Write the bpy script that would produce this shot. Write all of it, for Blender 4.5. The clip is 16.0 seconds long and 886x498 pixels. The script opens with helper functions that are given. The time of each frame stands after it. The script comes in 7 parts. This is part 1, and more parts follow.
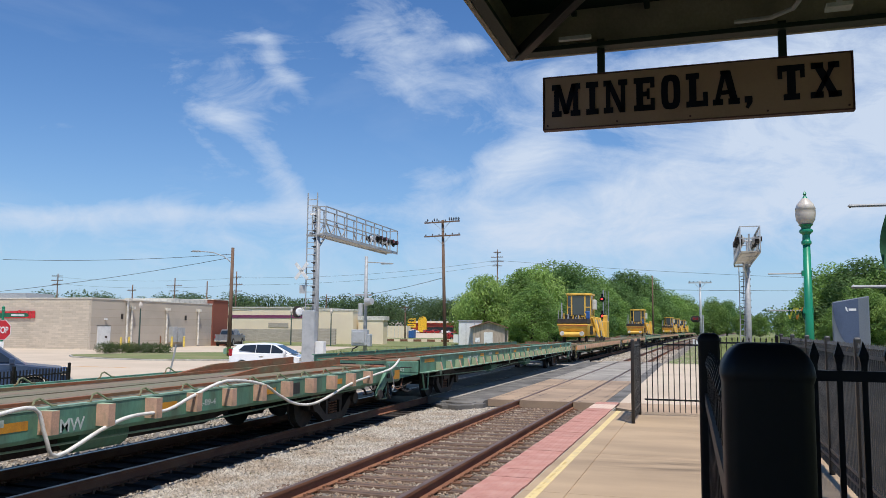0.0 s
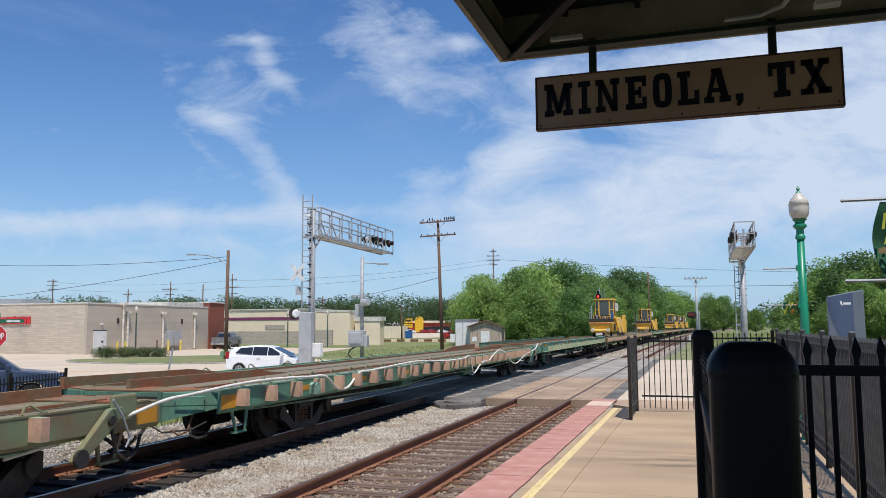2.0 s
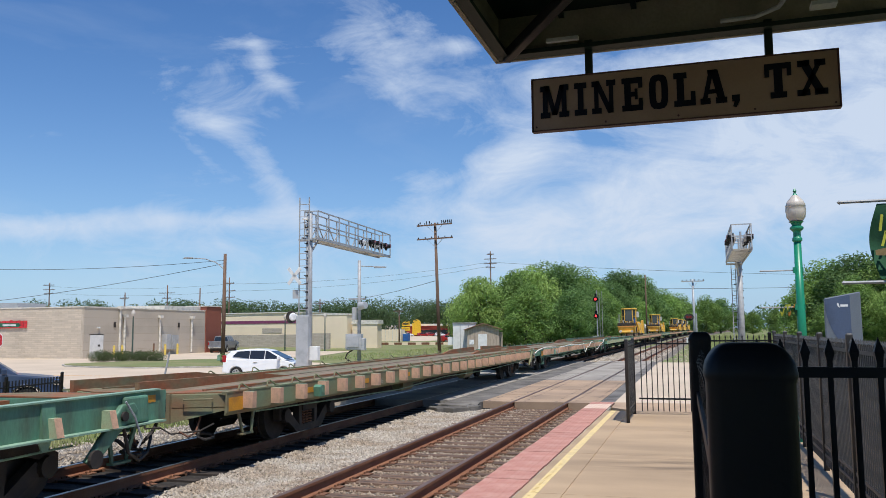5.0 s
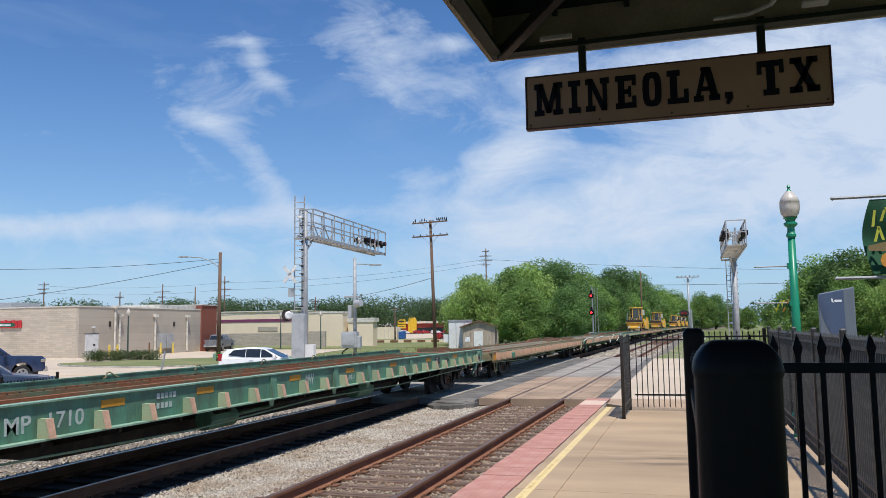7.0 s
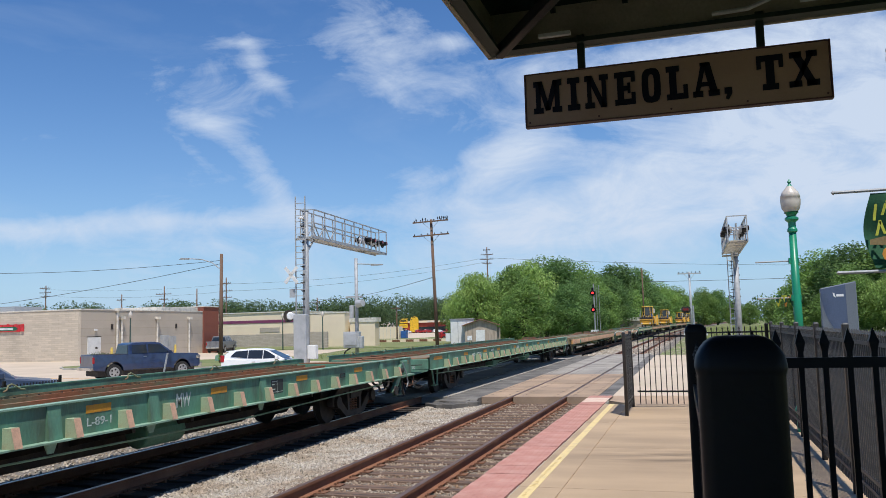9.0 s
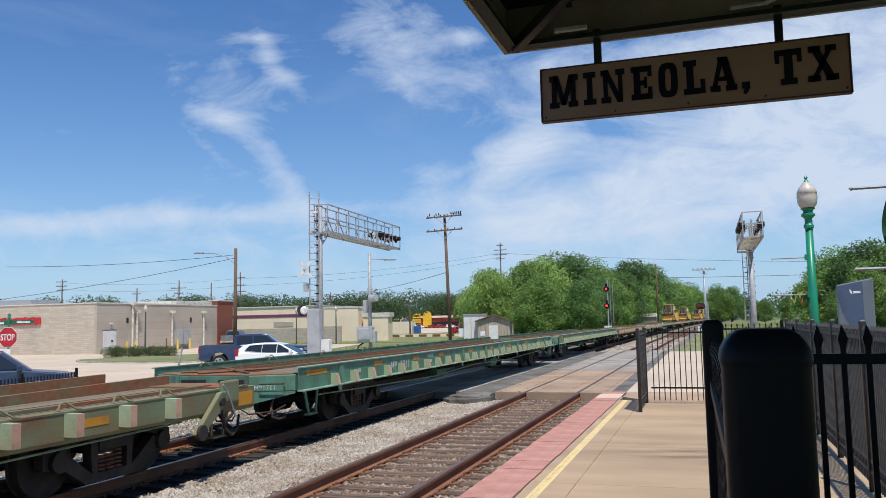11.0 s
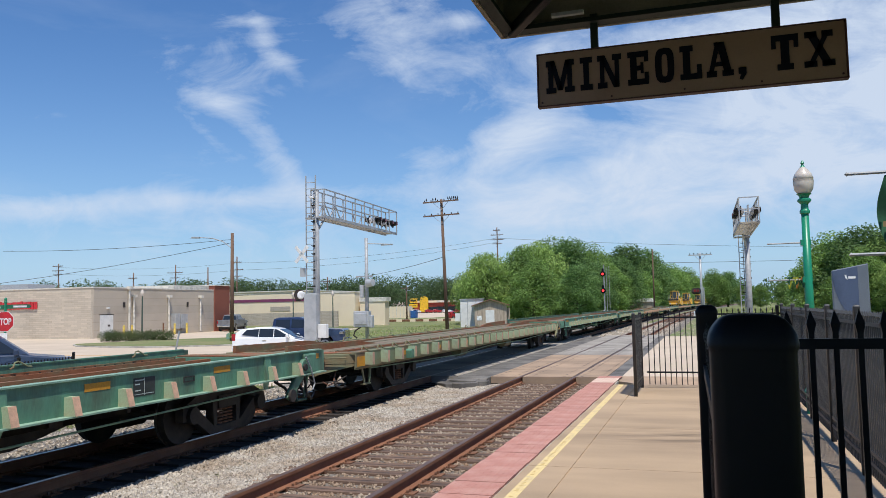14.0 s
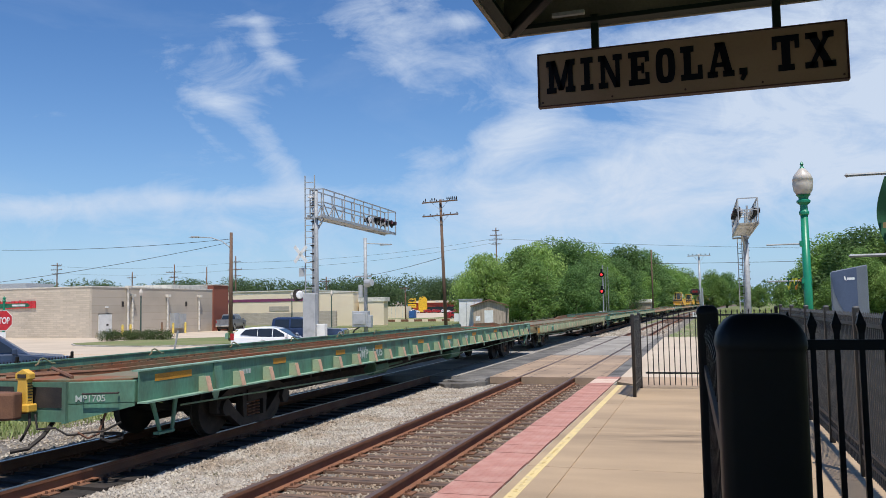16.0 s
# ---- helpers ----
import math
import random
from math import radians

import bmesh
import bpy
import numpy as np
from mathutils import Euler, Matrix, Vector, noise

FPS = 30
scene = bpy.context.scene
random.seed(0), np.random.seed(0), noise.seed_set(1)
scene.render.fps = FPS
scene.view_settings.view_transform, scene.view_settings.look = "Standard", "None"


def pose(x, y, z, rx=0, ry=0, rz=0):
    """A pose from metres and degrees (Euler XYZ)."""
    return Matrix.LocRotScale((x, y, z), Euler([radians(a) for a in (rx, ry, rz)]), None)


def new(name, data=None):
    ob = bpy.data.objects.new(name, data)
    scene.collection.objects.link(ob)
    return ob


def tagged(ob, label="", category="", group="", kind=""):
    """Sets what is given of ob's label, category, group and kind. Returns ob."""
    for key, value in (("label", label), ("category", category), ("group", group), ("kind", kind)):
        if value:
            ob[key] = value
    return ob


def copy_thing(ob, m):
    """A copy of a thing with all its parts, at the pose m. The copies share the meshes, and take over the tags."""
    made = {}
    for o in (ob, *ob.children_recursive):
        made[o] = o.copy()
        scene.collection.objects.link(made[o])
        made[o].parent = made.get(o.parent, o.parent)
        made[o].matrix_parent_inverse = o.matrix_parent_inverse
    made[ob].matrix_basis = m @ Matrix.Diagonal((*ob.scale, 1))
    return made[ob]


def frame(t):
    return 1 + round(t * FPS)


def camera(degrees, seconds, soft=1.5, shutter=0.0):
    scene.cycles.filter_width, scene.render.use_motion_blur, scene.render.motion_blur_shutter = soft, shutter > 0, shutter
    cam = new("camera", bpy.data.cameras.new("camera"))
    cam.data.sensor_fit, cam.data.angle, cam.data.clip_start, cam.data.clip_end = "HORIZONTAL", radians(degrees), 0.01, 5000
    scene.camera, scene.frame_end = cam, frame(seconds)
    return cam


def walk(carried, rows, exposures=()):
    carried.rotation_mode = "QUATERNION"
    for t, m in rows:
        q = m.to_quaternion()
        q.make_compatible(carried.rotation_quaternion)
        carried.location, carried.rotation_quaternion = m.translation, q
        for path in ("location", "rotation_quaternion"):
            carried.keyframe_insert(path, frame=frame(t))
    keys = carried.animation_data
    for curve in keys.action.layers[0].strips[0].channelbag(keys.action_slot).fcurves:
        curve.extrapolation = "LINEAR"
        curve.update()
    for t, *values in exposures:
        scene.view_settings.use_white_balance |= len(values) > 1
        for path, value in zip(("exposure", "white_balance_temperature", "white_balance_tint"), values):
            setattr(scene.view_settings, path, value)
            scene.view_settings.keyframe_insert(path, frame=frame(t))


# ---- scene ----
cam = camera(58.0, 16.0, soft=0.5)
# seconds, x, y, z, pitch, lean, turn: held by hand on the platform
PATH = [(0, -0.005, 0.014, 2.000, 5.62, -0.47, 17.87), (0.5, -0.000, 0.002, 1.999, 5.18, 0.09, 18.62), (1, -0.002, -0.000, 1.999, 5.05, 0.42, 18.34), (1.5, 0.005, -0.003, 2.006, 5.30, 0.51, 17.92), (2, 0.004, -0.005, 2.004, 5.59, 0.38, 17.64), (2.5, -0.004, 0.006, 2.002, 5.90, 0.01, 18.01), (3, -0.012, 0.005, 2.000, 6.25, -0.21, 18.70), (3.5, -0.001, 0.013, 2.002, 6.38, 0.06, 18.43), (4, 0.001, 0.019, 2.000, 6.24, 0.20, 17.85), (4.5, 0.003, 0.020, 2.001, 5.99, 0.36, 17.58), (7, 0.011, 0.006, 2.004, 5.62, 0.84, 17.16), (7.5, 0.013, 0.009, 2.004, 5.71, 0.81, 16.91), (8, 0.011, 0.016, 2.005, 5.73, 1.01, 16.87), (8.5, 0.009, 0.017, 2.003, 5.67, 1.22, 17.09), (9, 0.011, 0.013, 2.004, 5.55, 1.49, 17.30), (11.5, -0.003, 0.005, 1.999, 5.17, 0.86, 18.54), (12, -0.006, 0.003, 1.998, 5.20, 0.47, 18.66), (12.5, -0.004, 0.003, 2.001, 4.95, 1.59, 19.25), (13, -0.004, -0.004, 2.000, 4.60, 1.84, 19.88), (13.5, 0.004, 0.001, 2.003, 4.33, 1.57, 19.09), (14, 0.008, -0.003, 2.001, 4.14, 1.15, 17.99), (14.5, 0.002, 0.001, 1.999, 4.08, 0.70, 17.52), (15, -0.001, -0.007, 1.999, 4.09, 0.69, 17.76), (15.5, 0.001, -0.001, 1.999, 4.14, 0.90, 17.93), (16, -0.000, 0.000, 2.000, 4.15, 1.00, 17.90)]
walk(cam, [(t, pose(x, y, z, 90 + p, r, w)) for t, x, y, z, p, r, w in PATH])
scene.view_settings.exposure = 0.0

# ---- light ----
SUN_UP, SUN_FROM = 66.5, Vector((0.508, -0.861, 0))   # high sun behind the platform, to its right
SUN_WAY = (SUN_FROM * math.cos(radians(SUN_UP)) + Vector((0, 0, math.sin(radians(SUN_UP))))).normalized()
sun = new("sun", bpy.data.lights.new("sun", "SUN"))
sun.data.energy, sun.data.angle, sun.data.color = 4.55, radians(0.53), (1.0, 0.955, 0.88)
sun.matrix_world = Matrix.Translation((20, -20, 60)) @ SUN_WAY.to_track_quat("Z", "Y").to_matrix().to_4x4()


def make_world():
    w = bpy.data.worlds.new("sky")
    scene.world = w
    w.use_nodes = True
    nt = w.node_tree
    N, L = nt.nodes, nt.links
    N.clear()
    out, bg, sky = N.new("ShaderNodeOutputWorld"), N.new("ShaderNodeBackground"), N.new("ShaderNodeTexSky")
    sky.sky_type, sky.sun_disc = "NISHITA", False
    sky.sun_elevation = radians(SUN_UP)
    sky.sun_rotation = math.atan2(SUN_FROM.x, SUN_FROM.y)
    sky.air_density, sky.dust_density, sky.ozone_density = 1.0, 0.1, 3.0
    tc = N.new("ShaderNodeTexCoord")
    head = radians(17.9)
    fwd, right = (-math.sin(head), math.cos(head), 0), (math.cos(head), math.sin(head), 0)

    def m(op, a, b=None, c=None):
        n = N.new("ShaderNodeMath")
        n.operation = op
        for i, v in enumerate((a, b, c)):
            if v is None:
                continue
            if isinstance(v, (int, float)):
                n.inputs[i].default_value = v
            else:
                L.new(v, n.inputs[i])
        return n.outputs[0]

    def dot(v):
        n = N.new("ShaderNodeVectorMath")
        n.operation = "DOT_PRODUCT"
        L.new(tc.outputs["Generated"], n.inputs[0])
        n.inputs[1].default_value = v
        return n.outputs["Value"]

    depth = m("MAXIMUM", dot(fwd), 0.12)
    u, v = m("DIVIDE", dot(right), depth), m("DIVIDE", dot((0, 0, 1)), depth)
    com = N.new("ShaderNodeCombineXYZ")
    L.new(u, com.inputs[0]), L.new(v, com.inputs[1])

    def fbm(sx, sy, turn, scale, detail=6.0, lac=2.0, rough=0.6, distort=0.6):
        mp, n = N.new("ShaderNodeMapping"), N.new("ShaderNodeTexNoise")
        mp.inputs["Scale"].default_value = (sx, sy, 1)
        mp.inputs["Rotation"].default_value = (0, 0, radians(turn))
        L.new(com.outputs[0], mp.inputs[0]), L.new(mp.outputs[0], n.inputs["Vector"])
        n.inputs["Scale"].default_value, n.inputs["Detail"].default_value = scale, detail
        n.inputs["Roughness"].default_value, n.inputs["Distortion"].default_value = rough, distort
        return n.outputs["Fac"]

    def blob(cx, cy, su, sv, turn, gain):
        """A soft-edged bank of cloud round a point of the sky plane."""
        c, s = math.cos(radians(turn)), math.sin(radians(turn))
        du, dv = m("SUBTRACT", u, cx), m("SUBTRACT", v, cy)
        a = m("DIVIDE", m("ADD", m("MULTIPLY", du, c), m("MULTIPLY", dv, s)), su)
        b = m("DIVIDE", m("SUBTRACT", m("MULTIPLY", dv, c), m("MULTIPLY", du, s)), sv)
        r = m("ADD", m("MULTIPLY", a, a), m("MULTIPLY", b, b))
        return m("MULTIPLY", m("POWER", 2.718, m("MULTIPLY", r, -1.0)), gain)

    banks = [(0.40, 0.195, 0.36, 0.07, 15, 1.25), (0.62, 0.17, 0.36, 0.10, 4, 0.6), (0.20, 0.135, 0.22, 0.028, 12, 0.42),
             (-0.42, 0.137, 0.32, 0.016, 2, 0.7), (-0.30, 0.105, 0.42, 0.045, 3, 0.3), (0.12, 0.24, 0.13, 0.04, 38, 0.75), (0.40, 0.34, 0.26, 0.07, 8, 0.95), (0.62, 0.30, 0.2, 0.10, 0, 0.6), (0.35, 0.09, 0.5, 0.05, 0, 0.06),
             (-0.27, 0.315, 0.085, 0.05, -20, 0.55), (-0.20, 0.315, 0.035, 0.014, -35, 0.5), (-0.225, 0.355, 0.014, 0.028, 25, 0.5), (-0.29, 0.265, 0.05, 0.014, -22, 0.5), (-0.225, 0.21, 0.11, 0.026, -46, 0.46), (-0.20, 0.19, 0.06, 0.016, -50, 0.25), (-0.31, 0.235, 0.05, 0.009, -40, 0.4),
             (-0.05, 0.35, 0.11, 0.06, -35, 0.62), (0.035, 0.365, 0.022, 0.012, 0, 0.7), (-0.015, 0.185, 0.03, 0.02, 20, 0.5), (-0.25, 0.37, 0.03, 0.008, 0, 0.4)]
    mask = None
    for b in banks:
        g = blob(*b)
        mask = g if mask is None else m("ADD", mask, g)
    wisp = m("ADD", m("MULTIPLY", fbm(1.0, 2.4, 22, 4.0, 8.0, 2.0, 0.62, 1.0), 0.55), m("MULTIPLY", fbm(1.0, 2.0, -38, 9.0, 9.0, 2.0, 0.66, 0.8), 0.45))
    cover = m("ADD", m("MULTIPLY", m("MINIMUM", mask, 1.1), 1.05), m("MULTIPLY", m("SUBTRACT", wisp, 0.5), 3.3))
    cover = m("MULTIPLY", m("MAXIMUM", m("SUBTRACT", cover, 0.30), 0.0), 0.95)
    thin = m("MULTIPLY", m("MAXIMUM", m("SUBTRACT", fbm(0.8, 3.0, 8, 2.3), 0.52), 0.0), 0.6)
    cover = m("MINIMUM", m("MAXIMUM", m("ADD", cover, thin), 0.0), 0.92)
    mix = N.new("ShaderNodeMix")
    mix.data_type = "RGBA"
    deep = N.new("ShaderNodeHueSaturation")
    deep.inputs["Hue"].default_value = 0.509
    deep.inputs["Saturation"].default_value, deep.inputs["Value"].default_value = 1.27, 1.17
    L.new(sky.outputs[0], deep.inputs["Color"])
    haze = N.new("ShaderNodeMix")
    haze.data_type = "RGBA"
    L.new(m("MULTIPLY", m("POWER", 2.718, m("MULTIPLY", m("MAXIMUM", v, 0.0), -6.5)), 0.85), haze.inputs["Factor"])
    L.new(deep.outputs[0], haze.inputs["A"])
    haze.inputs["B"].default_value = (2.45, 4.5, 7.7, 1)
    L.new(cover, mix.inputs["Factor"]), L.new(haze.outputs["Result"], mix.inputs["A"])
    mix.inputs["B"].default_value = (6.0, 6.9, 8.3, 1)
    L.new(mix.outputs["Result"], bg.inputs["Color"])
    bg.inputs["Strength"].default_value = 0.105
    L.new(bg.outputs[0], out.inputs[0])


make_world()


# ---- materials ----
def mat(name, base, rough=0.7, metal=0.0, second=None, amount=0.5, scale=3.0, fine=0.25, fine_scale=60.0, bump=0.15, bump_scale=None, spec=0.5, each=0.0, stretch=(1, 1, 1), coat=0.0):
    """Paint or stone with stains at one scale, grain at another, and relief. each: how far pieces differ."""
    mt = bpy.data.materials.new(name)
    mt.use_nodes = True
    nt = mt.node_tree
    N, L = nt.nodes, nt.links
    b = N["Principled BSDF"]
    b.inputs["Roughness"].default_value, b.inputs["Metallic"].default_value = rough, metal
    b.inputs["Specular IOR Level"].default_value = spec
    b.inputs["Coat Weight"].default_value = coat
    tc, mp = N.new("ShaderNodeTexCoord"), N.new("ShaderNodeMapping")
    mp.inputs["Scale"].default_value = stretch
    L.new(tc.outputs["Object"], mp.inputs[0])

    def noise_tex(s, d):
        n = N.new("ShaderNodeTexNoise")
        n.inputs["Scale"].default_value, n.inputs["Detail"].default_value = s, d
        L.new(mp.outputs[0], n.inputs["Vector"])
        return n.outputs["Fac"]

    big, small = noise_tex(scale, 5), noise_tex(fine_scale, 3)
    ramp = N.new("ShaderNodeValToRGB")
    second = second or tuple(c * 0.6 for c in base)
    ramp.color_ramp.elements[0].position, ramp.color_ramp.elements[1].position = 0.62 - 0.35 * amount, 0.68 + 0.1 * (1 - amount)
    ramp.color_ramp.elements[0].color, ramp.color_ramp.elements[1].color = (*base, 1), (*second, 1)
    L.new(big, ramp.inputs[0])
    hs = N.new("ShaderNodeHueSaturation")
    val = N.new("ShaderNodeMath")
    val.operation = "MULTIPLY_ADD"
    L.new(small, val.inputs[0])
    val.inputs[1].default_value, val.inputs[2].default_value = 2 * fine, 1 - fine
    top = val.outputs[0]
    if each:
        info, add, geo = N.new("ShaderNodeObjectInfo"), N.new("ShaderNodeMath"), N.new("ShaderNodeNewGeometry")
        sm = N.new("ShaderNodeMath")
        sm.operation = "ADD"
        L.new(info.outputs["Random"], sm.inputs[0]), L.new(geo.outputs["Random Per Island"], sm.inputs[1])
        add.operation = "MULTIPLY_ADD"
        L.new(sm.outputs[0], add.inputs[0])
        add.inputs[1].default_value = each
        mul = N.new("ShaderNodeMath")
        mul.operation = "ADD"
        mul.inputs[1].default_value = -each
        L.new(top, mul.inputs[0]), L.new(mul.outputs[0], add.inputs[2])
        top = add.outputs[0]
    L.new(top, hs.inputs["Value"]), L.new(ramp.outputs[0], hs.inputs["Color"])
    L.new(hs.outputs[0], b.inputs["Base Color"])
    if bump:
        bp = N.new("ShaderNodeBump")
        bp.inputs["Strength"].default_value, bp.inputs["Distance"].default_value = bump, 0.02
        L.new(noise_tex(bump_scale, 4) if bump_scale else small, bp.inputs["Height"])
        L.new(bp.outputs[0], b.inputs["Normal"])
    return mt


def glow(name, colour, strength):
    mt = mat(name, colour, 0.3, bump=0)
    b = mt.node_tree.nodes["Principled BSDF"]
    b.inputs["Emission Color"].default_value, b.inputs["Emission Strength"].default_value = (*colour, 1), strength
    return mt


def glass(name, tint=(0.02, 0.025, 0.03), rough=0.05):
    mt = bpy.data.materials.new(name)
    mt.use_nodes = True
    b = mt.node_tree.nodes["Principled BSDF"]
    b.inputs["Base Color"].default_value, b.inputs["Roughness"].default_value = (*tint, 1), rough
    b.inputs["Specular IOR Level"].default_value = 0.7
    return mt


def leaf_mat(name, base, second):
    mt = mat(name, base, 0.55, second=second, amount=0.8, scale=0.35, fine=0.3, fine_scale=5, bump=0, each=0.45, spec=0.3)
    nt = mt.node_tree
    N, L = nt.nodes, nt.links
    b, out = N["Principled BSDF"], N["Material Output"]
    tr, mx = N.new("ShaderNodeBsdfTranslucent"), N.new("ShaderNodeMixShader")
    mx.inputs[0].default_value = 0.45
    L.new(b.inputs["Base Color"].links[0].from_socket, tr.inputs["Color"])
    L.new(b.outputs[0], mx.inputs[1]), L.new(tr.outputs[0], mx.inputs[2]), L.new(mx.outputs[0], out.inputs[0])
    return mt


def block_mat(name, base, mortar, bw, bh, turn):
    """Walling of small blocks, too far off to tell one from the next."""
    mt = mat(name, base, 0.85, second=tuple(c * 0.86 for c in base), amount=0.5, scale=0.35, fine=0.1, fine_scale=14, bump=0)
    nt = mt.node_tree
    N, L = nt.nodes, nt.links
    b = N["Principled BSDF"]
    src = b.inputs["Base Color"].links[0].from_socket
    tc, mp, br = N.new("ShaderNodeTexCoord"), N.new("ShaderNodeMapping"), N.new("ShaderNodeTexBrick")
    mp.inputs["Rotation"].default_value = turn
    L.new(tc.outputs["Object"], mp.inputs[0]), L.new(mp.outputs[0], br.inputs["Vector"])
    br.inputs["Scale"].default_value, br.inputs["Brick Width"].default_value, br.inputs["Row Height"].default_value = 1.0, bw, bh
    br.inputs["Mortar Size"].default_value = 0.012
    br.inputs["Color1"].default_value, br.inputs["Color2"].default_value, br.inputs["Mortar"].default_value = (1, 1, 1, 1), (0.82, 0.82, 0.82, 1), (*mortar, 1)
    mx = N.new("ShaderNodeMix")
    mx.data_type, mx.blend_type = "RGBA", "MULTIPLY"
    mx.inputs["Factor"].default_value = 1.0
    L.new(src, mx.inputs["A"]), L.new(br.outputs["Color"], mx.inputs["B"]), L.new(mx.outputs["Result"], b.inputs["Base Color"])
    return mt


GREEN = mat("worn_green_paint", (0.105, 0.255, 0.17), 0.6, second=(0.09, 0.135, 0.09), amount=0.62, scale=2.2, fine=0.3, fine_scale=22, stretch=(1, 1.6, 0.5))
GREEN_OLIVE = mat("faded_olive_green_paint", (0.18, 0.235, 0.13), 0.75, second=(0.21, 0.12, 0.06), amount=0.8, scale=1.3, fine=0.2, fine_scale=30, stretch=(1, 1, 2.0))
GREEN_LIGHT = mat("bleached_green_paint", (0.27, 0.42, 0.31), 0.6, second=(0.17, 0.28, 0.20), amount=0.6, scale=4)
PATINA = mat("rusty_green_beam", (0.26, 0.095, 0.042), 0.88, second=(0.14, 0.16, 0.09), amount=0.6, scale=2.4, fine=0.35, fine_scale=18, stretch=(1, 0.5, 1))
DECK = mat("dusty_plank_deck", (0.225, 0.16, 0.115), 0.9, second=(0.16, 0.17, 0.10), amount=0.8, scale=1.2, fine=0.3, fine_scale=24, stretch=(2, 0.6, 1), each=0.25)
RUST = mat("brown_rust", (0.16, 0.075, 0.045), 0.85, second=(0.25, 0.12, 0.06), amount=0.7, scale=3)
RAIL_SIDE = mat("rusted_rail_steel", (0.215, 0.088, 0.046), 0.8, second=(0.28, 0.125, 0.062), amount=0.6, scale=2.5)
# dirty ballast and ties, blackened further to carry the shade under the train
BALLAST_SHADED = mat("dirty_shaded_ballast", (0.026, 0.023, 0.021), 0.95, second=(0.05, 0.044, 0.038), amount=0.5, scale=7, fine=0.5, fine_scale=22, bump=1.0, bump_scale=18)
TIE_SHADED = mat("creosoted_shaded_tie", (0.024, 0.019, 0.016), 0.9, second=(0.055, 0.042, 0.034), amount=0.6, scale=3, fine=0.3, fine_scale=25, stretch=(0.4, 4, 1), each=0.2)
LAMP_DARK = mat("dark_green_lamp_paint", (0.05, 0.085, 0.07), 0.5, bump=0.02)
RAIL_TOP = mat("polished_rail_head", (0.42, 0.38, 0.36), 0.28, 1.0, second=(0.30, 0.24, 0.21), amount=0.4, scale=2, bump=0.02)
DULL_TOP = mat("dull_rail_head", (0.20, 0.13, 0.10), 0.55, 0.5, second=(0.13, 0.085, 0.06), amount=0.5, scale=2, bump=0.03)
GRIME = mat("black_running_gear_grime", (0.025, 0.021, 0.019), 0.75, second=(0.06, 0.046, 0.036), amount=0.6, scale=4)
WOOD_BLOCK = mat("pinkish_raw_wood", (0.60, 0.36, 0.24), 0.8, second=(0.40, 0.27, 0.18), amount=0.5, scale=7, each=0.16)
POCKET = mat("pale_green_pocket", (0.34, 0.41, 0.26), 0.75, second=(0.34, 0.30, 0.19), amount=0.5, scale=6, each=0.2)
AMBER = mat("amber_reflector_paint", (0.60, 0.27, 0.02), 0.6, second=(0.42, 0.18, 0.03), amount=0.4, scale=5)
STENCIL = mat("white_stencil_paint", (0.55, 0.60, 0.55), 0.7, second=(0.34, 0.40, 0.36), amount=0.5, scale=9)
STENCIL_FADED = mat("faded_stencil_paint", (0.34, 0.34, 0.27), 0.8, second=(0.2, 0.17, 0.11), amount=0.8, scale=9)
DARKPLATE = mat("dark_stencil_panel", (0.035, 0.04, 0.04), 0.6)
HOSE = mat("white_rubber_hose", (0.74, 0.71, 0.64), 0.6, second=(0.55, 0.5, 0.42), amount=0.4, scale=5)
BLACK = mat("black_powder_coat", (0.007, 0.008, 0.009), 0.5, second=(0.011, 0.011, 0.013), scale=8, bump=0.05, fine=0.1, spec=0.28)
BLACK_DUSTY = mat("dusty_black_powder_coat", (0.032, 0.034, 0.037), 0.5, second=(0.055, 0.055, 0.056), amount=0.6, scale=3, bump=0.05)
PLATFORM = mat("tan_brushed_concrete", (0.46, 0.33, 0.205), 0.85, second=(0.34, 0.245, 0.155), amount=0.8, scale=0.8, fine=0.10, fine_scale=90, bump=0.1, stretch=(0.5, 1.4, 1))
OCHRE = mat("worn_ochre_line_paint", (0.50, 0.33, 0.10), 0.85, second=(0.60, 0.45, 0.2), amount=0.6, scale=14, fine=0.1)


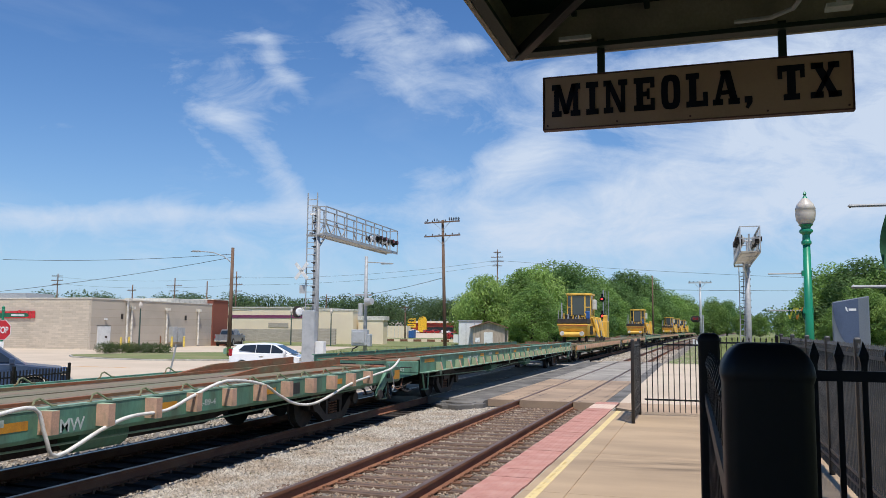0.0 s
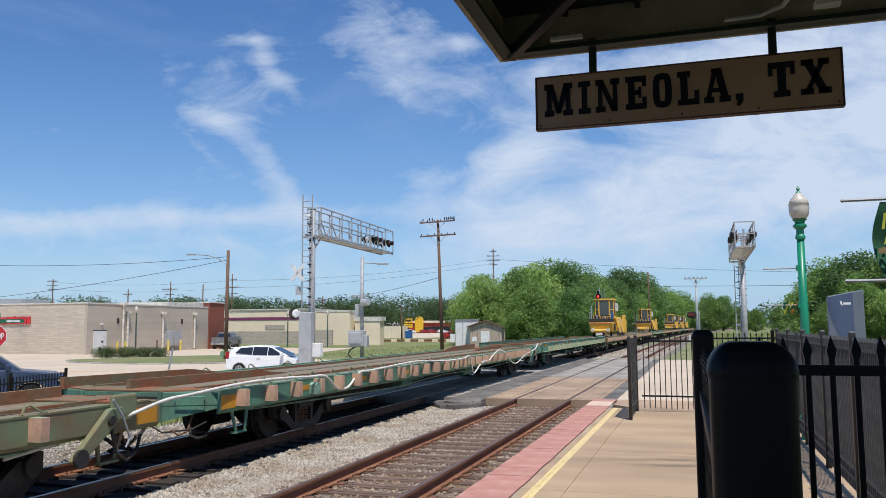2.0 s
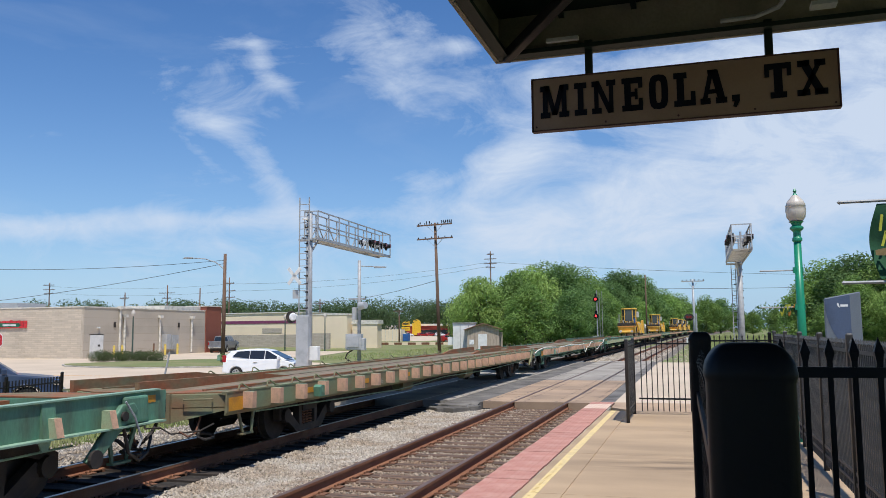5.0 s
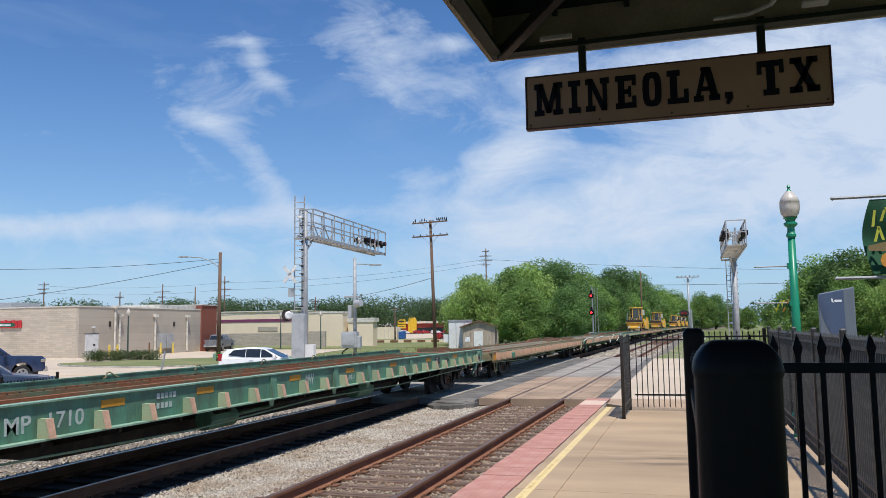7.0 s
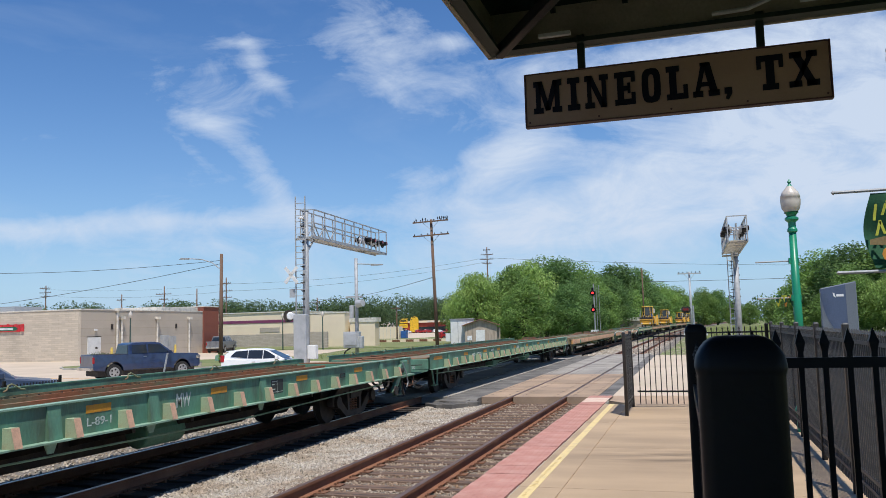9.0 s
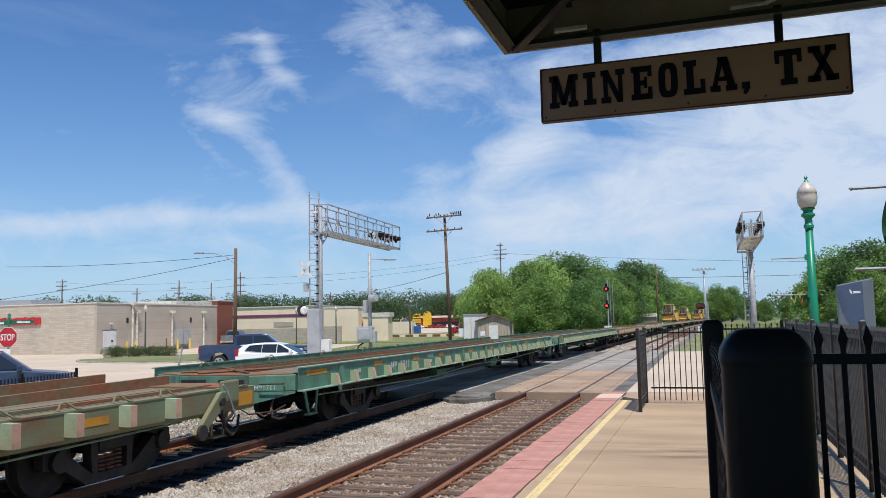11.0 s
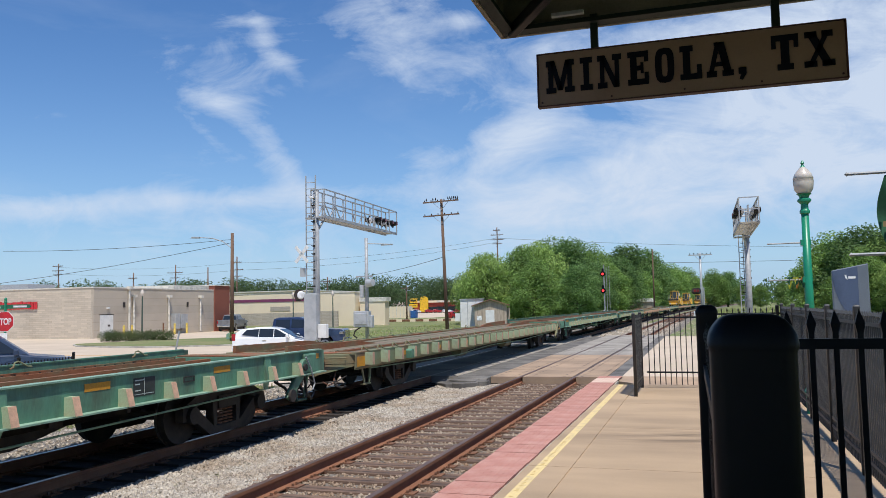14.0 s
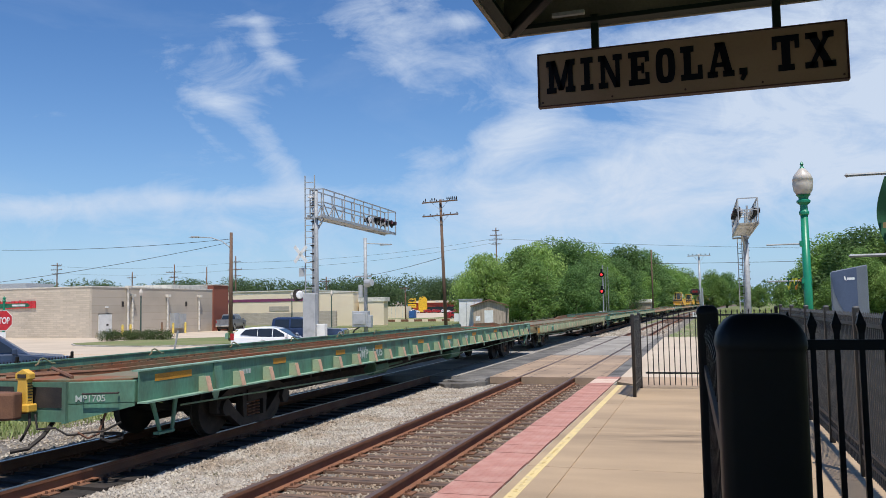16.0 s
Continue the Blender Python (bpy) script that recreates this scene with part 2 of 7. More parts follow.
def dark_mark(mt, x, y, wide, deep, keep):
    """A streaky dark mark across a slab, round one place."""
    N, L = mt.node_tree.nodes, mt.node_tree.links
    b = N["Principled BSDF"]
    src = b.inputs["Base Color"].links[0].from_socket
    tc, sep, mp, nz = N.new("ShaderNodeTexCoord"), N.new("ShaderNodeSeparateXYZ"), N.new("ShaderNodeMapping"), N.new("ShaderNodeTexNoise")
    mp.inputs["Scale"].default_value = (0.5, 2.2, 1)
    nz.inputs["Scale"].default_value, nz.inputs["Detail"].default_value = 1.6, 6
    L.new(tc.outputs["Object"], sep.inputs[0]), L.new(tc.outputs["Object"], mp.inputs[0]), L.new(mp.outputs[0], nz.inputs["Vector"])

    def op(kind, p, q):
        n = N.new("ShaderNodeMath")
        n.operation = kind
        for i, v in enumerate((p, q)):
            if isinstance(v, (int, float)):
                n.inputs[i].default_value = v
            else:
                L.new(v, n.inputs[i])
        return n.outputs[0]

    dx, dy = op("DIVIDE", op("SUBTRACT", sep.outputs[0], x), wide), op("DIVIDE", op("SUBTRACT", sep.outputs[1], y), deep)
    r = op("POWER", 2.718, op("MULTIPLY", op("ADD", op("MULTIPLY", dx, dx), op("MULTIPLY", dy, dy)), -1.0))
    fac = op("MINIMUM", op("MULTIPLY", r, op("MAXIMUM", op("MULTIPLY", op("SUBTRACT", nz.outputs["Fac"], 0.36), 4.0), 0.0)), 1.0)
    mx = N.new("ShaderNodeMix")
    mx.data_type, mx.blend_type = "RGBA", "MULTIPLY"
    L.new(fac, mx.inputs["Factor"]), L.new(src, mx.inputs["A"])
    mx.inputs["B"].default_value = (keep, keep, keep, 1)
    L.new(mx.outputs["Result"], b.inputs["Base Color"])


dark_mark(PLATFORM, -0.3, 12.4, 1.3, 0.8, 0.5)
TACTILE = mat("red_tactile_tile", (0.45, 0.205, 0.16), 0.8, second=(0.52, 0.29, 0.23), amount=0.6, scale=3, fine=0.1, each=0.10)
TACTILE_PALE = mat("bleached_tactile_tile", (0.66, 0.50, 0.40), 0.8, second=(0.6, 0.4, 0.3), scale=3)
YELLOW_LINE = mat("scuffed_yellow_line", (0.72, 0.56, 0.26), 0.85, second=(0.55, 0.43, 0.25), amount=0.5, scale=7)
CONCRETE = mat("pale_road_concrete", (0.58, 0.475, 0.36), 0.9, second=(0.50, 0.405, 0.30), amount=0.7, scale=0.25, fine=0.12, fine_scale=20, bump=0.1)
KERB = mat("grey_kerb_concrete", (0.42, 0.40, 0.35), 0.9, scale=1.5)
PANEL = mat("brown_crossing_concrete", (0.42, 0.295, 0.195), 0.85, second=(0.27, 0.195, 0.135), amount=0.7, scale=0.8, each=0.15, fine=0.15)
PANEL_GREY = mat("grey_crossing_concrete", (0.37, 0.335, 0.285), 0.88, second=(0.22, 0.20, 0.175), amount=0.7, scale=0.7, each=0.15, fine=0.15)
ASPHALT = mat("patched_old_asphalt", (0.21, 0.195, 0.175), 0.9, second=(0.075, 0.07, 0.065), amount=0.9, scale=1.4, fine=0.3, fine_scale=40, bump=0.4)
BALLAST = mat("ballast_bed", (0.20, 0.175, 0.145), 0.95, second=(0.12, 0.10, 0.08), amount=0.6, scale=9, fine=0.5, fine_scale=22, bump=1.0, bump_scale=18)
STONES = mat("crushed_grey_stone", (0.43, 0.385, 0.325), 0.9, second=(0.30, 0.235, 0.17), amount=0.7, scale=1.5, fine=0.25, bump=0, each=0.58)
STONES_DIRTY = mat("rust_stained_stone", (0.43, 0.35, 0.265), 0.9, second=(0.28, 0.18, 0.11), amount=0.7, scale=1.2, fine=0.2, bump=0, each=0.55)
TIE = mat("weathered_wood_tie", (0.19, 0.12, 0.082), 0.9, second=(0.085, 0.055, 0.04), amount=0.6, scale=3, fine=0.35, fine_scale=25, stretch=(0.4, 4, 1), each=0.2, bump=0.4)
GRASS_GROUND = mat("mown_grass_ground", (0.15, 0.19, 0.06), 0.95, second=(0.24, 0.22, 0.10), amount=0.7, scale=0.3, fine=0.35, fine_scale=9, bump=0.5)
GRASS = mat("grass_blades", (0.22, 0.285, 0.085), 0.8, second=(0.34, 0.31, 0.15), amount=0.6, scale=0.8, each=0.3, bump=0)
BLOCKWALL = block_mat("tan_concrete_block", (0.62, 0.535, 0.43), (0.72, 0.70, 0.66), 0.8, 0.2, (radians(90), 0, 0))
# same block for the side wall, its weaker light put into a darker colour
BLOCKWALL_SHADED = block_mat("tan_concrete_block_shaded", (0.52, 0.45, 0.365), (0.72, 0.70, 0.66), 0.8, 0.2, (radians(90), 0, radians(90)))
GREYBLOCK = block_mat("grey_split_block", (0.50, 0.44, 0.365), (0.7, 0.68, 0.64), 0.8, 0.2, (radians(90), 0, 0))
BRICK = block_mat("red_brick", (0.27, 0.09, 0.06), (0.9, 0.85, 0.8), 0.4, 0.09, (radians(90), 0, radians(90)))
CREAM = mat("cream_stucco", (0.82, 0.69, 0.50), 0.85, scale=0.4, second=(0.76, 0.63, 0.46), fine=0.05)
PURPLE = mat("plum_stripe_paint", (0.22, 0.05, 0.12), 0.6, bump=0)
TRIM_WHITE = mat("off_white_trim", (0.72, 0.68, 0.60), 0.6, bump=0.03)
WHITE_PAINT = mat("white_metal_paint", (0.74, 0.74, 0.72), 0.45, scale=2, second=(0.62, 0.62, 0.60), bump=0.03)
YELLOW = mat("safety_yellow_paint", (0.80, 0.47, 0.07), 0.5, second=(0.60, 0.33, 0.05), amount=0.5, scale=2)
YELLOW_POST = mat("bollard_yellow_paint", (0.78, 0.58, 0.13), 0.6)
GALV = mat("galvanised_steel", (0.40, 0.41, 0.42), 0.6, 0.15, second=(0.29, 0.30, 0.31), amount=0.6, scale=5, bump=0.04)
ALU = mat("silver_painted_case", (0.46, 0.47, 0.48), 0.45, 0.2, second=(0.36, 0.37, 0.38), scale=3, bump=0.04)
CREOSOTE = mat("brown_utility_pole_wood", (0.135, 0.078, 0.052), 0.9, second=(0.20, 0.13, 0.09), amount=0.6, scale=2, stretch=(6, 6, 0.5), bump=0.4)
LAMP_GREEN = mat("bright_green_enamel", (0.012, 0.235, 0.125), 0.35, second=(0.012, 0.18, 0.10), scale=3, bump=0.03)
GLOBE = mat("frosted_lamp_globe", (0.62, 0.56, 0.49), 0.3, second=(0.5, 0.44, 0.38), scale=4, bump=0.02)
ROOF_GREEN = mat("dark_green_roof_steel", (0.010, 0.020, 0.015), 0.6, second=(0.014, 0.026, 0.02), scale=2, bump=0.05, spec=0.25)
FASCIA = mat("tan_fascia_paint", (0.25, 0.22, 0.17), 0.6, scale=3, bump=0.05)
SIGN_FACE = mat("tan_sign_board", (0.30, 0.19, 0.125), 0.75, second=(0.26, 0.16, 0.105), amount=0.6, scale=4, fine=0.08, bump=0.06)
SIGN_EDGE = mat("maroon_sign_edge", (0.07, 0.022, 0.018), 0.6, bump=0.04)
LETTER = mat("navy_black_sign_letter", (0.006, 0.007, 0.013), 0.8, bump=0.03, spec=0.15)
RED_SIGN = mat("stop_sign_red", (0.52, 0.02, 0.03), 0.45, bump=0)
RED_LETTER = mat("red_shop_letter", (0.62, 0.03, 0.04), 0.4, bump=0)
SIGN_WHITE = mat("sign_white", (0.82, 0.82, 0.82), 0.5, bump=0)
SIGN_GREEN = mat("street_sign_green", (0.02, 0.16, 0.085), 0.5, bump=0)
NAVY_PAINT = mat("dark_blue_car_paint", (0.022, 0.04, 0.10), 0.3, second=(0.011, 0.018, 0.048), bump=0, coat=0.6, fine=0.04)
SUV_PAINT = mat("faded_blue_car_paint", (0.032, 0.052, 0.10), 0.33, second=(0.028, 0.045, 0.088), bump=0, coat=0.4, fine=0.04)
WHITE_CAR = mat("white_car_paint", (0.80, 0.81, 0.82), 0.3, second=(0.78, 0.79, 0.80), bump=0, coat=0.5, fine=0.02)
GREY_CAR = mat("grey_car_paint", (0.17, 0.175, 0.19), 0.35, bump=0, coat=0.4, fine=0.03)
RED_CAR = mat("red_car_paint", (0.42, 0.03, 0.03), 0.35, bump=0, coat=0.4, fine=0.03)
CAR_GLASS = glass("tinted_car_glass")
CAB_GLASS = glass("cab_glass", (0.05, 0.06, 0.065))
TYRE = mat("tyre_rubber", (0.018, 0.018, 0.018), 0.85, bump=0)
RIM = mat("alloy_rim", (0.50, 0.50, 0.50), 0.35, 0.8, bump=0)
CHROME = mat("chrome_trim", (0.62, 0.62, 0.63), 0.18, 1.0, bump=0)
TAIL_RED = mat("tail_light_red", (0.35, 0.012, 0.02), 0.25, bump=0)
LENS_RED = glow("lit_red_signal", (0.9, 0.03, 0.03), 2.2)
LENS_DARK = mat("unlit_red_lens", (0.20, 0.012, 0.015), 0.2, bump=0)
PYLON = mat("blue_grey_sign_metal", (0.20, 0.225, 0.26), 0.4, 0.3, second=(0.17, 0.19, 0.22), scale=2, bump=0.02)
PYLON_BLUE = mat("slate_blue_sign_panel", (0.085, 0.115, 0.19), 0.4, scale=2, bump=0)
BANNER = mat("green_banner_cloth", (0.018, 0.10, 0.045), 0.8, scale=4, bump=0.1)
BANNER_YELLOW = mat("lime_banner_print", (0.50, 0.52, 0.06), 0.8, bump=0)
BANNER_ORANGE = mat("orange_banner_print", (0.70, 0.30, 0.05), 0.8, bump=0)
BANNER_BROWN = mat("brown_banner_print", (0.25, 0.18, 0.08), 0.8, bump=0)
SHED_TAN = mat("taupe_shed_siding", (0.43, 0.35, 0.275), 0.8, scale=1, stretch=(6, 6, 1), bump=0.1)
SHED_ROOF = mat("brown_shingle_roof", (0.23, 0.13, 0.085), 0.9, scale=2, fine=0.3)
SHOP_RED = mat("shopfront_red_paint", (0.38, 0.06, 0.035), 0.7, scale=0.5)
SHOP_YELLOW = mat("shop_sign_yellow", (0.85, 0.52, 0.03), 0.6, bump=0)
BARK = mat("grey_brown_bark", (0.10, 0.075, 0.055), 0.9, scale=2, stretch=(3, 3, 0.6), bump=0.4)
LEAF = leaf_mat("green_leaves", (0.235, 0.355, 0.095), (0.15, 0.265, 0.065))
LEAF_LIGHT = leaf_mat("yellow_green_leaves", (0.32, 0.43, 0.13), (0.22, 0.34, 0.09))
LEAF_DARK = leaf_mat("deep_green_leaves", (0.165, 0.275, 0.085), (0.11, 0.205, 0.062))
LEAF_FAR = leaf_mat("far_wood_leaves", (0.115, 0.185, 0.075), (0.08, 0.14, 0.06))
HEDGE = leaf_mat("hedge_leaves", (0.10, 0.145, 0.045), (0.065, 0.10, 0.03))
BLUE_BIN = mat("blue_plastic", (0.03, 0.12, 0.35), 0.5, bump=0)
BIRD = mat("black_feathers", (0.012, 0.012, 0.014), 0.6, bump=0)


# ---- building blocks ----
class Geo:
    """Collects faces for one mesh."""

    def __init__(self):
        self.v, self.f, self.m = [], [], []

    def add(self, verts, faces, m=None, slot=0):
        n = len(self.v)
        self.v += [tuple(m @ Vector(p)) if m else tuple(p) for p in verts]
        self.f += [tuple(n + i for i in f) for f in faces]
        self.m += [slot] * len(faces)
        return self

    def box(self, x0, y0, z0, x1, y1, z1, m=None, slot=0):
        return self.add([(x0, y0, z0), (x1, y0, z0), (x1, y1, z0), (x0, y1, z0), (x0, y0, z1), (x1, y0, z1), (x1, y1, z1), (x0, y1, z1)],
                        [(0, 3, 2, 1), (4, 5, 6, 7), (0, 1, 5, 4), (1, 2, 6, 5), (2, 3, 7, 6), (3, 0, 4, 7)], m, slot)

    def tube(self, a, b, r, r2=None, n=10, slot=0):
        a, b = Vector(a), Vector(b)
        q = (b - a).to_track_quat("Z", "Y")
        r2 = r if r2 is None else r2
        ring = [q @ Vector((math.cos(2 * math.pi * i / n), math.sin(2 * math.pi * i / n), 0)) for i in range(n)]
        return self.add([a + p * r for p in ring] + [b + p * r2 for p in ring],
                        [(i, (i + 1) % n, n + (i + 1) % n, n + i) for i in range(n)] + [tuple(range(n - 1, -1, -1)), tuple(range(n, 2 * n))], None, slot)

    def path(self, pts, r, n=7):
        """A round bar bent along the points, as one skin."""
        pts = [Vector(p) for p in pts]
        k = len(pts)
        vs, side = [], None
        for i, p in enumerate(pts):
            way = (pts[min(k - 1, i + 1)] - pts[max(0, i - 1)]).normalized()
            if side is None:
                side = way.orthogonal().normalized()
            side = (side - way * side.dot(way)).normalized()
            up = way.cross(side)
            vs += [p + (side * math.cos(2 * math.pi * j / n) + up * math.sin(2 * math.pi * j / n)) * r for j in range(n)]
        fs = [(i * n + j, i * n + (j + 1) % n, (i + 1) * n + (j + 1) % n, (i + 1) * n + j) for i in range(k - 1) for j in range(n)]
        return self.add(vs, fs + [tuple(range(n - 1, -1, -1)), tuple(range((k - 1) * n, k * n))])

    def beam(self, a, b, w, h):
        """A square bar from a to b."""
        a, b = Vector(a), Vector(b)
        m = Matrix.Translation(a) @ (b - a).to_track_quat("Y", "Z").to_matrix().to_4x4()
        return self.box(-w / 2, 0, -h / 2, w / 2, (b - a).length, h / 2, m)

    def prism(self, prof, a, b, axis="x", slot=0, m=None):
        """A closed outline (two numbers a point) drawn out from a to b along an axis."""
        n = len(prof)
        put = {"x": lambda p, t: (t, p[0], p[1]), "y": lambda p, t: (p[0], t, p[1]), "z": lambda p, t: (p[0], p[1], t)}[axis]
        return self.add([put(p, a) for p in prof] + [put(p, b) for p in prof],
                        [(i, (i + 1) % n, n + (i + 1) % n, n + i) for i in range(n)] + [tuple(range(n - 1, -1, -1)), tuple(range(n, 2 * n))], m, slot)

    def spin(self, prof, n=14, at=(0, 0, 0), m=None):
        """An outline of (radius, height) turned round the upright axis."""
        k = len(prof)
        vs = [(at[0] + r * math.cos(2 * math.pi * i / n), at[1] + r * math.sin(2 * math.pi * i / n), at[2] + z) for i in range(n) for r, z in prof]
        fs = [(i * k + j, ((i + 1) % n) * k + j, ((i + 1) % n) * k + j + 1, i * k + j + 1) for i in range(n) for j in range(k - 1)]
        return self.add(vs, fs, m)

    def mesh(self, name, *mats, smooth=False, fix=True):
        me = bpy.data.meshes.new(name)
        me.from_pydata(self.v, [], self.f)
        for mt in mats:
            me.materials.append(mt)
        if len(mats) > 1:
            me.polygons.foreach_set("material_index", self.m)
        if fix:
            bm = bmesh.new()
            bm.from_mesh(me)
            bmesh.ops.recalc_face_normals(bm, faces=bm.faces)
            bm.to_mesh(me)
            bm.free()
        if smooth:
            me.polygons.foreach_set("use_smooth", [True] * len(me.polygons))
        me.update()
        return me


def thing(name, label, category, at=None, group="", kind=""):
    ob = new(name)
    ob.empty_display_size = 0.2
    ob.matrix_basis = at or Matrix()
    return tagged(ob, label, category, group, kind)


def part(name, geo, material, parent, label="", bevel=0.0, smooth=False, at=None):
    """Links a Geo (or a mesh made before) as one mesh object under a thing or a part."""
    mats = material if isinstance(material, tuple) else (material,)
    me = geo if isinstance(geo, bpy.types.Mesh) else geo.mesh(name, *mats, smooth=smooth)
    ob = new(name, me)
    ob.parent = parent
    if at:
        ob.matrix_basis = at
    if bevel:
        b = ob.modifiers.new("bevel", "BEVEL")
        b.width, b.segments, b.limit_method = bevel, 2, "ANGLE"
    if label:
        ob["label"] = label
    return ob


def whole(name, geo, material, label, category, at=None, group="", kind="", bevel=0.0, smooth=False, fix=True):
    """A thing that is one mesh."""
    mats = material if isinstance(material, tuple) else (material,)
    ob = new(name, geo.mesh(name, *mats, smooth=smooth, fix=fix))
    if at:
        ob.matrix_basis = at
    if bevel:
        b = ob.modifiers.new("bevel", "BEVEL")
        b.width, b.segments, b.limit_method = bevel, 2, "ANGLE"
    return tagged(ob, label, category, group, kind)


def lettering(text, height, width, material, parent, m, name="lettering", bold=0.0, depth=0.004):
    """Writing in the built-in font, as a mesh of a given height and width, its foot at the left on m's origin, in m's x-z plane."""
    cu = bpy.data.curves.new(name, "FONT")
    cu.body, cu.size, cu.offset, cu.extrude = text, 1.0, bold, 0.5
    tmp = bpy.data.objects.new(name, cu)
    me = bpy.data.meshes.new_from_object(tmp)
    bpy.data.objects.remove(tmp)
    xs = [v.co.x for v in me.vertices]
    ys = [v.co.y for v in me.vertices]
    x0, y0, sx, sy = min(xs), min(ys), max(xs) - min(xs), max(ys) - min(ys)
    for v in me.vertices:
        v.co = ((v.co.x - x0) / sx * width, -v.co.z * depth * 2, (v.co.y - y0) / sy * height)
    me.materials.append(material)
    ob = new(name, me)
    ob.parent, ob.matrix_basis = parent, m
    return ob


def bend(y):
    """How far the line has swung to the right at y."""
    return 8.5e-5 * max(0.0, y - 15.0) ** 2


def swing(y):
    return math.degrees(math.atan(2 * 8.5e-5 * max(0.0, y - 15.0)))


NEAR_X, FAR_X, GAUGE = -4.22, -8.45, 1.515
LOW = -0.45        # the streets beside the line lie lower than the rails

# ---- ground ----
def ground_height(x, y):
    if x < -10.2:
        return LOW if x < -13.5 else -0.26 + (LOW + 0.26) * (-10.2 - x) / 3.3
    if x > 2.4:
        return -0.3 if x > 6 else -0.22 - 0.08 * (x - 2.4) / 3.6
    return -0.24


def build_ground():
    xs = [-3000, -900, -400, -200, -120, -80, -60, -45, -35, -28, -22, -18, -15, -13.5, -11.8, -10.2, -6.3, -2.8, 2.4, 6, 12, 20, 35, 60, 120, 300, 900, 3000]
    ys = [-3000, -600, -150, -60, -25, -10, 0, 8, 15, 22, 30, 38, 46, 55, 65, 80, 100, 130, 170, 220, 300, 420, 700, 1400, 4000]
    g = Geo()
    g.v = [(x, y, ground_height(x, y)) for y in ys for x in xs]
    k = len(xs)
    g.f = [(j * k + i, j * k + i + 1, (j + 1) * k + i + 1, (j + 1) * k + i) for j in range(len(ys) - 1) for i in range(k - 1)]
    g.m = [0] * len(g.f)
    whole("ground", g, GRASS_GROUND, "flat mown grass ground beside the railway", "ground", kind="structure")


def slab(name, outline, z, thick, material, label, category, bevel=0.0):
    g = Geo().prism(outline, z - thick, z, "z")
    return whole(name, g, material, label, category, kind="structure", bevel=bevel)


build_ground()
# the street beyond the line: it runs beside the tracks, then turns over the crossing
slab("road_side", [(-200, 24), (-16, 24), (-12.5, 22.5), (-12.5, 54), (-24, 54.5), (-33, 60), (-40, 90), (-70, 90), (-70, 60), (-200, 60)], LOW + 0.03, 0.3, CONCRETE,
     "pale worn concrete street surface with patches", "road")
ramp = Geo()
ramp.add([(-12.5, 22.5, LOW + 0.03), (-12.5, 54, LOW + 0.03), (-10.1, 52, -0.012), (-10.1, 22.5, -0.012), (-12.5, 22.5, -1), (-12.5, 54, -1), (-10.1, 52, -1), (-10.1, 22.5, -1)],
         [(0, 3, 2, 1), (4, 5, 6, 7), (0, 1, 5, 4), (1, 2, 6, 5), (2, 3, 7, 6), (3, 0, 4, 7)])
slab("parking_bay", [(-34, 4), (-16.0, 4), (-17.6, 19.5), (-17.9, 23.0), (-34, 23.0)], LOW + 0.03, 0.5, CONCRETE, "pale concrete parking bay behind a fence", "pavement")
whole("road_ramp", ramp, CONCRETE, "concrete ramp rising to the level crossing", "road", kind="structure")
slab("road_right", [(-2.2, 22.6), (60, 22.6), (60, 49.6), (-2.2, 49.6)], -0.01, 0.3, CONCRETE, "pale concrete street on the station side", "road")
slab("pavement_walk", [(-1.2, 20.0), (9, 20.0), (9, 22.595), (-2.2, 22.595), (-2.2, 21.2)], 0.0, 0.25, PANEL, "brown concrete footway at the platform end", "pavement")
slab("road_parallel_line", [(-160, 33.3), (-33, 33.3), (-33, 33.45), (-160, 33.45)], LOW + 0.036, 0.01, TRIM_WHITE, "white lane line on the street", "road")
slab("road_centre_line", [(-160, 38.2), (-31, 38.2), (-31, 38.32), (-160, 38.32)], LOW + 0.036, 0.01, AMBER, "worn amber lane line on the street", "road")


def build_island():
    g = Geo()
    out = [(-46.5, 50.3), (-44.5, 48.4), (-40, 46.9), (-36, 46.6), (-32.0, 48.6), (-30.0, 52.5), (-31, 60), (-33.5, 64.5), (-38, 63.5), (-44, 57.5)]
    slab("island_grass", [(x * 0.985 - 0.6, y * 0.985 + 0.85) for x, y in out], LOW + 0.16, 0.3, GRASS_GROUND, "mown grass in the street island", "ground")
    slab("island_kerb", out, LOW + 0.13, 0.3, KERB, "pale concrete kerb round the grass island", "kerb", bevel=0.03)


build_island()
slab("lawn_far", [(-75, 95), (-24, 95), (-24, 170), (-120, 170)], LOW + 0.05, 0.4, GRASS_GROUND, "broad mown lawn before the far shops", "ground")
slab("car_park", [(-230, 175), (-60, 175), (-60, 420), (-300, 420)], LOW + 0.04, 0.3, CONCRETE, "pale concrete car park of the far shops", "pavement")


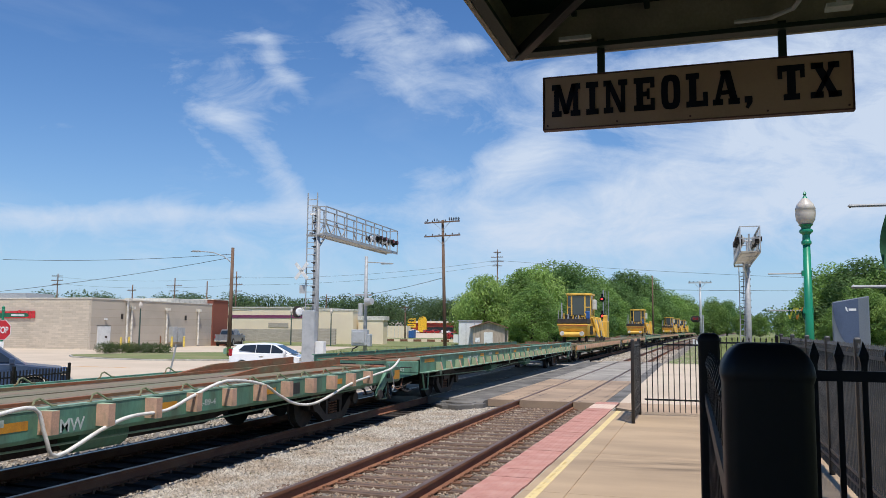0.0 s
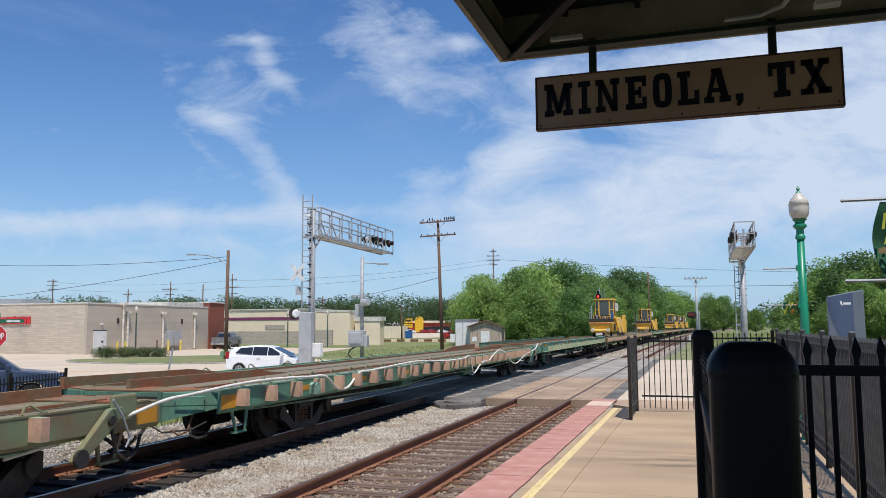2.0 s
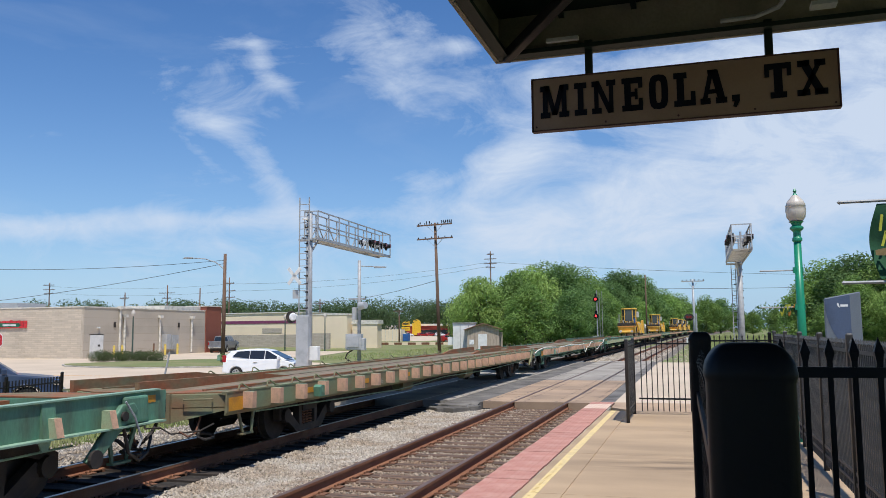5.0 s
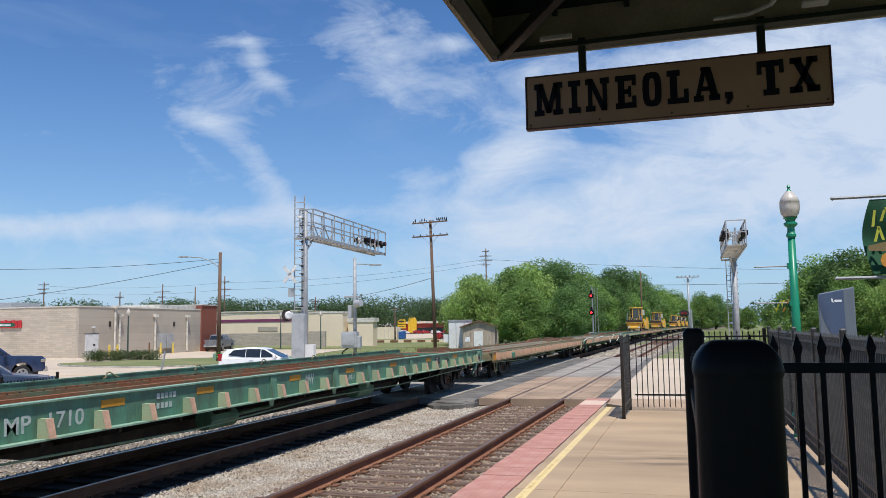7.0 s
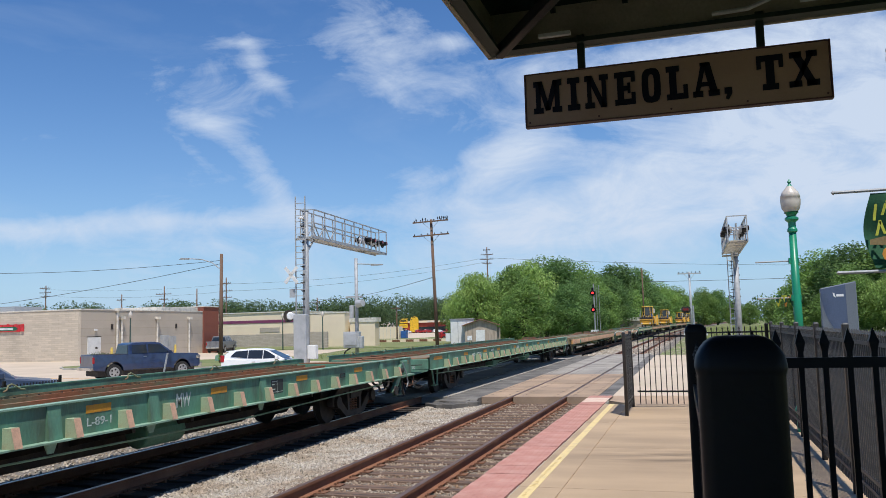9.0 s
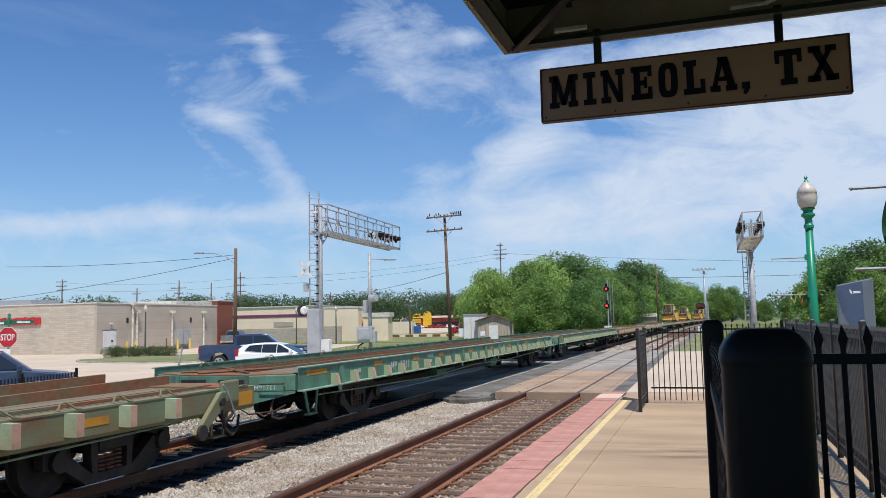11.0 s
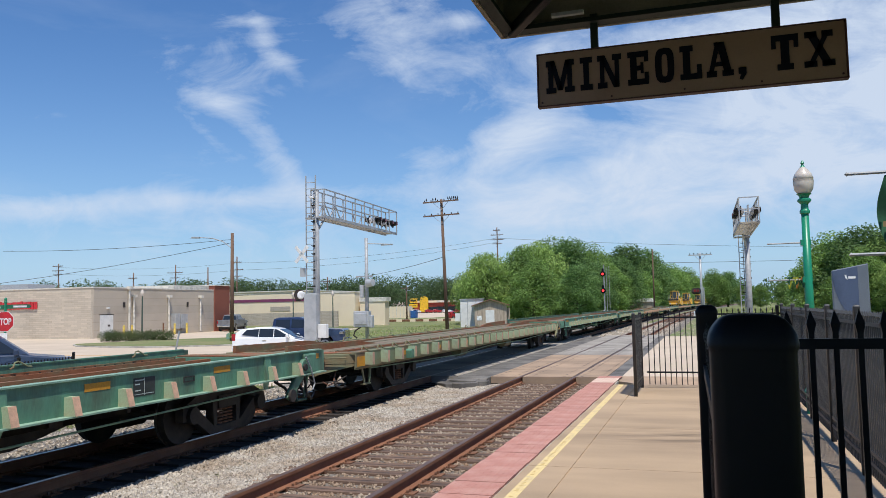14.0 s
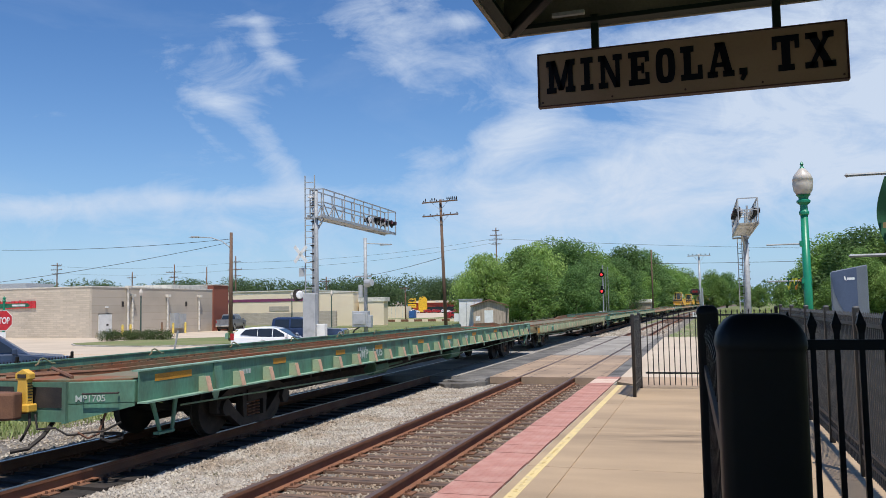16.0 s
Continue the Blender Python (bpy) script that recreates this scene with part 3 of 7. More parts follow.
# ---- the platform ----
def build_platform():
    t = thing("platform", "tan concrete station platform with a red tactile edge", "platform", kind="structure")
    part("slab", Geo().box(-2.14, -8, -0.5, 3.4, 20.0, 0.02), PLATFORM, t, bevel=0.01)
    part("edge_beam", Geo().box(-2.8, -8, -0.5, -2.144, 22.3, 0.0), KERB, t)
    ys = [-8, -4.9, -1.7, 1.5, 4.6, 7.0, 9.85, 13.1, 16.3, 19.5]
    cols = [(-1.58, -0.02), (0.0, 3.4)]
    for a, b in zip(ys, ys[1:] + [20.0]):
        for c, d in [(-2.14, -1.59)] + cols:
            part("concrete_bay", Geo().box(c + 0.006, a + 0.006, 0.0, d - 0.006, b - 0.006, 0.03), PLATFORM, t)
    tile = Geo().box(-0.298, -0.298, 0, 0.298, 0.298, 0.024)
    for i in range(7):
        for j in range(7):
            x, y = -0.24 + 0.08 * i, -0.24 + 0.08 * j
            tile.add([(x - 0.018, y - 0.018, 0.024), (x + 0.018, y - 0.018, 0.024), (x + 0.018, y + 0.018, 0.024), (x - 0.018, y + 0.018, 0.024), (x, y, 0.03)], [(0, 1, 4), (1, 2, 4), (2, 3, 4), (3, 0, 4)])
    me = tile.mesh("tactile_tile", TACTILE)
    pale = tile.mesh("tactile_tile", TACTILE_PALE)
    y, i = 1.8, 0
    while y < 22.2:
        part("tactile_tile", pale if 20.3 < y < 21.5 else me, None, t, at=pose(-2.47 + 0.004 * math.sin(i * 2.3), y, 0.005 + 0.003 * math.sin(i * 1.7), 0, 0, 0.4 * math.sin(i * 3.1)))
        y, i = y + 0.612, i + 1
    g = Geo()
    for a, b in zip(ys, ys[1:] + [20.0]):
        g.box(-2.02, a + 0.006, 0.0, -1.90, b - 0.006, 0.033)
    part("yellow_line", g, YELLOW_LINE, t, "scuffed yellow safety line with faded writing")
    g = Geo()
    random.seed(5)
    for i in range(46):       # faded words on the line, too worn to read
        y = 8.2 + i * 0.085
        if random.random() < 0.75:
            g.box(-1.985, y, 0.0, -1.985 + random.uniform(0.02, 0.045), y + 0.028, 0.0345)
    part("faded_writing", g, OCHRE, t)


build_platform()


# ---- tracks ----
RAIL = [(-0.07, -0.17), (0.07, -0.17), (0.07, -0.155), (0.012, -0.14), (0.010, -0.05), (0.036, -0.04), (0.036, -0.006), (0.028, 0.0), (-0.028, 0.0), (-0.036, -0.006), (-0.036, -0.04), (-0.010, -0.05), (-0.012, -0.14), (-0.07, -0.155)]


def rail_mesh(x, stations, top):
    g = Geo()
    n = len(RAIL)
    for y in stations:
        g.v += [(x + bend(y) + p[0], y, p[1]) for p in RAIL]
    for j in range(len(stations) - 1):
        for i in range(n):
            g.f.append((j * n + i, j * n + (i + 1) % n, (j + 1) * n + (i + 1) % n, (j + 1) * n + i))
            g.m.append(1 if i in (6, 7, 8) else 0)
    return g.mesh("rail", RAIL_SIDE, top)


def build_track(name, cx, top, label, ties_to, plates, wood):
    t = thing(name, label, "track", kind="structure")
    st = [-60, 0, 15, 25, 35, 45, 60, 80, 100, 130, 160, 200, 250, 300, 360, 430, 520, 640, 800]
    for s in (-1, 1):
        part("rail", rail_mesh(cx + s * GAUGE / 2, st, top), None, t)
    tie = Geo().box(-1.3, -0.115, -0.17, 1.3, 0.115, 0.0)
    tie.add([(-0.9, -0.02, 0.001), (1.1, -0.012, 0.001), (1.1, 0.006, 0.001), (-0.9, 0.0, 0.001)], [(0, 1, 2, 3)], slot=1)
    tme = tie.mesh("tie", wood, GRIME)
    pl = Geo()
    for s in (-1, 1):
        c = s * GAUGE / 2
        pl.box(c - 0.19, -0.09, 0.0, c + 0.19, 0.09, 0.012)
        for k in (-0.1, 0.1):
            for d in (-0.045, 0.045):
                pl.box(c + k - 0.012, d - 0.012, 0.012, c + k + 0.012, d + 0.012, 0.045)
        for d in (-0.14, 0.14):
            pl.box(c - 0.085, d - 0.02, -0.03, c + 0.085, d + 0.02, 0.022)
    pme = pl.mesh("tie_plate", RUST)
    random.seed(3)
    y, i = -3.0, 0
    while y < ties_to:
        if not 22.2 < y < 50:
            m = pose(cx + bend(y) + random.uniform(-0.05, 0.05), y, -0.17 + random.uniform(-0.012, 0.006), 0, 0, random.uniform(-1.6, 1.6))
            tie_ob = part("tie", tme, None, t, at=m)
            if y < plates:
                part("tie_plate", pme, None, tie_ob, at=pose(cx + bend(y) - m.translation.x, 0, -m.translation.z - 0.172))
        y, i = y + 0.52, i + 1
    return t


build_track("track_1", NEAR_X, DULL_TOP, "rusty single railway track on wooden ties beside the platform", 140, 45, TIE)
build_track("track_2", FAR_X, RAIL_TOP, "main railway track with polished rail heads", 70, 16, TIE_SHADED)


def build_ballast():
    g = Geo()
    st = [-60, 0, 15, 25, 35, 45, 60, 80, 100, 130, 160, 200, 250, 300, 360, 430, 520, 640, 800]
    prof = [(-14.2, -0.5), (-11.4, -0.27), (-9.75, -0.205), (-7.15, -0.205), (-6.5, -0.25), (-5.9, -0.235), (-5.5, -0.205), (-2.95, -0.205), (-2.5, -0.3)]
    k = len(prof)
    for y in st:
        far = min(1.0, max(0.0, (y - 40) / 40))
        g.v += [(x + bend(y) + (far * 2.2 if i == k - 1 else 0), y, z) for i, (x, z) in enumerate(prof)]
    g.f = [(j * k + i, j * k + i + 1, (j + 1) * k + i + 1, (j + 1) * k + i) for j in range(len(st) - 1) for i in range(k - 1)]
    # the strip under the train's track takes the colour with its shade painted in
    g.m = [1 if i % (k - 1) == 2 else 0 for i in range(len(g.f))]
    whole("ballast_bed", g, (BALLAST, BALLAST_SHADED), "pale grey crushed stone bed under the tracks", "ballast", kind="structure")
    # loose stones
    rng = np.random.default_rng(4)
    base = np.array([(1, 0, 0), (-1, 0, 0), (0, 1, 0), (0, -1, 0), (0, 0, 1), (0, 0, -1)], float)
    faces = np.array([(0, 2, 4), (2, 1, 4), (1, 3, 4), (3, 0, 4), (2, 0, 5), (1, 2, 5), (3, 1, 5), (0, 3, 5)])

    def scatter(n, x0, x1, y0, y1, size, keep):
        x, y = rng.uniform(x0, x1, n), y0 + (y1 - y0) * rng.random(n) ** 1.3
        ok = keep(x, y)
        x, y = x[ok], y[ok]
        z = np.interp(x, [p[0] for p in prof], [p[1] for p in prof]) + rng.uniform(-0.01, 0.022, len(x))
        s = size * rng.uniform(0.55, 1.35, len(x)) * (1 + np.clip(y - 14, 0, 30) / 30)
        v = base[None] * (s[:, None] * rng.uniform(0.65, 1.2, (len(x), 3)))[:, None, :] + rng.normal(0, 0.18, (len(x), 6, 3)) * s[:, None, None]
        a = rng.uniform(0, 6.28, len(x))
        b = rng.uniform(-0.9, 0.9, len(x))
        c, s2, cb, sb = np.cos(a), np.sin(a), np.cos(b), np.sin(b)
        vx, vz = v[..., 0] * cb[:, None] - v[..., 2] * sb[:, None], v[..., 0] * sb[:, None] + v[..., 2] * cb[:, None]
        v = np.stack([vx * c[:, None] - v[..., 1] * s2[:, None], vx * s2[:, None] + v[..., 1] * c[:, None], vz], -1)
        xb = x + np.array([bend(q) for q in y])
        return v + np.stack([xb, y, z], -1)[:, None, :]

    not_rail = lambda x, y: np.minimum.reduce([abs(x - NEAR_X - GAUGE / 2), abs(x - NEAR_X + GAUGE / 2), abs(x - FAR_X - GAUGE / 2), abs(x - FAR_X + GAUGE / 2)]) > 0.09
    off_tie = lambda x, y: (abs((y + 3.0 + 0.26) % 0.52 - 0.26) > 0.125) | (rng.random(len(x)) < 0.05) | (abs(x - NEAR_X) > 1.33)
    near_pad = lambda x, y: (y < 21.5) | (y > 51)
    dirty = [scatter(22000, -5.6, -2.85, 5.5, 21.8, 0.023, lambda x, y: not_rail(x, y) & off_tie(x, y))]
    sets = [scatter(48000, -7.1, -5.4, 5.5, 21.8, 0.027, lambda x, y: not_rail(x, y)),
            scatter(12000, -13.4, -9.4, 6, 40, 0.030, lambda x, y: not_rail(x, y) & near_pad(x, y)),
            
            scatter(6000, -7.2, -2.6, 52, 90, 0.036, not_rail), scatter(1200, -2.9, 0.2, 52, 95, 0.04, not_rail)]
    for heap, mt, lab in ((sets, STONES, "loose crushed grey and buff ballast stones"), (dirty, STONES_DIRTY, "rust-stained ballast stones between wooden ties")):
        v = np.concatenate(heap)
        n = len(v)
        me = bpy.data.meshes.new("stones")
        fs = (np.arange(n)[:, None, None] * 6 + faces[None]).reshape(-1, 3)
        me.from_pydata(v.reshape(-1, 3).tolist(), [], fs.tolist())
        me.materials.append(mt)
        tagged(new("ballast_stones", me), lab, "gravel", kind="stuff")


build_ballast()


def build_crossing():
    t = thing("level_crossing", "level crossing of worn concrete panels between patched asphalt", "crossing", kind="structure")
    random.seed(8)
    y = 22.3
    while y < 49.5:
        ln = 2.44
        for cx in (NEAR_X, FAR_X):
            for a, b in ((-0.70, 0.70), (-1.62, -0.80), (0.80, 1.62)):
                d = 0.004 * random.random()
                g = Geo().box(cx + a, y + 0.012, -0.2, cx + b, y + ln - 0.012, -0.006 - d)
                if cx == NEAR_X and y < 36:      # dark bolt heads in two rows
                    for v in (0.18, 0.82):
                        for u in (0.2, 0.73, 1.25, 1.75, 2.25):
                            p, q = cx + a + v * (b - a), y + u
                            g.add([(p + 0.045 * math.cos(k), q + 0.045 * math.sin(k), -0.003 - d) for k in (0, 1.05, 2.09, 3.14, 4.19, 5.24)], [(0, 1, 2, 3, 4, 5)], slot=1)
                part("crossing_panel", g.mesh("crossing_panel", PANEL if y < 31 and cx == NEAR_X else PANEL_GREY, GRIME), None, t)
        y += ln
    part("asphalt_infill", Geo().box(-6.82, 22.0, -0.3, -5.85, 50, -0.02).add([(-6.9, 21.2, -0.25), (-5.95, 21.6, -0.25), (-5.85, 22.0, -0.02), (-6.82, 22.0, -0.02)], [(0, 1, 2, 3)]), ASPHALT, t, "broken old asphalt between the tracks")
    part("asphalt_edge", Geo().box(-2.59, 22.61, -0.3, -2.205, 50, -0.014), ASPHALT, t)
    g = Geo()
    for i, (x, y2, r) in enumerate(((-6.75, 21.4, 0.5), (-6.3, 21.3, 0.45), (-5.95, 21.6, 0.3), (-6.95, 21.7, 0.3), (-6.45, 21.7, 0.6))):
        pts = [(x + r * (0.75 + 0.25 * math.sin(i * 3 + k * 2.1)) * math.cos(k * 0.785), y2 + r * (0.75 + 0.25 * math.sin(i + k * 1.3)) * math.sin(k * 0.785)) for k in range(8)]
        g.prism(pts, -0.28, -0.09 + 0.012 * i, "z")
    part("broken_edge", g, ASPHALT, t, "crumbled edge of asphalt", bevel=0.02)
    part("ramp_plate", Geo().box(-10.1, 22.5, -0.3, -10.075, 52, -0.013), KERB, t)
    for s in (-1, 1):
        part("flangeway", Geo().box(NEAR_X + s * 0.70 - 0.0, 22.3, -0.2, NEAR_X + s * 0.71, 49.1, -0.03), GRIME, t)


build_crossing()


# ---- canopy and hanging sign ----
def build_canopy():
    t = thing("canopy", "dark green steel station canopy roof with a tan edge", "canopy", kind="structure")
    X0, X1, Y0, Y1, Z = -1.10, 5.2, -6.0, 4.66, 3.62
    part("fascia", Geo().box(X0, Y1 - 0.03, Z, X1, Y1, Z + 0.275), FASCIA, t, "tan painted fascia", bevel=0.006)
    part("fascia", Geo().box(X0, Y0, Z, X0 + 0.03, Y1 - 0.034, Z + 0.275), FASCIA, t, "tan painted fascia", bevel=0.006)
    part("gutter_lip", Geo().box(X0 - 0.035, Y0, Z + 0.12, X0 - 0.002, Y1 + 0.035, Z + 0.25).box(X0, Y1 + 0.002, Z + 0.12, X1, Y1 + 0.035, Z + 0.25), FASCIA, t, bevel=0.01)
    part("soffit_trim", Geo().box(X0 + 0.032, Y1 - 0.12, Z + 0.004, X1, Y1 - 0.034, Z + 0.03).box(X0 + 0.032, Y0, Z + 0.004, X0 + 0.10, Y1 - 0.122, Z + 0.03), ROOF_GREEN, t)
    part("roof_deck", Geo().add([(X0, Y0, Z + 0.26), (X1, Y0, Z + 0.26), (X1, Y1, Z + 0.26), (X0, Y1, Z + 0.26), (2.0, Y0, Z + 1.3), (2.0, 1.6, Z + 1.3)],
                                [(0, 3, 5, 4), (1, 4, 5, 2), (3, 2, 5), (0, 4, 1)]), ROOF_GREEN, t)
    for y in (-4.2, -2.4, -0.6, 1.2, 2.6, 3.5):
        part("purlin", Geo().box(X0 + 0.04, y, Z + 0.10, X1, y + 0.07, Z + 0.22), ROOF_GREEN, t)
    for i in range(13):
        part("roof_rib", Geo().box(X0 + 0.4 + i * 0.42, Y0, Z + 0.225, X0 + 0.43 + i * 0.42, Y1 - 0.04, Z + 0.255), ROOF_GREEN, t)
    part("hip_brace", Geo().beam((-1.02, 4.60, Z + 0.015), (0.9, 2.05, Z + 0.33), 0.05, 0.07).beam((-0.94, 4.60, Z + 0.07), (0.98, 2.05, Z + 0.38), 0.02, 0.03), BLACK, t, "black steel corner brace", bevel=0.006)
    part("conduit_clip", Geo().box(-0.74, 4.38, Z + 0.0, -0.56, 4.41, Z + 0.02), GALV, t)
    cord = [(0.20, 4.48, Z + 0.04), (0.38, 4.44, Z + 0.03), (0.48, 4.34, Z + 0.03), (0.53, 4.15, Z + 0.05), (0.54, 3.9, Z + 0.08)]
    part("conduit", Geo().path(cord, 0.012), GALV, t)
    for x, y in ((2.1, -0.6), (2.1, -5.2)):
        part("column", Geo().box(x - 0.1, y - 0.1, 0.03, x + 0.1, y + 0.1, Z + 0.3), ROOF_GREEN, t)


build_canopy()
wall = Geo().box(-1.0, -6.6, 0.03, 5.2, -6.2, 4.4)
whole("wall_station", wall, FASCIA, "plain station wall behind the platform", "wall", kind="structure")


def build_loudspeaker():
    t = thing("loudspeaker", "grey horn loudspeaker fixed under the canopy edge", "loudspeaker", pose(0.68, 4.22, 3.60))
    part("bracket", Geo().box(-0.06, 0.02, 0.0, 0.06, 0.10, 0.02).box(-0.012, 0.02, 0.02, 0.012, 0.05, 0.12), GALV, t)
    part("horn", Geo().spin([(0.02, 0.16), (0.035, 0.08), (0.085, 0.0), (0.092, 0.0), (0.045, 0.085), (0.03, 0.17)], 18, m=pose(0, -0.02, 0.13, 90, 0, 0)), GALV, t, smooth=True)
    part("driver", Geo().tube((0, -0.18, 0.13), (0, -0.27, 0.13), 0.045, n=14), GALV, t)


build_loudspeaker()


def build_station_sign():
    t = thing("station_sign", "tan hanging station sign with dark slab letters", "sign", pose(-0.86, 4.60, 3.165))
    W, H = 1.64, 0.305
    part("board", Geo().box(0, -0.02, 0, W, 0.02, H), SIGN_FACE, t, bevel=0.004)
    e = Geo().box(-0.008, -0.026, -0.008, W + 0.008, 0.026, -0.0005).box(-0.008, -0.026, H + 0.0005, W + 0.008, 0.026, H + 0.006).box(-0.008, -0.026, 0, -0.0005, 0.026, H).box(W + 0.0005, -0.026, 0, W + 0.008, 0.026, H)
    part("edge_strip", e, SIGN_EDGE, t, "maroon edge strip")
    for x in (0.31, 1.285):
        part("hanger", Geo().box(x, -0.02, H + 0.006, x + 0.042, 0.02, H + 0.21), ROOF_GREEN, t, bevel=0.003)
    foot, high = 0.068, 0.192

    def stems(x, w, kind):
        """Slab-serif capitals from bars; x and w are the letter's left edge and width."""
        g = Geo()
        y0, y1 = -0.0265, -0.0205

        def bar(a, b, c, d):
            g.box(x + a * w, y0, foot + c * high, x + b * w, y1, foot + d * high)

        def slant(a, b, th, lo=0.0, hi=1.0):
            g.prism([(x + (a - th) * w, foot + lo * high), (x + (a + th) * w, foot + lo * high), (x + (b + th) * w, foot + hi * high), (x + (b - th) * w, foot + hi * high)], y0, y1 - 0.0002, "y")

        sl = 0.17
        if kind == "M":
            bar(0.0, 0.34, 0, sl), bar(0.66, 1, 0, sl), bar(0, 0.3, 1 - sl, 1), bar(0.7, 1, 1 - sl, 1), bar(0.08, 0.25, sl, 1 - sl), bar(0.75, 0.92, sl, 1 - sl)
            slant(0.5, 0.22, 0.085, 0.08, 1), slant(0.5, 0.78, 0.085, 0.08, 0.995)
        elif kind == "I":
            bar(0, 1, 0, sl), bar(0, 1, 1 - sl, 1), bar(0.27, 0.73, sl, 1 - sl)
        elif kind == "N":
            bar(0, 0.4, 0, sl), bar(0, 0.3, 1 - sl, 1), bar(0.62, 1, 1 - sl, 1), bar(0.1, 0.28, sl, 1 - sl), bar(0.72, 0.9, 0.02, 1 - sl)
            slant(0.78, 0.2, 0.115, 0, 0.995)
        elif kind == "E":
            bar(0, 1, 0, sl), bar(0, 1, 1 - sl, 1), bar(0.12, 0.44, sl, 1 - sl), bar(0.44, 0.7, 0.43, 0.57), bar(0.62, 0.76, 0.34, 0.66), bar(0.8, 1, sl, 0.36), bar(0.8, 1, 0.68, 1 - sl)
        elif kind == "O":
            for i in range(16):
                a, b = 2 * math.pi * i / 16, 2 * math.pi * (i + 1) / 16

                def at(k, r, s):
                    c, q = math.cos(k), math.sin(k)
                    e2 = 0.62
                    return (x + (0.5 + r * math.copysign(abs(c) ** e2, c)) * w, foot + (0.5 + s * math.copysign(abs(q) ** e2, q)) * high)
                g.prism([at(a, 0.5, 0.52), at(b, 0.5, 0.52), at(b, 0.15, 0.34), at(a, 0.15, 0.34)], y0, y1, "y")
        elif kind == "L":
            bar(0, 1, 0, sl), bar(0, 0.62, 1 - sl, 1), bar(0.14, 0.48, sl, 1 - sl), bar(0.78, 1, sl, 0.42)
        elif kind == "A":
            bar(0, 0.38, 0, sl), bar(0.58, 1, 0, sl), bar(0.3, 0.7, 0.30, 0.42)
            slant(0.16, 0.45, 0.09, 0.1, 1), slant(0.80, 0.54, 0.14, 0.1, 0.995), bar(0.3, 0.62, 0.9, 1)
        elif kind == "T":
            bar(0.2, 0.8, 0, sl), bar(0, 1, 1 - sl, 1), bar(0.34, 0.66, sl, 1 - sl), bar(0, 0.17, 0.62, 1 - sl), bar(0.83, 1, 0.62, 1 - sl)
        elif kind == "X":
            bar(0, 0.42, 0, sl), bar(0.58, 1, 0, sl), bar(0.04, 0.44, 1 - sl, 1), bar(0.6, 0.96, 1 - sl, 1)
            slant(0.8, 0.22, 0.14, 0.02, 0.99), slant(0.18, 0.80, 0.09, 0.02, 0.985)
        else:
            g.prism([(x, foot + 0.02 * high), (x + w, foot + 0.02 * high), (x + w, foot + 0.2 * high), (x, foot + 0.2 * high)], y0, y1, "y")
            g.prism([(x + 0.3 * w, foot + 0.02 * high), (x + w, foot + 0.02 * high), (x + 0.5 * w, foot - 0.16 * high), (x + 0.1 * w, foot - 0.12 * high)], y0, y1 - 0.0002, "y")
        part("letter", g, LETTER, t)

    for x, w, k in ((0.046, 0.165, "M"), (0.245, 0.07, "I"), (0.345, 0.135, "N"), (0.515, 0.115, "E"), (0.665, 0.105, "O"), (0.80, 0.115, "L"), (0.94, 0.14, "A"), (1.105, 0.04, ","), (1.275, 0.135, "T"), (1.435, 0.15, "X")):
        stems(x, w, k)
    for x in (0.02, 0.42, 0.82, 1.22, 1.62):
        part("bolt", Geo().tube((x, -0.019, 0.018), (x, -0.026, 0.018), 0.006, n=8), SIGN_EDGE, t)


build_station_sign()


# ---- platform fences ----
def spear(g, x, y, z):
    """A four-sided spearhead."""
    g.add([(x - 0.010, y - 0.010, z), (x + 0.010, y - 0.010, z), (x + 0.010, y + 0.010, z), (x - 0.010, y + 0.010, z), (x - 0.0165, y - 0.0165, z + 0.032), (x + 0.0165, y - 0.0165, z + 0.032), (x + 0.0165, y + 0.0165, z + 0.032), (x - 0.0165, y + 0.0165, z + 0.032), (x, y, z + 0.085)],
          [(0, 1, 5, 4), (1, 2, 6, 5), (2, 3, 7, 6), (3, 0, 4, 7), (4, 5, 8), (5, 6, 8), (6, 7, 8), (7, 4, 8)])


def picket_mesh(height, w, tip=True):
    g = Geo().box(-w / 2, -w / 2, 0.08, w / 2, w / 2, height - (0.07 if tip else 0))
    if tip:
        spear(g, 0, 0, height - 0.085)
    return g


def post_mesh(height, w):
    h = w / 2
    prof = [(h * 0.955, 0.0), (h * 0.955, height - 0.036), (h * 0.98, height - 0.0325), (h, height - 0.030), (h, height - 0.0265), (h * 0.96, height - 0.0185), (h * 0.87, height - 0.0115), (h * 0.75, height - 0.0055), (h * 0.60, height - 0.0015), (h * 0.45, height)]
    c = [(math.copysign(abs(math.cos(a)) ** 0.25, math.cos(a)), math.copysign(abs(math.sin(a)) ** 0.25, math.sin(a))) for a in (2 * math.pi * (i + 0.5) / 16 for i in range(16))]
    vs = [(x * r, y * r, z) for r, z in prof for x, y in c]
    fs = [(16 * j + i, 16 * j + (i + 1) % 16, 16 * j + 16 + (i + 1) % 16, 16 * j + 16 + i) for j in range(len(prof) - 1) for i in range(16)]
    n = 16 * (len(prof) - 1)
    g = Geo().add(vs, fs + [tuple(range(n, n + 16)), tuple(range(15, -1, -1))])
    return g


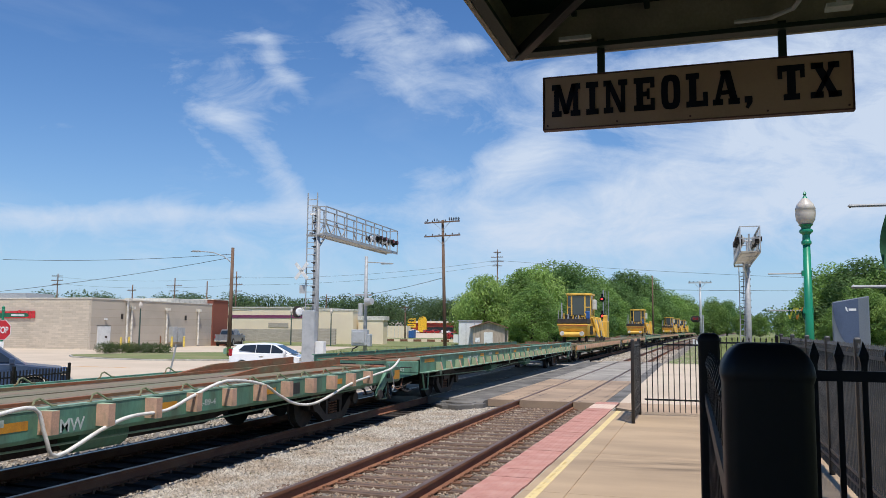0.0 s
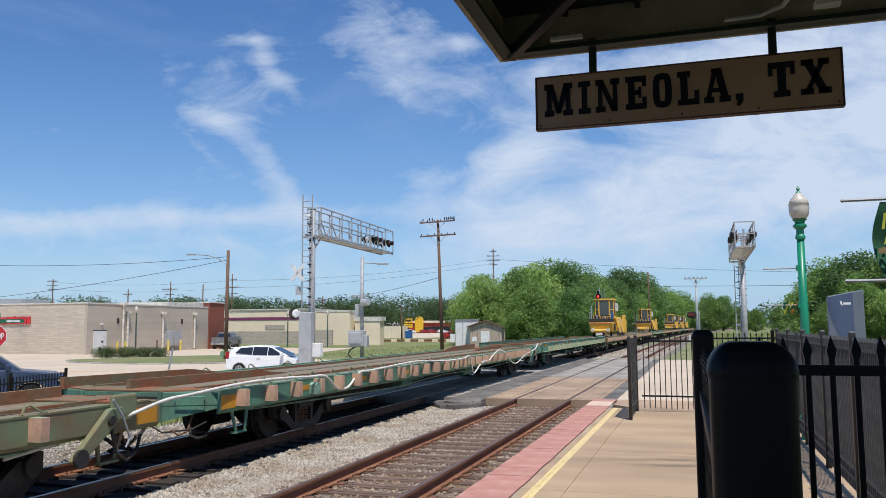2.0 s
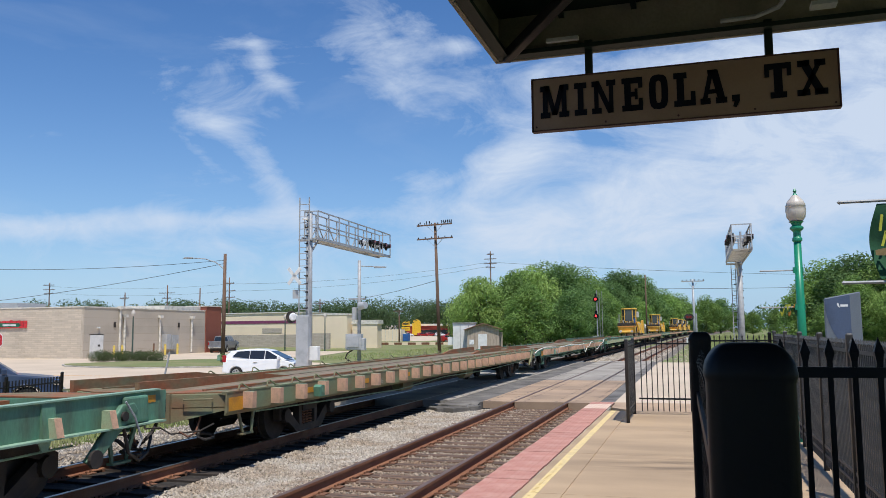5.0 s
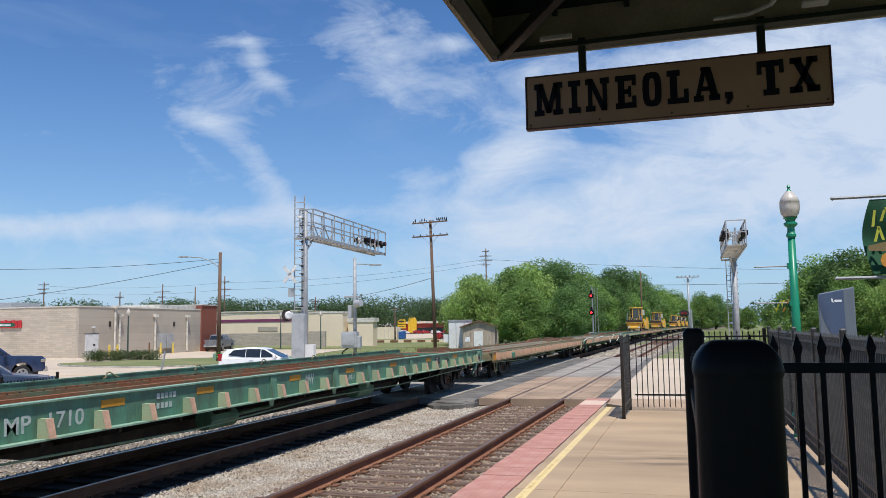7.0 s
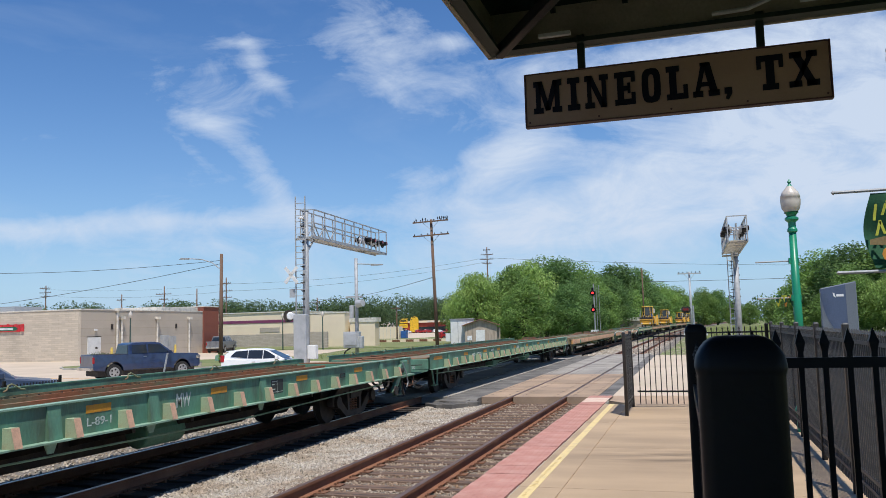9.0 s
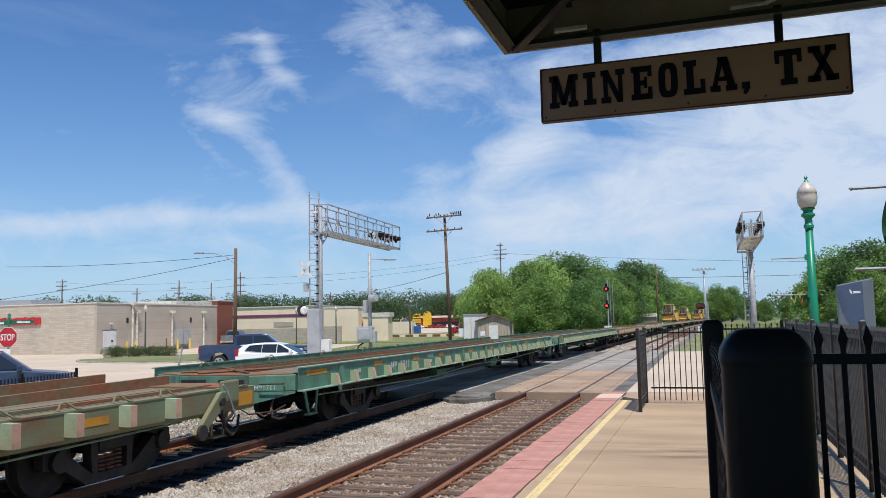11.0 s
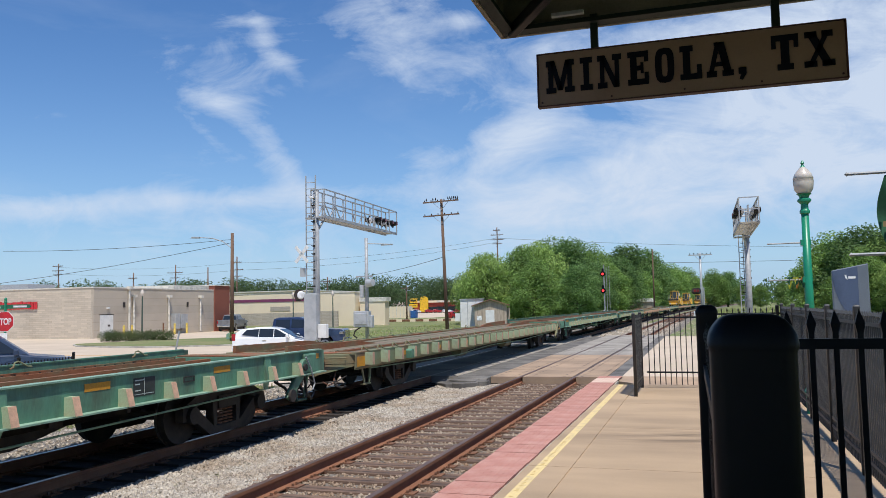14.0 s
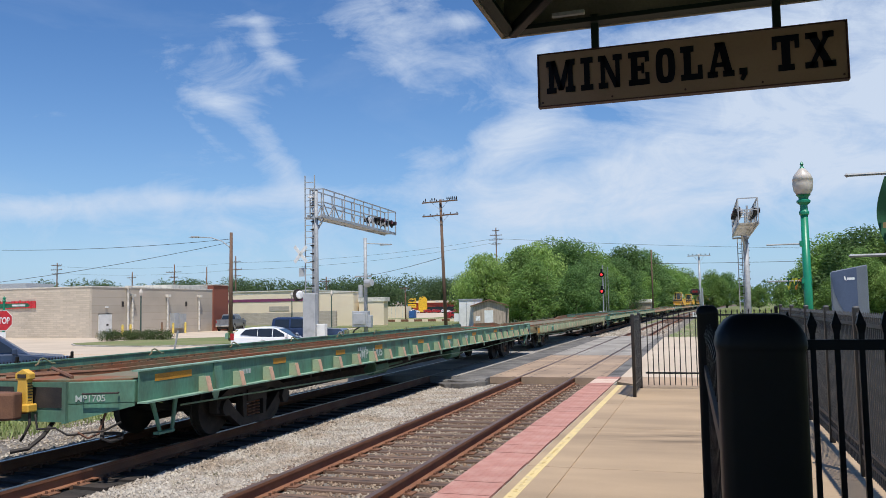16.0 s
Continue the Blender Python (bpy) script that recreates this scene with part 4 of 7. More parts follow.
def fence(label, a, b, height, material, bays, spacing, rails, post_w=0.075, picket_w=0.02, z=0.03, tip=True, first=True, last=True, post_extra=0.05):
    a, b = Vector((*a, z)), Vector((*b, z))
    d = b - a
    t = thing("fence", label, "fence", Matrix.Translation(a) @ pose(0, 0, 0, 0, 0, math.degrees(math.atan2(d.y, d.x))))
    n = d.length
    pm, km = post_mesh(height + post_extra, post_w).mesh("post", material, smooth=True), picket_mesh(height, picket_w, tip).mesh("picket", material)
    bay = n / bays
    for i in range(bays + 1):
        if (i == 0 and not first) or (i == bays and not last):
            continue
        part("post", pm, None, t, at=pose(i * bay, 0, 0))
    for i in range(bays):
        for r in rails:
            part("rail", Geo().box(i * bay + post_w / 2, -0.019, r - 0.019, (i + 1) * bay - post_w / 2, 0.019, r + 0.019), material, t)
        k = max(1, int((bay - post_w) / spacing))
        for j in range(k):
            part("picket", km, None, t, at=pose(i * bay + post_w / 2 + (j + 0.5) * (bay - post_w) / k, 0, 0))
    return t


fence("black steel picket fence with domed square posts", (0.050, 0.82), (0.018, 3.16), 1.90, BLACK, 1, 0.115, (0.28, 1.72), post_w=0.080, z=0.03, post_extra=0.0585)
fence("black spear-topped picket fence across the platform", (0.06, 3.20), (1.66, 3.20), 1.935, BLACK, 1, 0.079, (0.28, 1.81), first=False, last=False, picket_w=0.019)
fence("dusty dark grey picket fence along the walkway", (1.66, 1.0), (1.66, 19.2), 1.84, BLACK_DUSTY, 8, 0.095, (0.22, 0.34, 1.70), picket_w=0.024, post_extra=0.06)
fence("black spear-topped picket fence at the platform end", (-1.34, 19.3), (-0.06, 19.3), 1.76, BLACK, 1, 0.115, (0.36, 1.62), first=False, last=False)
fence("black spear-topped picket fence at the platform end", (-0.06, 19.3), (3.2, 19.3), 1.82, BLACK, 2, 0.115, (0.36, 1.68), first=False)
t = fence("black steel gate panel standing open by the platform edge", (-1.42, 17.5), (-1.42, 19.35), 1.70, BLACK_DUSTY, 1, 0.095, (0.26, 1.62), picket_w=0.03, tip=False, post_extra=0.06)
t.name = "gate"
t["category"] = "gate"


# ---- lamps, banners and the sign pylon on the station side ----
def lamp_post():
    t = thing("street_lamp", "green cast street lamp with an acorn globe", "street lamp", pose(1.78, 15.3, -0.2), group="green platform lamps")
    part("base", Geo().spin([(0.0, 0.0), (0.19, 0.0), (0.19, 0.12), (0.14, 0.2), (0.13, 0.55), (0.16, 0.6), (0.095, 0.75)], 14), LAMP_GREEN, t, smooth=False)
    part("pole", Geo().tube((0, 0, 0.7), (0, 0, 3.72), 0.085, 0.062, n=14), LAMP_GREEN, t, smooth=True)
    part("collar", Geo().spin([(0.062, 3.70), (0.085, 3.72), (0.085, 3.76), (0.065, 3.79), (0.062, 3.88), (0.115, 3.93), (0.115, 3.96), (0.075, 3.99), (0.09, 4.03), (0.125, 4.06), (0.0, 4.07)], 16), LAMP_GREEN, t)
    part("globe", Geo().spin([(0.11, 4.07), (0.155, 4.14), (0.172, 4.26), (0.165, 4.33), (0.17, 4.335), (0.14, 4.42), (0.075, 4.50), (0.05, 4.53)], 20), GLOBE, t, "frosted acorn globe", smooth=True)
    part("finial", Geo().spin([(0.05, 4.53), (0.028, 4.56), (0.018, 4.585), (0.033, 4.61), (0.012, 4.65), (0.0, 4.67)], 10), LAMP_GREEN, t)
    for z in (3.20, 2.55):
        arm = part("banner_arm", Geo().tube((-0.07, 0, z), (-0.62, 0, z), 0.013, n=8).spin([(0, -0.02), (0.02, 0), (0, 0.02)], 8, at=(-0.63, 0, z)), GALV, t)
        part("clamp", Geo().box(-0.095, -0.05, z - 0.05, 0.07, 0.05, z + 0.05), LAMP_GREEN, t)
    return t


lamp = lamp_post()
lamp_near = copy_thing(lamp, pose(1.78, 7.07, -0.2))
crumple = Geo()
for j in range(7):          # a cloth gathered in folds
    for i in range(19):
        u, v = i / 18, j / 6
        crumple.v.append((-0.34 + 0.27 * u, 0.035 * math.sin(i * 1.9 + j * 0.6), 2.60 - v * (0.14 + 0.07 * math.sin(i * 0.8))))
for j in range(6):
    for i in range(18):
        a = j * 19 + i
        crumple.f.append((a, a + 1, a + 20, a + 19))
        crumple.m.append((0, 0, 1, 1, 0, 2)[(i // 3 + j // 2) % 6])
whole("banner", crumple, (BANNER, BANNER_YELLOW, BANNER_ORANGE), "crumpled green and yellow cloth banner on a lamp arm", "banner", pose(1.78, 15.3, -0.2), smooth=True)


def build_banner():
    t = thing("banner", "green market banner printed with yellow letters and fruit", "banner", pose(1.78, 7.07, -0.2))
    nx, nz = 8, 14
    g = Geo()
    for side in (0, 1):
        for j in range(nz + 1):
            for i in range(nx + 1):
                u, v = i / nx, j / nz
                x = -0.36 + 0.06 * math.sin(math.pi * v) * (u - 1) + u * 0.30
                g.v.append((x, 0.05 * math.sin(3.1 * v + 2 * u) * math.sin(math.pi * v) + side * 0.004, 2.575 + v * 0.60))
    k = (nx + 1) * (nz + 1)
    for side in (0, 1):
        for j in range(nz):
            for i in range(nx):
                a = side * k + j * (nx + 1) + i
                g.f.append((a, a + 1, a + nx + 2, a + nx + 1))
                g.m.append(0)
    part("cloth", g, BANNER, t, smooth=True)
    pr = Geo()
    for x, z, h, lean in ((-0.37, 2.95, 0.13, 0.02), (-0.31, 2.99, 0.09, 0.03), (-0.25, 3.0, 0.10, -0.02), (-0.36, 2.83, 0.11, 0.03), (-0.30, 2.84, 0.11, -0.03), (-0.24, 2.85, 0.08, 0.02)):
        pr.prism([(x, z), (x + 0.02, z), (x + 0.02 + lean, z + h), (x + lean, z + h)], -0.062, -0.058, "y")
    part("print", pr, BANNER_YELLOW, t, "lime letter strokes")
    part("print", Geo().prism([(-0.36 + 0.13 + 0.09 * math.cos(a * 0.5236), 2.68 + 0.075 * math.sin(a * 0.5236)) for a in range(12)], -0.058, -0.054, "y"), BANNER_ORANGE, t, "orange fruit shape")
    part("print", Geo().prism([(-0.40, 2.76), (-0.12, 2.74), (-0.12, 2.80), (-0.26, 2.83), (-0.40, 2.80)], -0.056, -0.053, "y"), BANNER_BROWN, t)


build_banner()


def build_pylon():
    t = thing("sign_pylon", "blue-grey metal railway information pylon with a curved panel", "sign", pose(2.42, 17.3, -0.1, 0, 0, -6))
    part("body", Geo().prism([(0, 0), (0.66, 0), (0.66, 2.78), (0.02, 2.66)], 0, 0.34, "y"), PYLON, t, bevel=0.02)
    arc = [(0.02, 2.64), (0.47, 2.725), (0.47, 1.7)] + [(0.47 - 0.45 * math.sin(a * 0.2), 1.7 + 0.62 * (1 - math.cos(a * 0.262)) / 1.0) for a in range(1, 7)]
    part("curved_panel", Geo().prism(arc, -0.006, -0.001, "y"), PYLON_BLUE, t, "slate blue curved panel")
    part("mark", Geo().prism([(0.25, 2.50), (0.29, 2.47), (0.27, 2.56), (0.24, 2.57)], -0.010, -0.0065, "y").box(0.30, -0.010, 2.49, 0.43, -0.0065, 2.535), SIGN_WHITE, t, "white emblem and bar")


build_pylon()


# ---- signal gantries and crossing gear ----
def flasher(t, x, y, z, face, lit=False):
    """A pair of lamps with hoods; face: +1 looks to -y."""
    for dx in (-0.12, 0.12):
        y = y + dx
        head = part("lamp_hood", Geo().tube((x + dx, y, z), (x + dx, y - 0.05, z), 0.30, n=18).tube((x + dx, y - 0.05, z), (x + dx, y - 0.4, z + 0.02), 0.16, 0.15, n=14), GRIME, t)
        part("lens", Geo().tube((x + dx, y - 0.401, z + 0.02), (x + dx, y - 0.41, z + 0.02), 0.12, n=14), LENS_DARK, head)
    part("crossbar", Geo().tube((x - 0.5, y + 0.04, z), (x + 0.5, y + 0.04, z), 0.035, n=8), GALV, t)


def cantilever(name, label, at, length, ladder_top, zb, mast, rail, reach, climb):
    """A mast with a ladder, and a railed walkway over the lanes along local +y."""
    t = thing(name, label, "signal gantry", at, group="crossing signal gantries")
    part("mast", Geo().tube((0, 0, 0), (0, 0, mast), 0.18, 0.155, n=16), GALV, t, smooth=True)
    part("mast_cap", Geo().spin([(0.17, mast), (0.17, mast + 0.03), (0.0, mast + 0.06)], 14), GALV, t)
    part("base_plate", Geo().box(-0.45, -0.45, 0, 0.45, 0.45, 0.06), KERB, t)
    lad = Geo()
    lx, lw = climb
    for s in (-lw, lw):
        lad.beam((lx + s, -0.36, 0.5), (lx + s, -0.36, ladder_top), 0.05, 0.05)
    z = 0.7
    while z < ladder_top - 0.1:
        lad.tube((lx - lw, -0.36, z), (lx + lw, -0.36, z), 0.02, n=6)
        z += 0.32
    part("ladder", lad, GALV, t, "galvanised climbing ladder")
    for z in np.arange(2.8, min(mast - 0.1, ladder_top), 0.42):
        part("ladder_stay", Geo().tube((lx, -0.36, float(z)), (-0.05, -0.1, float(z)), 0.02, n=6).tube((-0.17, -0.02, float(z)), (0.0, -0.19, float(z)), 0.05, n=6), GRIME, t)
    X0, X1 = reach
    n = max(4, round(length / 1.45))
    step = (length - 0.5) / n
    for x in (X0, X1):
        part("floor_chord", Geo().beam((x, 0.2, zb), (x, length, zb), 0.07, 0.16), GALV, t)
        for h in (rail * 0.52, rail):
            part("hand_rail", Geo().beam((x, 0.5, zb + h), (x, length, zb + h), 0.06, 0.06), GALV, t)
        for i in range(n + 1):
            y = 0.5 + i * step
            part("rail_post", Geo().beam((x, y, zb), (x, y, zb + rail), 0.055, 0.055), GALV, t)
        for i in (0, 1, 4):
            if i < n:
                y = 0.5 + i * step
                part("truss_brace", Geo().beam((x, y + step / 2, zb + 0.05), (x, y, zb + rail * 0.5), 0.05, 0.05).beam((x, y + step / 2, zb + 0.05), (x, y + step, zb + rail * 0.5), 0.05, 0.05), GALV, t)
    for y in (0.5, length):
        part("end_rail", Geo().beam((X0, y, zb + rail), (X1, y, zb + rail), 0.05, 0.05).beam((X0, y, zb + rail * 0.52), (X1, y, zb + rail * 0.52), 0.05, 0.05), GALV, t)
    bar = Geo().box(X0 + 0.04, 0.0, zb - 0.03, X1 - 0.04, 0.2, zb + 0.02).mesh("grating_bar", KERB)
    k = 0.3
    while k < length - 0.2:
        part("grating_bar", bar, None, t, at=pose(0, k, 0))
        k += 0.46
    part("root_brace", Geo().beam((0.0, 0.0, zb - 0.9), ((X0 + X1) / 2, 1.3, zb - 0.05), 0.09, 0.09).box(min(X0, -0.2), -0.22, zb - 0.16, max(X1, 0.2), 0.3, zb - 0.09), GALV, t)
    for y in (length - 3.0, length - 0.9):
        part("lamp_stem", Geo().tube(((X0 + X1) / 2, y, zb), ((X0 + X1) / 2, y, zb + 0.95), 0.05, n=8).tube((X0 - 0.1, y, zb + 0.6), (X1 + 0.1, y, zb + 0.6), 0.035, n=8), ALU, t)
        for x, d in ((X0 + 0.22, -1), (X1 - 0.12, 1)):
            for dy in (-0.38, 0.38):
                hd = part("lamp_hood", Geo().tube((x, y + dy, zb + 0.62), (x + d * 0.05, y + dy, zb + 0.62), 0.25, n=18).tube((x + d * 0.05, y + dy, zb + 0.62), (x + d * 0.34, y + dy, zb + 0.65), 0.14, 0.13, n=12), BLACK, t)
                part("lens", Geo().tube((x + d * 0.341, y + dy, zb + 0.65), (x + d * 0.35, y + dy, zb + 0.65), 0.11, n=12), LENS_DARK, hd)
                part("lamp_case", Geo().tube((x, y + dy, zb + 0.62), (x - d * 0.12, y + dy, zb + 0.62), 0.2, 0.12, n=12), ALU, hd)
    return t


gantry = cantilever("signal_gantry", "galvanised cantilever crossing signal with ladder and lattice walkway", pose(-19.0, 37.4, LOW, 0, 0, 1.6), 11.8, 9.38, 7.32, 8.62, 1.46, (-0.52, 0.24), (-0.12, 0.27))
part("control_case", Geo().box(-0.32, -0.85, 0.3, 0.36, -0.42, 3.25), ALU, gantry, "tall silver control case", bevel=0.03)
part("meter_box", Geo().box(0.364, -0.7, 1.0, 0.82, -0.35, 1.7), WHITE_PAINT, gantry, bevel=0.03)
part("bell", Geo().spin([(0, 0.0), (0.16, 0.02), (0.16, 0.1), (0, 0.14)], 12, at=(-0.1, -0.3, 8.2)), SIGN_WHITE, gantry)
xb = Geo()
for a in (48, -48):
    m = pose(-0.62, -0.45, 5.3, 0, a, -8)
    xb.box(-0.55, -0.012, -0.09, 0.55, 0.012, 0.09, m)
part("crossbuck", xb, WHITE_PAINT, gantry, "crossed white warning boards", at=pose(0, 0, 0))
part("track_plate", Geo().box(-0.80, -0.27, 4.15, -0.5, -0.24, 4.6), ALU, gantry)
back = part("lamp_hood", Geo().tube((-0.75, -0.45, 3.2), (-0.75, -0.50, 3.2), 0.30, n=18).tube((-0.95, -0.3, 3.2), (-0.75, -0.45, 3.2), 0.12, n=10), GRIME, gantry, "black round lamp backing")
part("lamp_cover", Geo().tube((-0.62, -0.505, 3.2), (-0.60, -0.56, 3.2), 0.22, 0.16, n=14), SIGN_WHITE, gantry)
part("lamp_hood", Geo().tube((-1.0, -0.15, 3.2), (-1.05, -0.15, 3.2), 0.30, n=18), GRIME, gantry)
far_gantry = cantilever("signal_gantry", "galvanised cantilever crossing signal seen end-on", pose(2.62, 50.6, -0.3, 0, 0, 180), 8.5, 6.2, 6.2, 6.15, 1.22, (-0.2, 0.72), (0.32, 0.12))


def street_pole():
    t = thing("light_pole", "brown wooden street light pole with a curved arm", "light pole", pose(-34.6, 53.8, LOW))
    part("pole", Geo().tube((0, 0, 0), (0.05, 0, 8.5), 0.17, 0.12, n=10), CREOSOTE, t, smooth=True)
    part("arm", Geo().path([(0, 0, 7.3), (-0.7, -0.1, 7.85), (-1.6, -0.2, 8.15), (-2.7, -0.3, 8.25)], 0.04), GALV, t)
    part("lamp_head", Geo().prism([(-3.55, 8.22), (-2.7, 8.18), (-2.65, 8.30), (-3.3, 8.34)], -0.42, -0.18, "y"), GALV, t, bevel=0.03)


street_pole()


def gate_mechanism():
    t = thing("crossing_signal_mast", "silver pole with traffic equipment and a control case", "signal mast", pose(-25.1, 58.0, LOW))
    part("pole", Geo().tube((0, 0, 0), (0, 0, 8.0), 0.15, 0.13, n=12), GALV, t, smooth=True)
    part("arm", Geo().tube((0.1, 0, 7.55), (2.2, 0.2, 7.42), 0.04, n=8), GALV, t)
    part("lamp_head", Geo().box(1.2, 0.1, 7.36, 2.1, 0.3, 7.46), GALV, t)
    part("control_case", Geo().box(-0.85, -0.75, 1.0, 0.45, -0.2, 2.25).box(-0.7, -0.85, 1.2, 0.3, -0.75, 2.1).box(0.45, -0.7, 0.95, 0.72, -0.25, 1.9), ALU, t, "grey steel case", bevel=0.06)
    part("cable", Geo().path([(-0.3, -0.6, 1.0), (-0.7, -0.7, 0.75), (-0.85, -0.7, 0.4), (-0.6, -0.6, 0.15)], 0.06), GRIME, t)
    part("head", Geo().box(-0.45, -0.4, 3.3, -0.15, -0.1, 4.3), ALU, t, bevel=0.03)
    part("camera_housing", Geo().tube((0.2, -0.3, 4.4), (0.75, -0.5, 4.45), 0.32, 0.26, n=12), ALU, t)
    part("crossbar", Geo().box(-0.9, -0.06, 4.9, 0.5, 0.06, 5.02), GALV, t)


gate_mechanism()


def gate_right():
    t = thing("crossing_gate", "crossing gate post with black flashers and white machinery", "crossing gate", pose(0.1, 75, -0.3))
    part("post", Geo().tube((0, 0, 0), (0, 0, 3.6), 0.07, n=10), GALV, t)
    flasher(t, -0.62, -0.1, 3.25, 1)
    part("gate_machine", Geo().box(-0.3, -0.35, 0.7, 0.4, 0.3, 1.6).box(0.4, -0.2, 0.9, 1.1, 0.1, 1.2), WHITE_PAINT, t, "white gate machine", bevel=0.04)
    part("counterweight", Geo().prism([(-0.9, 0.9), (-0.3, 1.0), (-0.3, 1.25), (-0.9, 1.5)], -0.3, -0.2, "y"), WHITE_PAINT, t)


gate_right()


def utility_pole(label, at, height, arms, r=0.16, lean=0.0, birds=False, material=CREOSOTE, group="utility poles"):
    t = thing("utility_pole", label, "utility pole", at @ pose(0, 0, 0, 0, lean, 0), group=group)
    part("pole", Geo().tube((0, 0, 0), (0, 0, height), r, r * 0.68, n=10), material, t, smooth=True)
    for z, w in arms:
        part("crossarm", Geo().box(-w / 2, -0.11 - r, z - 0.055, w / 2, -r, z + 0.055), material, t)
        part("arm_brace", Geo().beam((-w * 0.22, -0.22, z - 0.05), (0, -0.14, z - 0.75), 0.03, 0.03).beam((w * 0.22, -0.22, z - 0.05), (0, -0.14, z - 0.75), 0.03, 0.03), GALV, t)
        for i in range(6):
            x = -w / 2 + 0.12 + i * (w - 0.24) / 5
            part("insulator", Geo().spin([(0.0, 0.0), (0.035, 0), (0.055, 0.08), (0.03, 0.12), (0, 0.16)], 8, at=(x, -0.16, z + 0.07)), GRIME, t)
    return t


main_pole = utility_pole("tall brown wooden utility pole with two crossarms", pose(-20.9, 65.5, LOW), 11.75, ((11.55, 3.2), (10.35, 3.25)), r=0.17, lean=-1.6)
main_pole["label"] = "tall leaning brown utility pole with birds on its crossarms"


def bird():
    g = Geo()
    g.spin([(0, -0.09), (0.05, -0.05), (0.06, 0.02), (0.035, 0.09), (0.04, 0.11), (0.03, 0.15), (0, 0.17)], 8)
    g.prism([(-0.02, -0.08), (0.02, -0.08), (0.01, -0.2), (-0.01, -0.2)], 0.03, 0.05, "y")
    g.tube((0, -0.03, 0.13), (0, -0.08, 0.125), 0.01, 0.002, n=5)
    return g


top = pose(-20.9, 65.5, LOW) @ pose(0, 0, 0, 0, -1.6, 0)
first_bird = None
for x in (-1.35, -0.75, -0.5, 0.62, 0.8, 0.98, 1.14, 1.3, 1.48):
    m = top @ pose(x + 0.05, -0.2, 11.76, 0, 0, 40 * math.sin(x * 7))
    if first_bird is None:
        first_bird = whole("bird", bird(), BIRD, "small black bird perched on a crossarm", "bird", m, group="perched birds", smooth=True)
    else:
        copy_thing(first_bird, m)

TWO_ARMS = "far wooden utility pole with two crossarms"
for x, y, h, arms, lab in ((-124, 130, 12.7, ((12.2, 2.6), (11.3, 2.8), (10.5, 2.2)), "far wooden utility pole with three crossarms"), (-105.7, 130, 10.3, ((9.2, 2.0),), "far wooden utility pole with one crossarm"),
                           (-96, 130, 11.5, ((10.0, 3.4), (9.0, 2.0)), TWO_ARMS), (-88.8, 130, 10.8, (), "plain far wooden pole"), (-82.5, 130, 12.6, ((11.5, 2.2), (10.1, 2.8), (8.9, 2.6)), "far wooden utility pole with three crossarms"),
                           (-63.9, 130, 8.2, ((7.4, 2.2),), "far wooden utility pole with one crossarm"), (-48.8, 130, 6.1, ((5.8, 1.8),), "far wooden utility pole with one crossarm"),
                           (-37.4, 150, 17.6, ((17.0, 1.4), (16.1, 2.4), (15.2, 2.6), (14.4, 1.8)), "tall far utility pole with four short arms"), (-8.4, 150, 12.2, (), "plain wooden pole before the trees"), (-19.3, 105, 6.5, (), "short wooden pole before the trees")):
    utility_pole(lab, pose(x, y, LOW), h, arms, r=0.15)
t = utility_pole("grey wooden pole with a single crossarm", pose(-0.1, 90, -0.3), 7.5, ((7.3, 2.4),), r=0.15, material=ALU)


def wire(a, b, sag, r=0.018):
    a, b = Vector(a), Vector(b)
    pts = [a.lerp(b, i / 14) - Vector((0, 0, sag * 4 * (i / 14) * (1 - i / 14))) for i in range(15)]
    whole("overhead_wire", Geo().path(pts, r, 5), GRIME, "thin dark overhead wire between poles", "wire", group="overhead wires")


wire((-34.6, 53.8, 7.55), (-57.3, 53.8, 7.55), 0.25)
wire((-34.6, 53.8, 7.3), (-72, 52, 3.9), 0.6)
for z0, z1, z2 in ((10.95, 10.95, 15.1), (9.6, 9.6, 14.3)):
    wire((-124, 130, z0 + 0.6), (-82.4, 130, z1), 0.7, 0.016)
    wire((-82.4, 130, z1), (-37.4, 150, z2), 1.0, 0.02)
utility_pole("plain far wooden pole", pose(62, 150, -0.3), 11.0, (), r=0.15)
wire((-37.4, 150, 15.05), (62, 150, 9.6), 1.0, 0.025)
wire((-8.4, 150, 9.2), (62, 150, 9.0), 0.35, 0.035)
wire((-63.9, 130, 7.4), (-20.95, 65.35, 6.3), 0.6, 0.022)


def wayside_signal():
    t = thing("railway_signal", "railway signal mast with two lit red lamps", "railway signal", pose(-12.1, 104, -0.4))
    part("mast", Geo().tube((0.12, 0.1, 0), (0.12, 0.1, 7.4), 0.08, n=10), GALV, t)
    part("ladder", Geo().beam((0.42, 0.35, 0), (0.42, 0.35, 7.2), 0.05, 0.05).beam((0.75, 0.35, 0), (0.75, 0.35, 7.2), 0.05, 0.05), GALV, t)
    for z in (6.2, 4.05):
        hd = part("signal_head", Geo().tube((0, 0.05, z), (0, -0.05, z), 0.34, n=18).box(-0.14, -0.04, z, 0.14, 0.04, z + 0.7).tube((0, -0.05, z), (0, -0.3, z), 0.17, n=12), BLACK, t)
        part("lens", Geo().tube((0, -0.3, z), (0, -0.32, z), 0.15, n=14), LENS_RED, hd, "lit red lens")
    part("base", Geo().box(-0.4, -0.3, 0, 0.5, 0.5, 1.5), WHITE_PAINT, t)


wayside_signal()


